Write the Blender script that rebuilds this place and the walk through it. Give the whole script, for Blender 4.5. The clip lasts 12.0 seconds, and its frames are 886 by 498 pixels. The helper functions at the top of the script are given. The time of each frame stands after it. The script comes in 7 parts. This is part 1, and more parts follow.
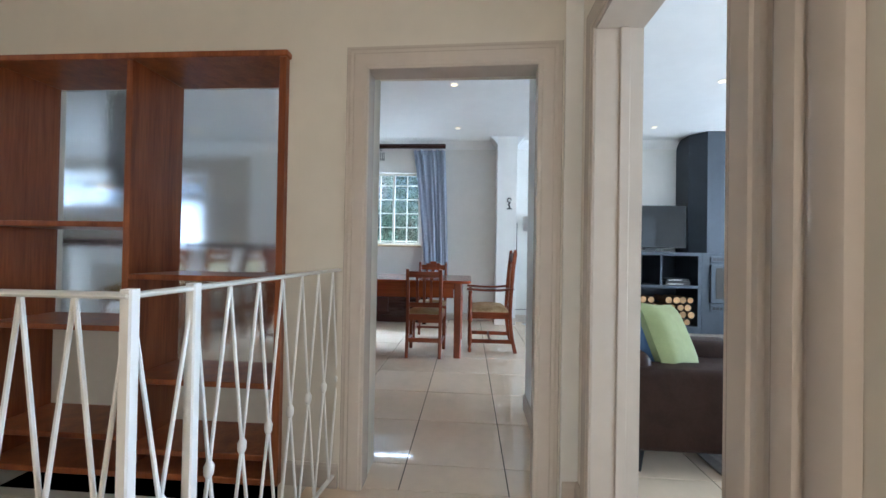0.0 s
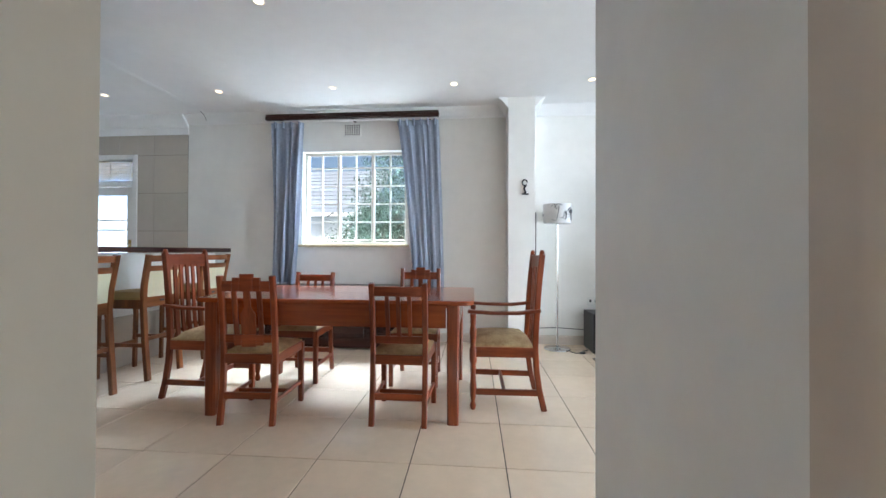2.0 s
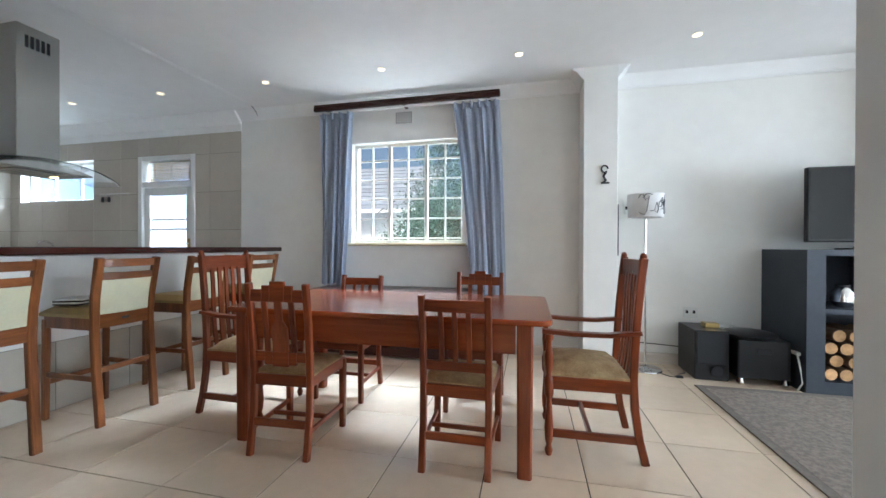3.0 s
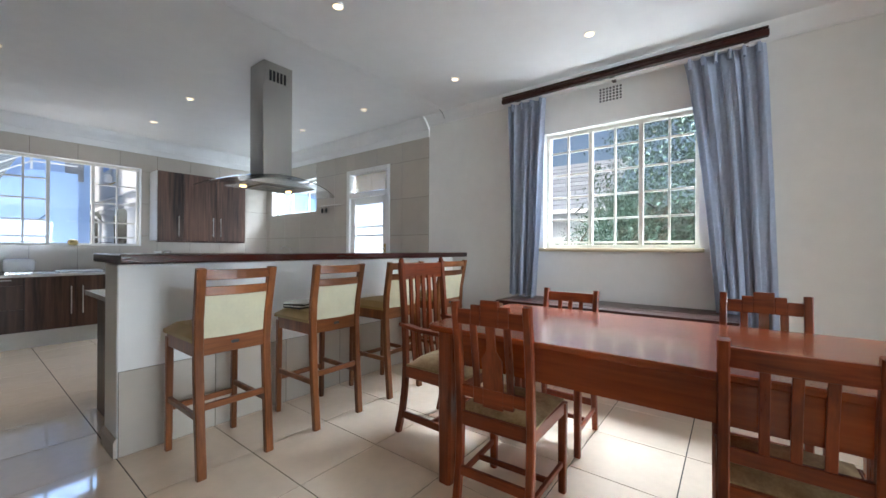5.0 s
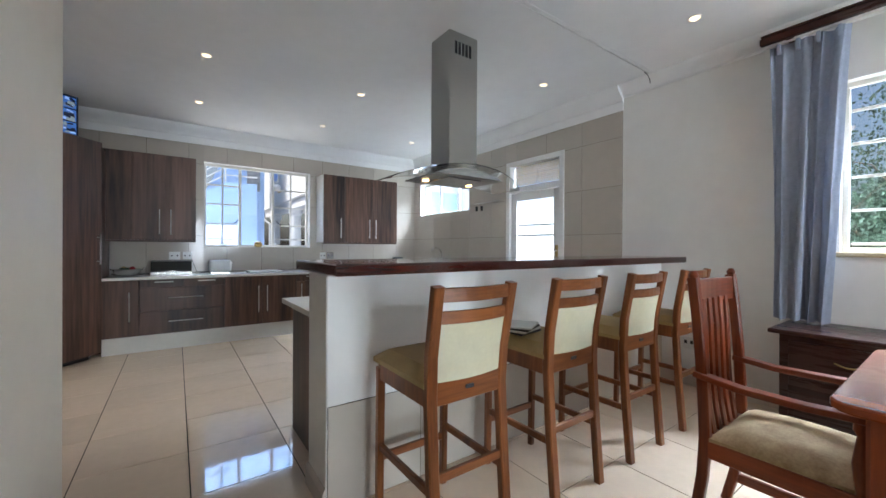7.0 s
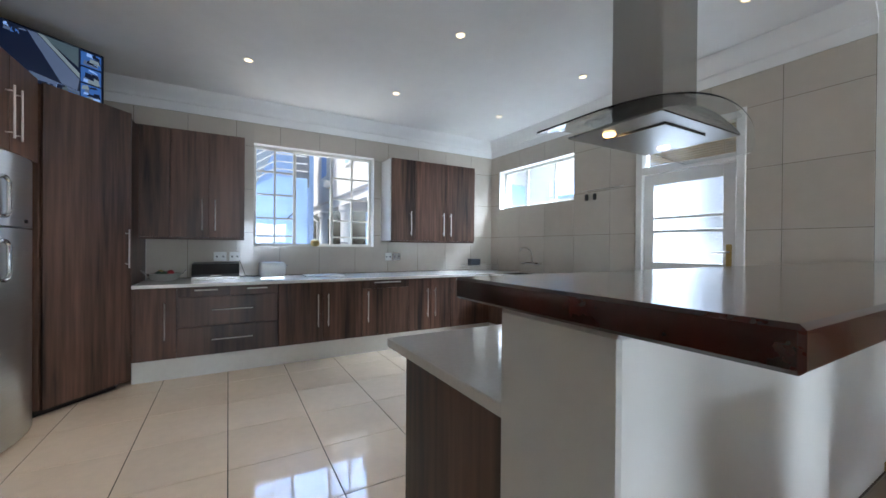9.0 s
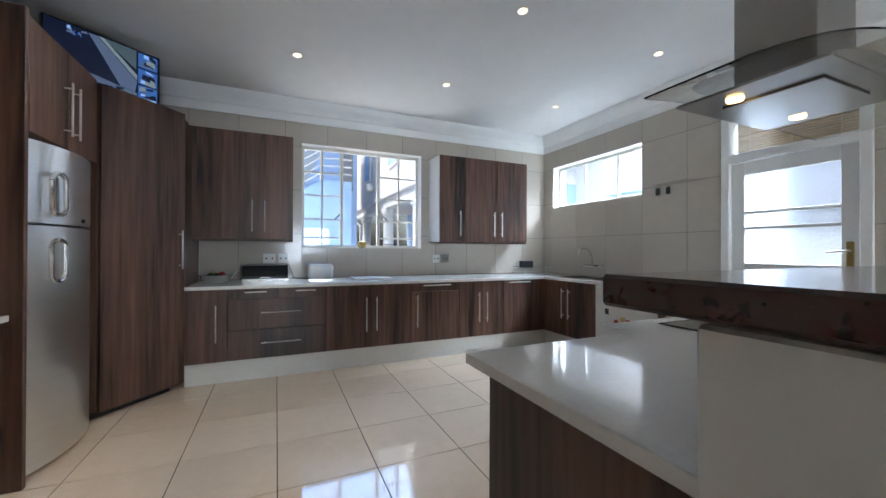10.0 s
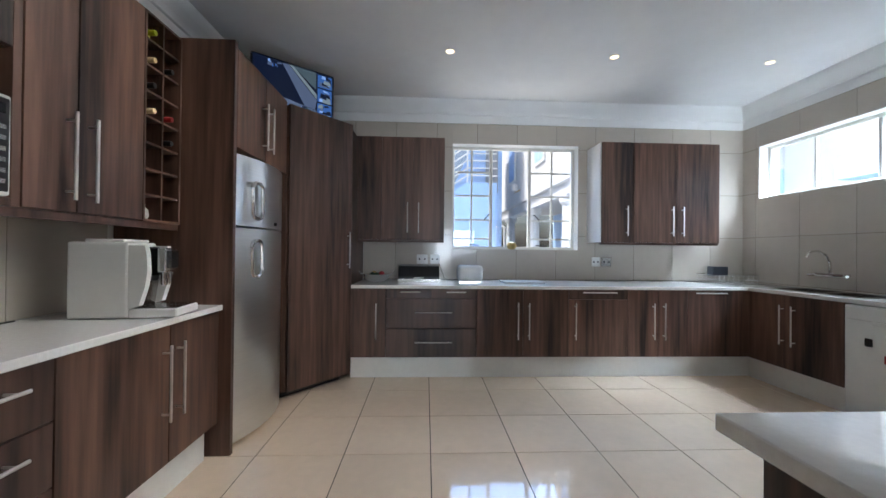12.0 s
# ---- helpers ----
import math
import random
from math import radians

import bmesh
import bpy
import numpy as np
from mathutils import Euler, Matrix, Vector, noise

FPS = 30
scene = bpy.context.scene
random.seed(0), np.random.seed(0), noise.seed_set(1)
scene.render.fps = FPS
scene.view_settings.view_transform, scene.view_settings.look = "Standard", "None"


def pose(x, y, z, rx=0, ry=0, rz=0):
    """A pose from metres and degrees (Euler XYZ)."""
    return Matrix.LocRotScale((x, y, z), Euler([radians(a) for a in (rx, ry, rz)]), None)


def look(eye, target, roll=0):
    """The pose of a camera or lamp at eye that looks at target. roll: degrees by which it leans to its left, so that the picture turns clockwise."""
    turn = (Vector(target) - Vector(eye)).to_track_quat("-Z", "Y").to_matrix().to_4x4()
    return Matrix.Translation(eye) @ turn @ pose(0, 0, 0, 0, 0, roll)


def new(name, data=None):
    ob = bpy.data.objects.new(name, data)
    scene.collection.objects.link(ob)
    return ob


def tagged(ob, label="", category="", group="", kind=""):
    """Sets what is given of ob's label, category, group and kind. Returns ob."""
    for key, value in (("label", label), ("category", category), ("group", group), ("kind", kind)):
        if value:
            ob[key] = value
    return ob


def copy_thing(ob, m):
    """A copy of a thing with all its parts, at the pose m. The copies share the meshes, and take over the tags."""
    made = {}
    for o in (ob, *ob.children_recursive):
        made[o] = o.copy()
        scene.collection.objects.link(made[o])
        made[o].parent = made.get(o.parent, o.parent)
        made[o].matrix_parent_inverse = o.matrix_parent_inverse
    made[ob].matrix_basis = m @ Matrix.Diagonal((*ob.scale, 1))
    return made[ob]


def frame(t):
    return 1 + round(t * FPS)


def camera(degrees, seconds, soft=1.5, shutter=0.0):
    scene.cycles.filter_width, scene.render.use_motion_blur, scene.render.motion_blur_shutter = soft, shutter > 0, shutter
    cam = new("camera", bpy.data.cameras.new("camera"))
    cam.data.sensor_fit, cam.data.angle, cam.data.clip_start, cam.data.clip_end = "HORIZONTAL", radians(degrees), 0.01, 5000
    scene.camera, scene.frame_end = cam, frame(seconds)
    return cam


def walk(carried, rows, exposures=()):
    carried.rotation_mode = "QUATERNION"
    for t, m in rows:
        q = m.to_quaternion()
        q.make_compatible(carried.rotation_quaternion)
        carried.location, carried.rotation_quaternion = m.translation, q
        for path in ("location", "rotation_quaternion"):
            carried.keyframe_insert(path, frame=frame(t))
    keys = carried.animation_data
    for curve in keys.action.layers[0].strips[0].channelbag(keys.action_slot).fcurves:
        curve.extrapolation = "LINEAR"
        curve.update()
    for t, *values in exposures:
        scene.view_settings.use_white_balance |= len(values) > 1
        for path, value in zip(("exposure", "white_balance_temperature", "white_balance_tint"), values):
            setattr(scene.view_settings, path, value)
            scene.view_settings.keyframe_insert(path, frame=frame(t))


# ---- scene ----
cam = camera(99.4, 12.0, soft=1.5)
PATH = [
    (0, (-0.079, 0.011, 1.137), (-0.215, 2.006, 1.156), 1.0),
    (0.5, (-0.055, 0.434, 1.131), (-0.19, 2.429, 1.153), 0.7),
    (1, (-0.041, 0.805, 1.144), (-0.179, 2.8, 1.164), 0.4),
    (1.5, (-0.042, 1.197, 1.133), (-0.188, 3.192, 1.162), 0.2),
    (2, (-0.049, 1.544, 1.163), (-0.211, 3.537, 1.179), 0.2),
    (2.5, (-0.075, 1.843, 1.19), (-0.354, 3.824, 1.197), 0.2),
    (3, (-0.163, 2.073, 1.209), (-0.613, 4.021, 1.2), 0.2),
    (3.2, (-0.199, 2.155, 1.225), (-0.734, 4.082, 1.211), -0.2),
    (4.8, (-0.634, 2.48, 1.239), (-1.787, 4.114, 1.244), 0.3),
    (5, (-0.706, 2.484, 1.24), (-1.925, 4.07, 1.242), 0.3),
    (5.5, (-0.882, 2.492, 1.243), (-2.268, 3.934, 1.241), 0.3),
    (6, (-1.129, 2.497, 1.229), (-2.653, 3.792, 1.226), 0.3),
    (6.5, (-1.41, 2.488, 1.255), (-3.018, 3.677, 1.257), 0.2),
    (7, (-1.78, 2.482, 1.276), (-3.411, 3.639, 1.27), 0.3),
    (7.5, (-2.166, 2.485, 1.283), (-3.817, 3.613, 1.286), 0.4),
    (7.7, (-2.299, 2.483, 1.28), (-3.965, 3.59, 1.274), 0.5),
    (9.3, (-3.332, 2.548, 1.276), (-5.086, 3.509, 1.273), 0.3),
    (9.5, (-3.389, 2.535, 1.256), (-5.158, 3.468, 1.258), 0.2),
    (10, (-3.527, 2.534, 1.241), (-5.355, 3.345, 1.25), 0.2),
    (10.5, (-3.635, 2.517, 1.242), (-5.519, 3.187, 1.247), 0.4),
    (11, (-3.715, 2.514, 1.243), (-5.654, 3.003, 1.254), 0.5),
    (11.5, (-3.792, 2.511, 1.241), (-5.77, 2.806, 1.253), 0.6),
    (12, (-3.863, 2.503, 1.236), (-5.861, 2.594, 1.25), 0.6),
]
walk(cam, [(t, look(eye, target, roll)) for t, eye, target, roll in PATH],
     [(0.0, 0.95, 5350, 5), (1.0, 0.82, 5500, 6), (2.0, 1.2, 5850, 7), (3.0, 0.98, 5900, 7), (5.0, 0.95, 6150, 10),
      (7.0, 1.06, 6150, 10), (9.0, 0.98, 6000, 9), (12.0, 1.0, 6050, 10)])

# ---- daylight ----
SUN_EL, SUN_AZ = 52.0, 195.0  # compass degrees, clockwise from +y
world = bpy.data.worlds.new("sky")
scene.world = world
world.use_nodes = True
wn = world.node_tree.nodes
sky = wn.new("ShaderNodeTexSky")
sky.sky_type, sky.sun_disc = "NISHITA", False
sky.sun_elevation, sky.sun_rotation = radians(SUN_EL), radians(SUN_AZ)
wn["Background"].inputs[1].default_value = 0.085
sky.dust_density = 6.0
world.node_tree.links.new(sky.outputs[0], wn["Background"].inputs[0])

sun = new("sun", bpy.data.lights.new("sun", "SUN"))
sun.data.energy, sun.data.angle, sun.data.color = 2.1, radians(0.5), (1.0, 0.95, 0.87)
sd = Vector((math.sin(radians(SUN_AZ)) * math.cos(radians(SUN_EL)), math.cos(radians(SUN_AZ)) * math.cos(radians(SUN_EL)), math.sin(radians(SUN_EL))))
sun.matrix_basis = look(sd * 30, (0, 0, 0))


def window_light(name, eye, target, w, h, watts, color=(0.80, 0.90, 1.0)):
    lamp = new(name, bpy.data.lights.new(name, "AREA"))
    lamp.data.shape, lamp.data.size, lamp.data.size_y = "RECTANGLE", w, h
    lamp.data.energy, lamp.data.color = watts, color
    lamp.matrix_basis = look(eye, target)
    return lamp


SKYC, BOUNCE = (0.74, 0.86, 1.0), (1.0, 0.94, 0.86)
# sky above each window, and the sunlit ground below it
window_light("light_kitchen_sky", (-11.2, 3.575, 5.2), (-8.4, 3.575, 1.9), 3.9, 3.4, 170, (0.36, 0.58, 1.0))
window_light("light_kitchen_ground", (-9.0, 3.575, 0.55), (-7.8, 3.575, 2.1), 1.5, 0.8, 16, BOUNCE)
window_light("light_high_window_sky", (-7.2, 8.0, 4.0), (-7.3, 6.5, 2.2), 2.2, 1.2, 420, SKYC)
window_light("light_door_sky", (-5.22, 7.1, 3.1), (-5.22, 6.2, 1.5), 0.8, 0.7, 40, SKYC)
window_light("light_dining_sky", (-1.65, 8.2, 4.2), (-1.65, 6.4, 2.1), 3.0, 1.7, 930, SKYC)
window_light("light_dining_ground", (-1.65, 7.1, 0.55), (-1.65, 5.8, 2.2), 1.4, 0.8, 9, BOUNCE)
window_light("light_lounge_north", (6.2, 7.1, 3.0), (6.2, 5.6, 1.2), 1.6, 1.0, 12, SKYC)
# area lamp in an assumed, unseen east opening; brightens bar wall and dining room
window_light("light_lounge_east", (8.12, 3.4, 1.45), (6.0, 3.4, 1.0), 3.6, 2.0, 245, (0.82, 0.91, 1.0))
window_light("light_lounge_south", (4.4, -1.16, 1.45), (4.2, 1.0, 1.3), 3.4, 2.0, 14, (0.80, 0.90, 1.0))
# warm fill lamp added behind the start to brighten the hall
window_light("light_hall_window", (-0.6, -2.66, 1.6), (-0.6, 0, 1.4), 0.9, 1.1, 12, (1.0, 0.80, 0.60))
# light of the lit downlights nearest to the kitchen's south run
for lx, ly in ((-5.82, 2.70), (-5.82, 4.19), (-4.43, 5.66)):
    spot = new("light_downlight", bpy.data.lights.new("light_downlight", "SPOT"))
    spot.data.energy, spot.data.color, spot.data.shadow_soft_size = 48, (1.0, 0.95, 0.88), 0.04
    spot.data.spot_size, spot.data.spot_blend = radians(78), 1.0
    spot.matrix_basis = look((lx, ly, 2.99), (lx, ly - 1.75, 1.4))

# ---- materials ----
def mat(name, color, rough=0.5, metal=0.0, var=0.0, scale=8.0, bump=0.0, bscale=60.0, stretch=(1, 1, 1), color2=None, spec=0.5,
        trans=0.0, coat=0.0, rough_var=0.0, per_object=0.0, emit=0.0, ior=1.45):
    """A principled material with two-scale noise in colour, roughness and relief, in object space."""
    m = bpy.data.materials.new(name)
    m.use_nodes = True
    nt = m.node_tree
    b = nt.nodes["Principled BSDF"]
    N, L = nt.nodes.new, nt.links.new
    b.inputs["Base Color"].default_value = (*color, 1)
    b.inputs["Roughness"].default_value = rough
    b.inputs["Metallic"].default_value = metal
    b.inputs["Specular IOR Level"].default_value = spec
    b.inputs["Transmission Weight"].default_value = trans
    b.inputs["Coat Weight"].default_value = coat
    b.inputs["Coat Roughness"].default_value = 0.12
    b.inputs["IOR"].default_value = ior
    if emit:
        b.inputs["Emission Color"].default_value = (*color, 1)
        b.inputs["Emission Strength"].default_value = emit
    tc = N("ShaderNodeTexCoord")
    mp = N("ShaderNodeMapping")
    mp.inputs["Scale"].default_value = stretch
    L(tc.outputs["Object"], mp.inputs[0])
    vec = mp.outputs[0]
    if per_object:
        oi = N("ShaderNodeObjectInfo")
        cmb = N("ShaderNodeCombineXYZ")
        mul = N("ShaderNodeMath")
        mul.operation = "MULTIPLY"
        mul.inputs[1].default_value = 37.0
        L(oi.outputs["Random"], mul.inputs[0])
        for k in range(3):
            L(mul.outputs[0], cmb.inputs[k])
        add = N("ShaderNodeVectorMath")
        L(vec, add.inputs[0])
        L(cmb.outputs[0], add.inputs[1])
        vec = add.outputs[0]
    if var or color2:
        n1, n2 = N("ShaderNodeTexNoise"), N("ShaderNodeTexNoise")
        n1.inputs["Scale"].default_value, n1.inputs["Detail"].default_value = scale, 6
        n2.inputs["Scale"].default_value, n2.inputs["Detail"].default_value = scale * 7, 4
        L(vec, n1.inputs[0])
        L(vec, n2.inputs[0])
        mx = N("ShaderNodeMix")
        mx.inputs[0].default_value = 0.35
        L(n1.outputs[0], mx.inputs[2])
        L(n2.outputs[0], mx.inputs[3])
        ramp = N("ShaderNodeValToRGB")
        ramp.color_ramp.elements[0].position, ramp.color_ramp.elements[1].position = 0.36, 0.64
        c2 = color2 or tuple(max(0, c * (1 - var)) for c in color)
        c1 = color if color2 else tuple(min(1, c * (1 + var * 0.4)) for c in color)
        ramp.color_ramp.elements[0].color, ramp.color_ramp.elements[1].color = (*c2, 1), (*c1, 1)
        L(mx.outputs[0], ramp.inputs[0])
        out = ramp.outputs[0]
        if per_object:
            hv = N("ShaderNodeHueSaturation")
            mr = N("ShaderNodeMapRange")
            mr.inputs[3].default_value, mr.inputs[4].default_value = 1 - per_object, 1 + per_object
            L(oi.outputs["Random"], mr.inputs[0])
            L(mr.outputs[0], hv.inputs["Value"])
            L(out, hv.inputs["Color"])
            out = hv.outputs[0]
        L(out, b.inputs["Base Color"])
        if rough_var:
            rr = N("ShaderNodeMapRange")
            rr.inputs[3].default_value, rr.inputs[4].default_value = max(0.02, rough - rough_var), rough + rough_var
            L(mx.outputs[0], rr.inputs[0])
            L(rr.outputs[0], b.inputs["Roughness"])
    if bump:
        n3 = N("ShaderNodeTexNoise")
        n3.inputs["Scale"].default_value, n3.inputs["Detail"].default_value = bscale, 4
        L(vec, n3.inputs[0])
        bp = N("ShaderNodeBump")
        bp.inputs["Strength"].default_value, bp.inputs["Distance"].default_value = bump, 0.004
        L(n3.outputs[0], bp.inputs["Height"])
        L(bp.outputs[0], b.inputs["Normal"])
    return m


def wood(name, light, dark, rough=0.4, axis=2, bands=9.0, coat=0.0, per_object=0.12, spec=0.4):
    """Streaky wood with the grain along one object axis."""
    st = [bands, bands, bands]
    st[axis] = bands * 0.06
    return mat(name, light, rough, color2=dark, scale=1.6, stretch=tuple(st), bump=0.12, bscale=4.0, coat=coat, rough_var=0.08, per_object=per_object, spec=spec)


WALL = mat("wall_paint", (0.80, 0.79, 0.755), 0.55, var=0.05, scale=1.3, bump=0.10, bscale=45)
HALLWALL = mat("hall_wall_paint", (0.72, 0.67, 0.58), 0.5, var=0.05, scale=1.3, bump=0.10, bscale=45)
CEIL = mat("ceiling_paint", (0.84, 0.84, 0.83), 0.7, var=0.04, scale=1.0, bump=0.06, bscale=30)
TRIM = mat("trim_paint", (0.60, 0.53, 0.46), 0.22, var=0.05, scale=3, bump=0.08, bscale=12)
WHITE = mat("white_enamel", (0.82, 0.81, 0.78), 0.3, var=0.04, scale=4, bump=0.05, bscale=30)
PLINTH = mat("white_plinth", (0.78, 0.77, 0.72), 0.3, var=0.06, scale=3)
FTILE = mat("floor_tile_glaze", (0.80, 0.64, 0.475), 0.05, var=0.07, scale=2.2, bump=0.012, bscale=6, per_object=0.03, rough_var=0.02, spec=0.75, ior=1.58)
GROUT = mat("dark_grout", (0.035, 0.03, 0.026), 0.85, var=0.3, scale=20)
WTILE = mat("wall_tile_glaze", (0.52, 0.47, 0.40), 0.10, var=0.05, scale=1.5, bump=0.02, bscale=5, per_object=0.03, rough_var=0.04)
WGROUT = mat("wall_grout", (0.16, 0.14, 0.12), 0.8, var=0.2, scale=20)
KWOOD = wood("dark_laminate", (0.195, 0.102, 0.068), (0.016, 0.008, 0.006), 0.42, 2, 2.6, per_object=0.10, spec=0.5)
KWOODH = wood("dark_laminate_flat", (0.130, 0.072, 0.052), (0.018, 0.009, 0.007), 0.42, 2, 2.6, spec=0.5)
REDWOOD = wood("red_hardwood", (0.255, 0.053, 0.013), (0.105, 0.019, 0.005), 0.30, 2, 9.0, coat=0.15, spec=0.4)
REDRAILX = wood("red_hardwood_rail", (0.255, 0.053, 0.013), (0.105, 0.019, 0.005), 0.30, 0, 9.0, coat=0.15, spec=0.4)
REDRAILY = wood("red_hardwood_arm", (0.255, 0.053, 0.013), (0.105, 0.019, 0.005), 0.30, 1, 9.0, coat=0.15, spec=0.4)
REDWOODX = wood("red_hardwood_long", (0.33, 0.074, 0.019), (0.19, 0.037, 0.010), 0.20, 0, 5.0, coat=0.3)
STOOLWOOD = wood("brown_hardwood", (0.26, 0.088, 0.025), (0.115, 0.035, 0.010), 0.32, 2, 9.0, coat=0.2, spec=0.4)
STOOLRAIL = wood("brown_hardwood_rail", (0.26, 0.088, 0.025), (0.115, 0.035, 0.010), 0.32, 1, 9.0, coat=0.2, spec=0.4)
BARWOOD = mat("mahogany_bar", (0.056, 0.011, 0.007), 0.13, color2=(0.040, 0.008, 0.005), scale=1.6, stretch=(7, 0.4, 7), bump=0.015, bscale=4, coat=0.5, rough_var=0.03)
DIVWOOD = wood("divider_hardwood", (0.37, 0.120, 0.042), (0.20, 0.056, 0.021), 0.32, 2, 9.0, coat=0.1)
DARKWOOD = wood("dark_sideboard_wood", (0.046, 0.014, 0.009), (0.020, 0.007, 0.005), 0.28, 0, 8.0, coat=0.05, spec=0.3)
CRATEWOOD = wood("weathered_wood", (0.26, 0.17, 0.12), (0.10, 0.062, 0.045), 0.75, 0, 9.0)
STEEL = mat("brushed_steel", (0.42, 0.41, 0.39), 0.25, 1.0, var=0.03, scale=2, stretch=(1, 1, 40), rough_var=0.02)
FRIDGE = mat("fridge_steel", (0.74, 0.735, 0.71), 0.29, 1.0, var=0.04, scale=2, stretch=(1, 1, 40), rough_var=0.02)
CHROME = mat("chrome", (0.72, 0.72, 0.72), 0.12, 1.0)
HANDLE = mat("satin_handle", (0.74, 0.72, 0.69), 0.32, 1.0)
STONE = mat("white_quartz", (0.82, 0.81, 0.78), 0.06, var=0.05, scale=60, rough_var=0.03, ior=1.6)
BLACK = mat("black_plastic", (0.012, 0.012, 0.013), 0.3, var=0.2, scale=10)
GUNMETAL = mat("charcoal_steel", (0.050, 0.058, 0.072), 0.45, 0.3, var=0.12, scale=4, bump=0.05, bscale=80)
SOOT = mat("matt_black_steel", (0.012, 0.012, 0.014), 0.55, var=0.3, scale=6)
GLASS = mat("clear_glass", (0.97, 0.98, 0.98), 0.0, trans=1.0)
FROST = mat("rippled_glass", (0.94, 0.95, 0.95), 0.16, trans=1.0, bump=0.5, bscale=22, ior=1.2)
DOORGLASS = mat("hammered_glass", (0.80, 0.88, 1.0), 0.35, trans=1.0, bump=0.6, bscale=45, ior=1.2)
HOODGLASS = mat("smoked_glass", (0.93, 0.95, 0.94), 0.01, trans=1.0)
FRAMEPAINT = mat("window_frame_paint", (0.74, 0.72, 0.66), 0.4, var=0.08, scale=10, bump=0.1, bscale=40)
SILLPAINT = mat("sill_paint", (0.62, 0.52, 0.34), 0.4, var=0.1, scale=6)
BLUECLOTH = mat("slate_blue_cloth", (0.38, 0.43, 0.53), 0.85, var=0.10, scale=30, bump=0.3, bscale=300)
CREAMCLOTH = mat("cream_cloth", (0.58, 0.44, 0.28), 0.9, var=0.12, scale=20, bump=0.3, bscale=250)
STOOLCLOTH = mat("cream_vinyl", (0.60, 0.57, 0.40), 0.6, var=0.07, scale=9, bump=0.15, bscale=160)
STOOLSEAT = mat("tan_vinyl", (0.36, 0.24, 0.085), 0.55, var=0.10, scale=9, bump=0.15, bscale=160)
SEATCLOTH = mat("leaf_brocade", (0.50, 0.37, 0.20), 0.85, color2=(0.30, 0.19, 0.09), scale=13, bump=0.2, bscale=220)
LEATHER = mat("brown_leather", (0.036, 0.018, 0.013), 0.5, spec=0.12, var=0.25, scale=12, bump=0.35, bscale=120)
GREENCLOTH = mat("green_cloth", (0.25, 0.27, 0.12), 0.9, var=0.10, scale=18, bump=0.3, bscale=260)
DENIM = mat("blue_cushion_cloth", (0.12, 0.20, 0.36), 0.9, var=0.12, scale=18, bump=0.3, bscale=260)
RUG = mat("woven_rug", (0.31, 0.26, 0.22), 0.95, color2=(0.17, 0.14, 0.12), scale=38, bump=0.8, bscale=110)
RUGEDGE = mat("rug_binding", (0.20, 0.165, 0.14), 0.95, var=0.2, scale=40)
LOGBARK = mat("log_bark", (0.13, 0.07, 0.035), 0.9, var=0.4, scale=20, bump=0.6, bscale=40)
LOGEND = mat("log_end", (0.50, 0.29, 0.13), 0.85, var=0.25, scale=25, per_object=0.2)
LAMPON = mat("lamp_glow", (1.0, 0.80, 0.50), 0.4, emit=1.3)
HOODLAMP = mat("hood_lamp_glow", (1.0, 0.66, 0.28), 0.4, emit=2.5)
PORCELAIN = mat("white_plastic", (0.76, 0.76, 0.73), 0.25, var=0.03, scale=6)
RED = mat("red_plastic", (0.35, 0.02, 0.02), 0.4)
BRASS = mat("brass", (0.50, 0.36, 0.14), 0.3, 1.0)
CORK = mat("cork_capsule", (0.62, 0.48, 0.26), 0.7, var=0.1, scale=40)
LIME = mat("lime_foil", (0.42, 0.46, 0.02), 0.35)
DARKGLASS = mat("dark_bottle_glass", (0.012, 0.012, 0.016), 0.06)
CERAMIC = mat("hob_glass", (0.006, 0.006, 0.007), 0.05)
SCREENOFF = mat("dark_screen", (0.012, 0.013, 0.015), 0.05)
BAMBOO = mat("bamboo_blind", (0.56, 0.42, 0.21), 0.7, var=0.25, scale=30, per_object=0.15)
RENDERWHITE = mat("white_render", (0.68, 0.68, 0.67), 0.85, var=0.06, scale=1.5, bump=0.15, bscale=40)
# sky-blue shade put into the colour of white render; also panes and canopy
SHADEBLUE = mat("shade_blue_render", (0.38, 0.55, 0.84), 0.85, var=0.06, scale=1.5)
ROOFSLATE = mat("roof_slate", (0.28, 0.30, 0.33), 0.7, var=0.3, scale=10, per_object=0.15)
BARK = mat("bark", (0.12, 0.085, 0.06), 0.9, var=0.4, scale=14, bump=0.6, bscale=30)
LEAF = mat("leaf_green", (0.060, 0.100, 0.062), 0.5, color2=(0.028, 0.055, 0.034), scale=1.2)
LEAF2 = mat("leaf_light_green", (0.075, 0.115, 0.058), 0.5, color2=(0.035, 0.062, 0.032), scale=1.2)


def translucent(m, share):
    """Lets part of the light through thin cloth, slats or leaves."""
    nt = m.node_tree
    b, out = nt.nodes["Principled BSDF"], nt.nodes["Material Output"]
    tr, mx = nt.nodes.new("ShaderNodeBsdfTranslucent"), nt.nodes.new("ShaderNodeMixShader")
    mx.inputs[0].default_value = share
    src = b.inputs["Base Color"].links
    if src:
        nt.links.new(src[0].from_socket, tr.inputs["Color"])
    else:
        tr.inputs["Color"].default_value = b.inputs["Base Color"].default_value
    nt.links.new(b.outputs[0], mx.inputs[1])
    nt.links.new(tr.outputs[0], mx.inputs[2])
    nt.links.new(mx.outputs[0], out.inputs["Surface"])


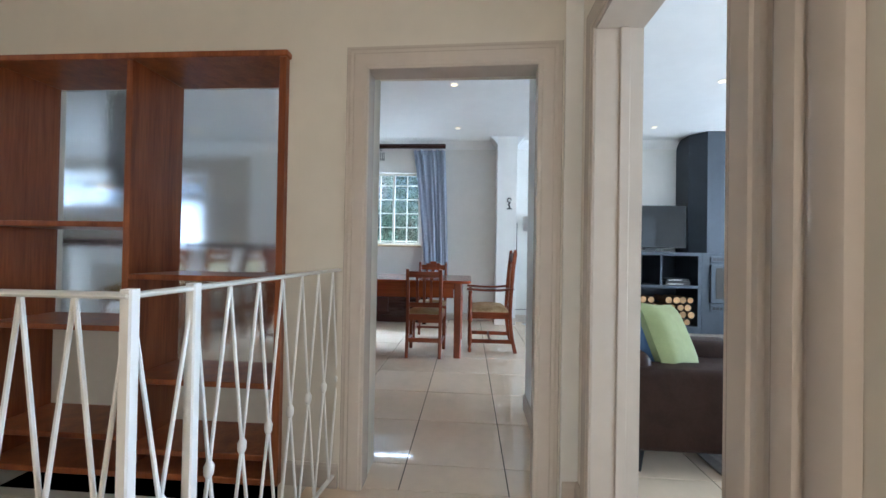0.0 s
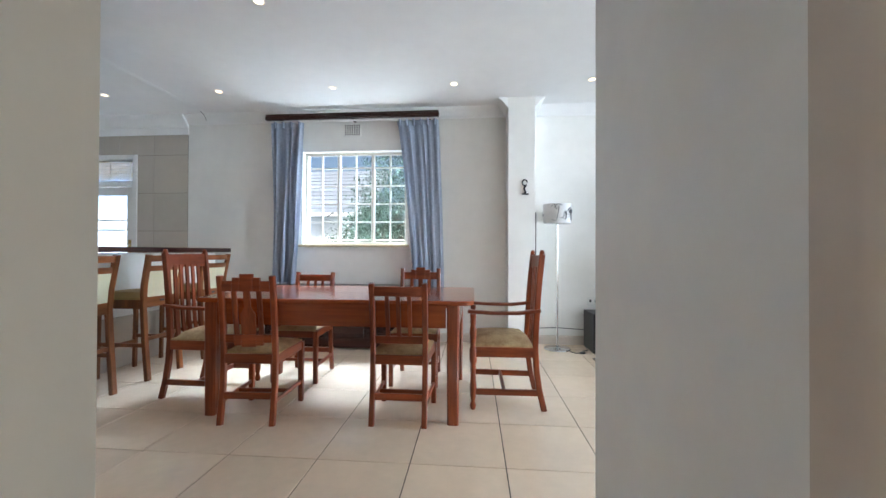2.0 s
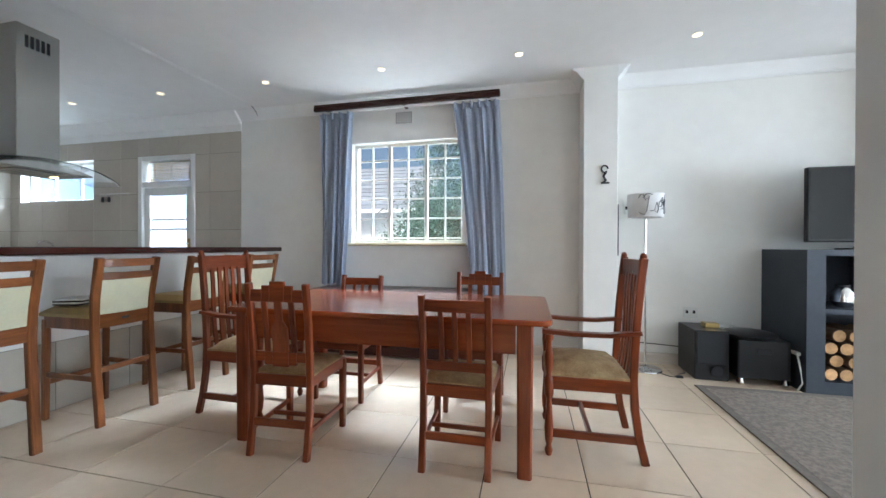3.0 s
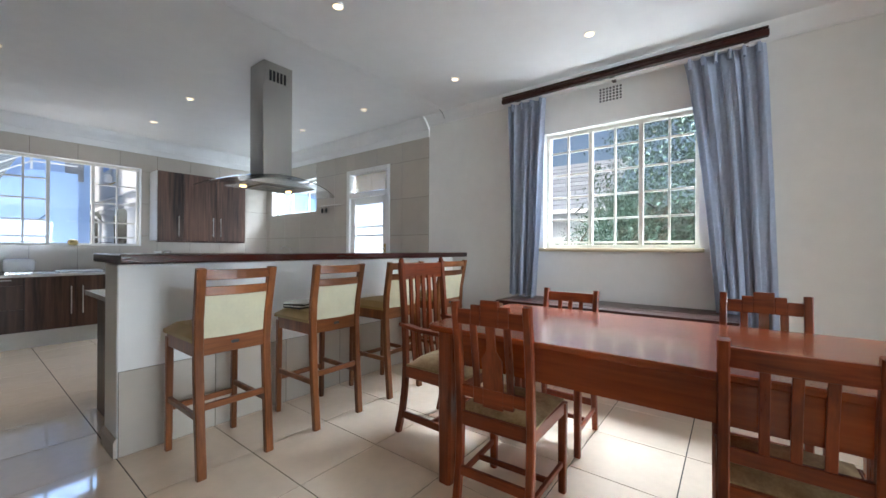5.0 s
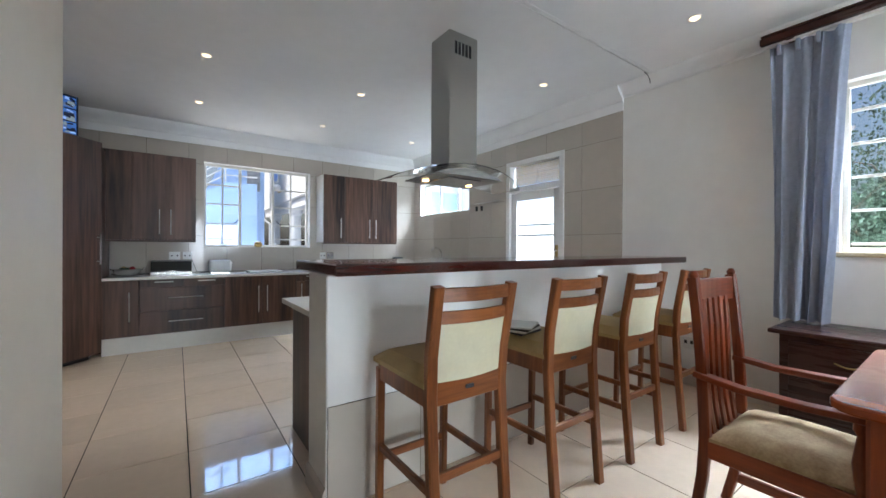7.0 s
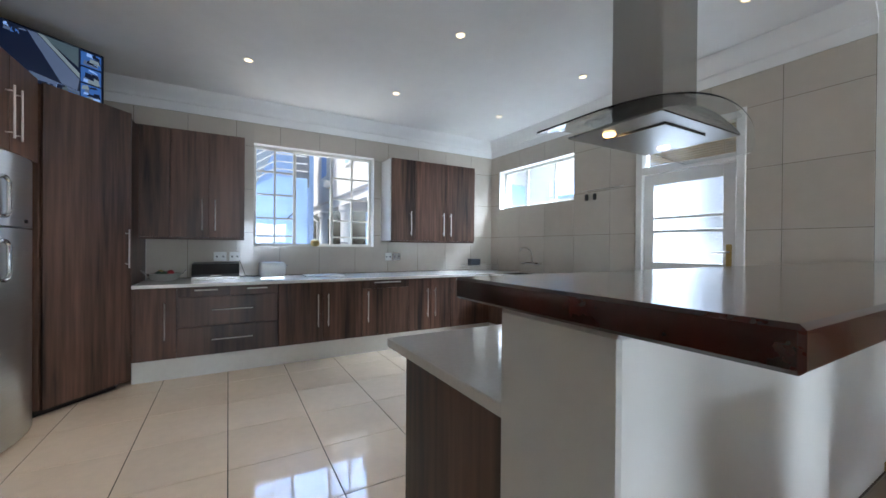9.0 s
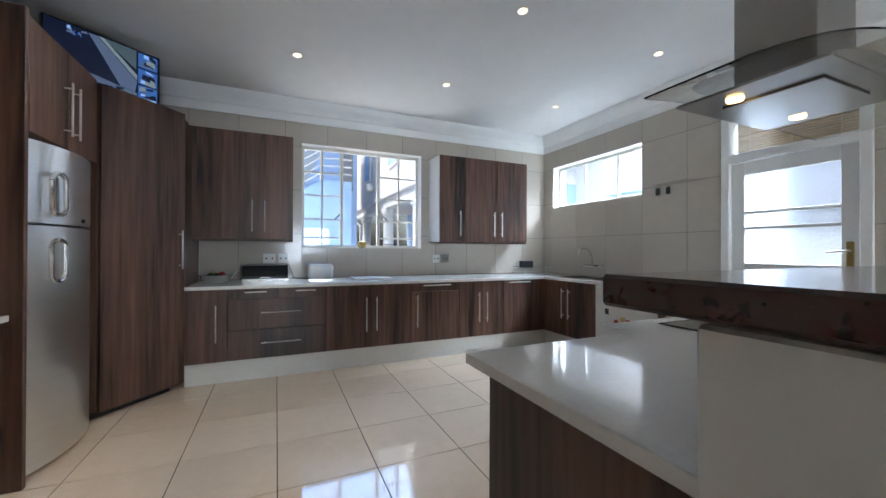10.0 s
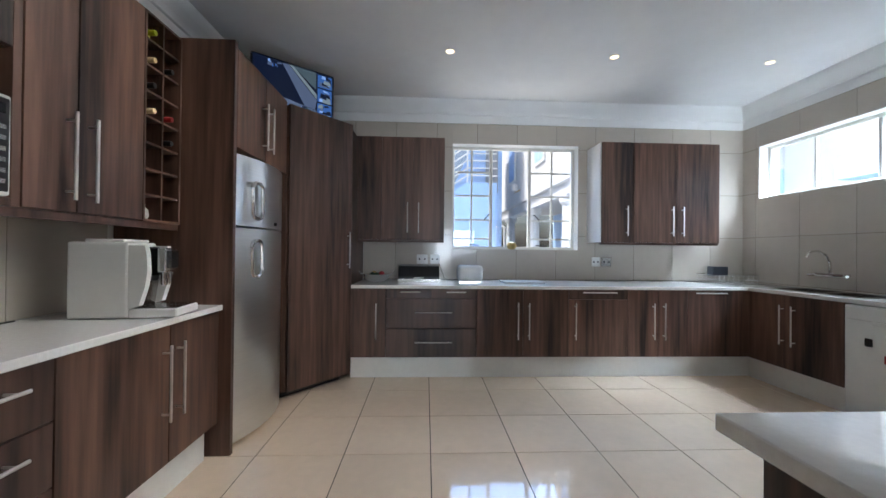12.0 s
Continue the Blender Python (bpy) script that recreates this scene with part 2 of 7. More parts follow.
translucent(BAMBOO, 0.15)
for m_ in (LEAF, LEAF2):
    translucent(m_, 0.25)
for m_ in (BLUECLOTH, CREAMCLOTH):
    translucent(m_, 0.22)
GROUND = mat("paving", (0.34, 0.31, 0.27), 0.9, var=0.2, scale=2.0, bump=0.3, bscale=20)

# ---- building helpers ----
def bm_new():
    return bmesh.new()


def bx(bm, x0, x1, y0, y1, z0, z1, b=0.0, m=None, seg=1):
    """A box between two corners, its edges bevelled by b, turned by m."""
    t = Matrix.Translation(((x0 + x1) / 2, (y0 + y1) / 2, (z0 + z1) / 2)) @ Matrix.Diagonal((abs(x1 - x0), abs(y1 - y0), abs(z1 - z0), 1))
    r = bmesh.ops.create_cube(bm, size=1, matrix=(m @ t) if m else t)
    if b:
        es = {e for v in r["verts"] for e in v.link_edges}
        bmesh.ops.bevel(bm, geom=list(es), offset=b, segments=seg, affect="EDGES", profile=0.5)
    return bm


def box(x0, x1, y0, y1, z0, z1, b=0.0, seg=1):
    return bx(bm_new(), x0, x1, y0, y1, z0, z1, b, None, seg)


def ring(bm, centre, ax, ay, pts):
    return [bm.verts.new(centre + ax * u + ay * v) for u, v in pts]


def sweep(bm, pts, w, d, up=(0, 0, 1), round_n=0, taper=None):
    """A bar along a line of points: a rectangle w x d (or a round bar of round_n sides) with closed ends."""
    pts = [Vector(p) for p in pts]
    rings = []
    for i, p in enumerate(pts):
        a, b = pts[max(0, i - 1)], pts[min(len(pts) - 1, i + 1)]
        t = (b - a).normalized()
        u = Vector(up)
        if abs(t.dot(u)) > 0.97:
            u = Vector((0, 1, 0)) if abs(t.y) < 0.9 else Vector((1, 0, 0))
        sx = t.cross(u).normalized()
        sy = sx.cross(t).normalized()
        k = taper[i] if taper else 1.0
        if round_n:
            prof = [(math.cos(2 * math.pi * j / round_n) * w / 2 * k, math.sin(2 * math.pi * j / round_n) * d / 2 * k) for j in range(round_n)]
        else:
            c = min(w, d) * 0.14
            W, D = w / 2 * k, d / 2 * k
            prof = [(-W + c, -D), (W - c, -D), (W, -D + c), (W, D - c), (W - c, D), (-W + c, D), (-W, D - c), (-W, -D + c)]
        rings.append(ring(bm, p, sx, sy, prof))
    n = len(rings[0])
    for r0, r1 in zip(rings, rings[1:]):
        for j in range(n):
            bm.faces.new((r0[j], r0[(j + 1) % n], r1[(j + 1) % n], r1[j]))
    bm.faces.new(rings[0][::-1])
    bm.faces.new(rings[-1])
    return bm


def lathe(bm, profile, centre=(0, 0, 0), n=24):
    """A turned body from (radius, height) pairs."""
    cx, cy, cz = centre
    rings = [[bm.verts.new((cx + r * math.cos(2 * math.pi * j / n), cy + r * math.sin(2 * math.pi * j / n), cz + z)) for j in range(n)] for r, z in profile]
    for r0, r1 in zip(rings, rings[1:]):
        for j in range(n):
            bm.faces.new((r0[j], r0[(j + 1) % n], r1[(j + 1) % n], r1[j]))
    bm.faces.new(rings[0][::-1])
    bm.faces.new(rings[-1])
    return bm


def prism(bm, pts, z0, z1, bev=0.0):
    """An upright prism on a plan outline."""
    lo = [bm.verts.new((x, y, z0)) for x, y in pts]
    hi = [bm.verts.new((x, y, z1)) for x, y in pts]
    n = len(pts)
    fs = [bm.faces.new((lo[i], lo[(i + 1) % n], hi[(i + 1) % n], hi[i])) for i in range(n)]
    fs += [bm.faces.new(lo[::-1]), bm.faces.new(hi)]
    bmesh.ops.recalc_face_normals(bm, faces=fs)
    if bev:
        bmesh.ops.bevel(bm, geom=list({e for f in fs for e in f.edges}), offset=bev, segments=1, affect="EDGES")
    return bm


def extrude_profile(bm, prof, a, b, inward, m=None):
    """A moulding from plan point a to b with profile (distance out of the wall, height)."""
    inward = Vector((*inward, 0))
    rings = [[bm.verts.new(Vector((p[0], p[1], z)) + inward * d) for d, z in prof] for p in (a, b)]
    n = len(prof)
    fs = [bm.faces.new((rings[0][i], rings[0][(i + 1) % n], rings[1][(i + 1) % n], rings[1][i])) for i in range(n)]
    fs += [bm.faces.new(rings[0][::-1]), bm.faces.new(rings[1])]
    bmesh.ops.recalc_face_normals(bm, faces=fs)
    return bm


def mesh_of(name, bm, material, smooth=False):
    me = bpy.data.meshes.new(name)
    bmesh.ops.recalc_face_normals(bm, faces=bm.faces[:])
    bm.to_mesh(me)
    bm.free()
    me.materials.append(material)
    if smooth:
        me.shade_smooth()
        me.set_sharp_from_angle(angle=radians(35))
    return me


def thing(name, at, label, category, group="", turn=0.0):
    ob = new(name)
    ob.empty_display_size = 0.05
    ob.matrix_basis = pose(*at, 0, 0, turn)
    return tagged(ob, label, category, group)


def part(name, bm, material, parent, label="", smooth=False):
    """Links a bmesh, given in the world (or in a thing's own frame while it stands at the origin), as one mesh under its parent."""
    root = parent
    while root.parent:
        root = root.parent
    bm.transform(root.matrix_basis.inverted())
    ob = new(name, mesh_of(name, bm, material, smooth))
    ob.parent = parent
    if label:
        ob["label"] = label
    return ob


def single(name, bm, material, label, category, group="", smooth=False, kind=""):
    """A thing of one mesh, with its origin at the middle of its base."""
    xs = [v.co for v in bm.verts]
    o = Vector(((min(c.x for c in xs) + max(c.x for c in xs)) / 2, (min(c.y for c in xs) + max(c.y for c in xs)) / 2, min(c.z for c in xs)))
    bmesh.ops.translate(bm, verts=bm.verts[:], vec=-o)
    ob = new(name, mesh_of(name, bm, material, smooth))
    ob.location = o
    return tagged(ob, label, category, group, kind)


def structure(name, bm, material, label="", category=""):
    ob = new(name, mesh_of(name, bm, material))
    return tagged(ob, label, category, kind="structure")


def cut_rects(rect, holes):
    """Splits a rectangle (a0, a1, b0, b1) round rectangular holes."""
    out = [rect]
    for h0, h1, g0, g1 in holes:
        nxt = []
        for a0, a1, b0, b1 in out:
            if h1 <= a0 or h0 >= a1 or g1 <= b0 or g0 >= b1:
                nxt.append((a0, a1, b0, b1))
                continue
            if h0 > a0:
                nxt.append((a0, h0, b0, b1))
            if h1 < a1:
                nxt.append((h1, a1, b0, b1))
            m0, m1 = max(a0, h0), min(a1, h1)
            if g0 > b0:
                nxt.append((m0, m1, b0, g0))
            if g1 < b1:
                nxt.append((m0, m1, g1, b1))
        out = nxt
    return [r for r in out if r[1] - r[0] > 0.012 and r[3] - r[2] > 0.012]


def wall_x(name, x0, x1, y0, y1, z0, z1, holes=(), material=None):
    """A wall along x with holes (x0, x1, z0, z1) through it."""
    bm = bm_new()
    for a0, a1, b0, b1 in cut_rects((x0, x1, z0, z1), holes):
        bx(bm, a0, a1, y0, y1, b0, b1)
    return structure(name, bm, material or WALL, "painted plaster wall", "wall")


def wall_y(name, y0, y1, x0, x1, z0, z1, holes=(), material=None):
    """A wall along y with holes (y0, y1, z0, z1) through it."""
    bm = bm_new()
    for a0, a1, b0, b1 in cut_rects((y0, y1, z0, z1), holes):
        bx(bm, x0, x1, a0, a1, b0, b1)
    return structure(name, bm, material or WALL, "painted plaster wall", "wall")

# ---- walls, floor, ceiling ----
XW, YN, ZC = -8.34, 6.42, 3.02          # kitchen west face, north face, ceiling
T = 0.525                               # floor tile pitch
K_WIN = (2.81, 4.34, 1.27, 2.53)        # kitchen window: y, y, z, z
H_WIN = (-8.11, -6.58, 1.90, 2.51)      # high window: x, x, z, z
K_DOOR = (-5.73, -4.72, 0.0, 2.51)
D_WIN = (-2.34, -0.93, 1.26, 2.50)
L_WIN = (5.35, 7.05, 0.95, 2.35)

wall_x("wall_north", -8.6, 8.2, YN, YN + 0.24, -0.15, ZC, [H_WIN, K_DOOR, D_WIN, L_WIN])
wall_y("wall_west", 0.4, YN, XW - 0.25, XW, -0.15, ZC, [K_WIN])
wall_x("wall_kitchen_south", -8.59, -3.46, 0.40, 0.65, -0.15, ZC)
wall_y("wall_kitchen_east", 0.65, 1.80, -3.66, -3.46, -0.15, ZC)
wall_x("wall_hall_north", -3.66, -0.95, 1.80, 2.15, -0.15, ZC, [(-2.56, -0.99, -0.15, 2.09)], HALLWALL)
wall_x("wall_hall_end", -0.95, 0.43, 1.80, 2.03, -0.15, ZC, [(-0.574, 0.36, -0.15, 2.068)], HALLWALL)
structure("wall_hall_nib", box(0.272, 0.3505, 1.80, 1.94, -0.1, 2.068), HALLWALL, "plaster nib beside the door", "wall")
wall_y("wall_passage", 1.80, 2.82, 0.432, 0.61, -0.15, ZC)
wall_y("wall_passage_lining", 1.76, 2.82, 0.352, 0.432, -0.15, ZC)
wall_y("wall_hall_east", -2.5, 1.80, 0.43, 0.61, -0.15, ZC, [(0.765, 1.59, -0.15, 2.08)], HALLWALL)
wall_x("wall_hall_south", -3.66, 0.61, -2.75, -2.5, -0.15, ZC, [(-1.1, -0.1, 1.0, 2.2)], HALLWALL)
wall_y("wall_hall_west", -2.5, 0.40, -3.66, -3.46, -2.8, ZC, (), HALLWALL)
wall_x("wall_lounge_south", 0.61, 8.2, -1.25, -1.0, -0.15, ZC, [(2.6, 6.2, 0.4, 2.5)])
wall_y("wall_lounge_east", -1.0, YN, 8.0, 8.2, -0.15, ZC, [(1.55, 5.25, 0.4, 2.5)])
# a shallow pilaster between the dining room and the lounge
structure("wall_pilaster", box(0.36, 0.68, 6.07, YN, -0.1, ZC, 0.004), WALL, "white plaster pilaster", "wall")
structure("wall_bar", box(-3.865, -3.57, 3.07, YN, -0.1, 1.14, 0.006), WALL, "half-height white plastered bar wall", "wall")
# ceiling and roof slab, with a fine joint between dining room and kitchen
cb = bm_new()
bx(cb, -8.6, -3.655, 0.4, YN + 0.24, ZC, ZC + 0.12)
bx(cb, -3.65, 8.2, -2.75, YN + 0.24, ZC, ZC + 0.12)
bx(cb, -8.6, -3.65, -2.75, 0.4, ZC, ZC + 0.12)
structure("ceiling", cb, CEIL, "smooth white painted ceiling", "ceiling")
tagged(new("trim_ceiling_joint", mesh_of("trim_ceiling_joint", box(-3.632, -3.612, 2.2, YN - 0.12, ZC - 0.004, ZC - 0.0005, 0.001), CEIL)), "thin raised plaster joint across the ceiling", "trim", kind="structure")
rf = bm_new()
bx(rf, -8.6, 8.2, -2.75, YN + 0.24, ZC + 0.125, ZC + 0.35)
structure("roof_slab", rf, RENDERWHITE, "flat roof slab over the house", "roof")
# stairwell below the hall
st = bm_new()
bx(st, -3.46, 0.43, -2.5, 0.74, -0.15, -0.002)
bx(st, -0.84, 0.43, 0.74, 1.80, -0.15, -0.002)
structure("floor_hall", st, FTILE, "cream tiled hall floor", "floor")
sw = bm_new()
bx(sw, -3.46, -0.80, 0.70, 1.80, -2.8, -2.7)
bx(sw, -0.84, -0.80, 0.74, 1.80, -2.7, -0.15)
bx(sw, -3.46, -0.84, 0.70, 0.74, -2.7, -0.15)
bx(sw, -3.46, -0.84, 1.80, 1.86, -2.7, -0.15)
structure("stairwell", sw, HALLWALL, "plastered stairwell", "wall")
for k in range(7):
    single("stair_step", box(-1.02 - 0.25 * k - 0.25, -1.02 - 0.25 * k + 0.02, 0.745, 1.795, -2.7, -0.18 * (k + 1), 0.005), TRIM, "pale stone stair step", "step", "stairs to the lower floor")

# ---- cornices and baseboards ----
COVE = [(0, 2.90), (0.012, 2.90), (0.016, 2.915), (0.03, 2.925), (0.045, 2.95), (0.075, 2.985), (0.105, 3.0), (0.115, 3.018), (0, 3.018)]
BAND = [(0, 2.77), (0.014, 2.77), (0.014, 2.865), (0.03, 2.875), (0.035, 2.89), (0.055, 2.915), (0.09, 2.95), (0.12, 2.985), (0.13, 3.018), (0, 3.018)]
for nm, prof, a, b, inn in (
        ("cornice_kitchen_west", BAND, (XW, 0.65), (XW, YN), (1, 0)), ("cornice_kitchen_north", BAND, (XW, YN), (-3.97, YN), (0, -1)),
        ("cornice_kitchen_south", BAND, (XW, 0.65), (-3.66, 0.65), (0, 1)),
        ("cornice_dining", COVE, (-3.97, YN), (0.36, YN), (0, -1)), ("cornice_lounge", COVE, (0.68, YN), (8.0, YN), (0, -1)),
        ("cornice_pilaster_a", COVE, (0.36, 6.07), (0.36, YN), (-1, 0)), ("cornice_pilaster_b", COVE, (0.68, 6.07), (0.68, YN), (1, 0))):
    tagged(new(nm, mesh_of(nm, extrude_profile(bm_new(), prof, a, b, inn), CEIL, True)), "white moulded plaster cornice", "cornice", kind="structure")
SKIRT = [(0, 0), (0.016, 0), (0.016, 0.085), (0.012, 0.10), (0.004, 0.112), (0, 0.112)]
for i, (a, b, inn) in enumerate((
        ((-3.57, YN), (0.36, YN), (0, -1)), ((0.36, 6.07), (0.36, YN), (-1, 0)), ((0.36, 6.07), (0.68, 6.07), (0, -1)),
        ((0.68, YN), (2.05, YN), (0, -1)), ((4.3, YN), (8.0, YN), (0, -1)), ((0.352, 1.86), (0.352, 2.82), (-1, 0)), ((0.352, 2.82), (0.61, 2.82), (0, 1)),
        ((-3.865, 3.07), (-3.57, 3.07), (0, -1)), ((-3.66, 2.15), (-2.6, 2.15), (0, 1)), ((-3.66, 1.8), (-3.66, 2.15), (-1, 0)),
        ((-0.95, 1.80), (-0.69, 1.80), (0, -1)), ((0.43, 1.62), (0.43, 1.80), (-1, 0)), ((0.36, 1.80), (0.43, 1.80), (0, -1)))):
    tagged(new("baseboard", mesh_of("baseboard", extrude_profile(bm_new(), SKIRT, a, b, inn), TRIM)), "painted wooden baseboard", "baseboard", kind="structure")


# ---- door surrounds ----
ARCH = [(0.0, 0.0), (0.012, 0.0), (0.016, 0.006), (0.016, 0.014), (0.020, 0.022), (0.020, 0.070), (0.016, 0.076), (0.016, 0.090), (0.011, 0.100), (0.009, 0.110), (0, 0.115)]


def surround(name, axis, face, inward, a0, a1, z1):
    """Moulded architrave on one face of a wall round an opening: two uprights and a head."""
    t = new(name)
    tagged(t, "painted moulded wooden door surround", "door frame", kind="structure")
    for nm, base, sgn in (("upright", a0, -1), ("upright", a1, 1)):
        bm = bm_new()
        rings = []
        for z, ext in ((0.0, 0.0), (z1, 1.0)):
            r = []
            for d, u in ARCH:
                along, out = base + sgn * u, face + inward * d
                zz = z + (u if ext else 0.0)
                r.append(bm.verts.new((along, out, zz) if axis == "x" else (out, along, zz)))
            rings.append(r)
        n = len(ARCH)
        for i in range(n):
            bm.faces.new((rings[0][i], rings[0][(i + 1) % n], rings[1][(i + 1) % n], rings[1][i]))
        part(nm, bm, TRIM, t)
    bm = bm_new()
    rings = []
    for end, sgn in ((a0, -1), (a1, 1)):
        r = []
        for d, u in ARCH:
            along, out, zz = end + sgn * u, face + inward * d, z1 + u
            r.append(bm.verts.new((along, out, zz) if axis == "x" else (out, along, zz)))
        rings.append(r)
    for i in range(len(ARCH)):
        bm.faces.new((rings[0][i], rings[0][(i + 1) % len(ARCH)], rings[1][(i + 1) % len(ARCH)], rings[1][i]))
    part("head", bm, TRIM, t)
    return t


d1 = surround("door_frame_1", "x", 1.80, -1, -0.568, 0.228, 2.012)
bm = bm_new()
bx(bm, -0.590, -0.570, 1.795, 1.900, 0, 2.03)
part("lining", bm, TRIM, d1)
part("lining", box(0.252, 0.272, 1.795, 1.938, 0, 2.045), TRIM, d1)
part("lining", box(-0.570, 0.252, 1.797, 1.903, 2.013, 2.075), TRIM, d1)
part("stop", box(0.230, 0.252, 1.80, 1.87, 0, 2.012, 0.003), TRIM, d1)
d2 = surround("door_frame_2", "y", 0.43, -1, 0.778, 1.578, 2.068)
part("lining", box(0.425, 0.615, 1.575, 1.595, 0, 2.08), TRIM, d2)
part("lining", box(0.425, 0.615, 0.762, 0.782, 0, 2.08), TRIM, d2)
part("lining", box(0.425, 0.615, 0.782, 1.575, 2.062, 2.082), TRIM, d2)
part("stop", box(0.52, 0.56, 1.562, 1.575, 0, 2.062, 0.003), TRIM, d2)
# a broad moulded casing continues the surround beside the lounge door
CASING = [(0.001, 0.662), (0.010, 0.662), (0.013, 0.656), (0.024, 0.650), (0.029, 0.640), (0.030, 0.622), (0.026, 0.606), (0.016, 0.599),
          (0.015, 0.592), (0.024, 0.585), (0.027, 0.575), (0.027, 0.545), (0.022, 0.534), (0.012, 0.530), (0.001, 0.530)]
bm = bm_new()
rings = [[bm.verts.new((0.43 - d, y, z)) for d, y in CASING] for z in (0.0, 2.19)]
for i in range(len(CASING)):
    bm.faces.new((rings[0][i], rings[0][(i + 1) % len(CASING)], rings[1][(i + 1) % len(CASING)], rings[1][i]))
bm.faces.new(rings[0])
bm.faces.new(rings[1][::-1])
part("casing", bm, TRIM, d2, smooth=True)


# the hall's end wall stands a few degrees out of square
def skew(ob):
    for v in ob.data.vertices:
        if v.co.x > -0.985 and v.co.x < 0.44 and v.co.y < 1.99:
            v.co.y += -0.025 * max(0.0, v.co.x + 0.95)


for ob in [o for o in scene.objects if o.type == "MESH" and (o.name.startswith(("wall_hall_end", "wall_hall_nib")) or o.parent is d1)]:
    skew(ob)
for ob in [o for o in scene.objects if o.name.startswith("baseboard") and max(v.co.y for v in o.data.vertices) < 1.81 and max(v.co.x for v in o.data.vertices) < 0.44 and min(v.co.x for v in o.data.vertices) > -0.99]:
    skew(ob)


# ---- windows ----
def bars_window(name, label, axis, plane, a0, a1, z0, z1, cols, rows, fixed=(), bar=0.022, edge=0.035, pane_mat=None):
    """A steel window: an outer frame, glazing bars at cols and rows, panes between. fixed: column spans with no bars across."""
    t = tagged(new(name), label, "window", kind="structure")

    def slab(u0, u1, w0, w1, d0, d1, b=0.003):
        return box(u0, u1, plane + d0, plane + d1, w0, w1, b) if axis == "x" else box(plane + d0, plane + d1, u0, u1, w0, w1, b)
    for u0, u1, w0, w1 in ((a0, a1, z1 - edge, z1), (a0, a1, z0, z0 + edge), (a0, a0 + edge, z0 + edge, z1 - edge), (a1 - edge, a1, z0 + edge, z1 - edge)):
        part("window_frame", slab(u0, u1, w0, w1, -0.02, 0.025), FRAMEPAINT, t)
    us = [a0 + edge] + list(cols) + [a1 - edge]
    for u, wide in [(c, 1.0) for c in cols]:
        heavy = 1.7 if any(abs(u - f) < 1e-3 for s in fixed for f in s) else 1.0
        part("glazing_bar", slab(u - bar * heavy / 2, u + bar * heavy / 2, z0 + edge, z1 - edge, -0.016 * heavy, 0.016), FRAMEPAINT, t)
    for i, w in enumerate(rows):
        for u0, u1 in zip(us, us[1:]):
            if any(u0 >= f0 - 1e-3 and u1 <= f1 + 1e-3 for f0, f1 in fixed):
                continue
            part("glazing_bar", slab(u0 + bar / 2, u1 - bar / 2, w - bar / 2, w + bar / 2, -0.012, 0.012, 0.002), FRAMEPAINT, t)
    pane = part("pane", slab(a0 + 0.01, a1 - 0.01, z0 + 0.01, z1 - 0.01, 0.004, 0.008, 0), pane_mat or GLASS, t)
    pane.visible_shadow = False
    return t


y0, y1, z0, z1 = K_WIN
w1 = bars_window("window_1", "white steel kitchen window with small panes either side of a large one", "y", XW - 0.15, y0, y1, z0, z1,
                 [y0 + 0.25, y0 + 0.49, y0 + 0.97, y0 + 1.25], [z0 + 0.13, z0 + 0.36, z0 + 0.66, z0 + 0.95], [(y0 + 0.49, y0 + 0.97)])
for yy in (y0 + 0.46, y0 + 1.02):
    part("latch", sweep(bm_new(), [(XW - 0.125, yy, z0 + 0.42), (XW - 0.09, yy, z0 + 0.43), (XW - 0.08, yy + 0.06 * (1 if yy > 3.5 else -1), z0 + 0.36)], 0.014, 0.014, round_n=6), BLACK, w1, "dark window latch")
for yy in (y0 + 0.27, y0 + 1.12):
    part("stay", sweep(bm_new(), [(XW - 0.12, yy - 0.07, z0 + 0.05), (XW - 0.08, yy, z0 + 0.055), (XW - 0.12, yy + 0.07, z0 + 0.05)], 0.012, 0.012, round_n=6), BLACK, w1)
x0, x1, z0, z1 = H_WIN
bars_window("window_2", "narrow high white steel window over the sink", "x", YN + 0.13, x0, x1, z0, z1, [x0 + 0.53, x0 + 1.09], [], bar=0.03)
x0, x1, z0, z1 = D_WIN
w3 = bars_window("window_3", "white steel dining room window with thirty small panes", "x", YN + 0.10, x0, x1, z0, z1,
                 [x0 + 0.235 * k for k in range(1, 6)], [z0 + 0.06 + 0.243 * k for k in range(0, 5)][0:5], [], bar=0.02)
for k in (2, 4):
    part("mullion", box(x0 + 0.235 * k - 0.02, x0 + 0.235 * k + 0.02, YN + 0.076, YN + 0.13, z0 + 0.035, z1 - 0.035, 0.003), FRAMEPAINT, w3)
for xx, s in ((x0 + 0.40, 1), (x0 + 1.0, -1)):
    part("latch", sweep(bm_new(), [(xx, YN + 0.085, z0 + 0.42), (xx, YN + 0.04, z0 + 0.43), (xx - 0.07 * s, YN + 0.03, z0 + 0.37)], 0.014, 0.014, round_n=6), BLACK, w3, "dark window latch")
part("window_sill", box(x0 - 0.04, x1 + 0.04, YN - 0.05, YN + 0.08, z0 - 0.035, z0 + 0.002, 0.008), SILLPAINT, w3, "yellowed painted sill")
x0, x1, z0, z1 = L_WIN
bars_window("window_4", "white steel lounge window behind a cream curtain", "x", YN + 0.12, x0, x1, z0, z1, [x0 + 0.57, x0 + 1.14], [z0 + 0.7])
bars_window("window_5", "wide glazed opening of the lounge", "x", -1.12, 2.6, 6.2, 0.4, 2.5, [3.5, 4.4, 5.3], [])
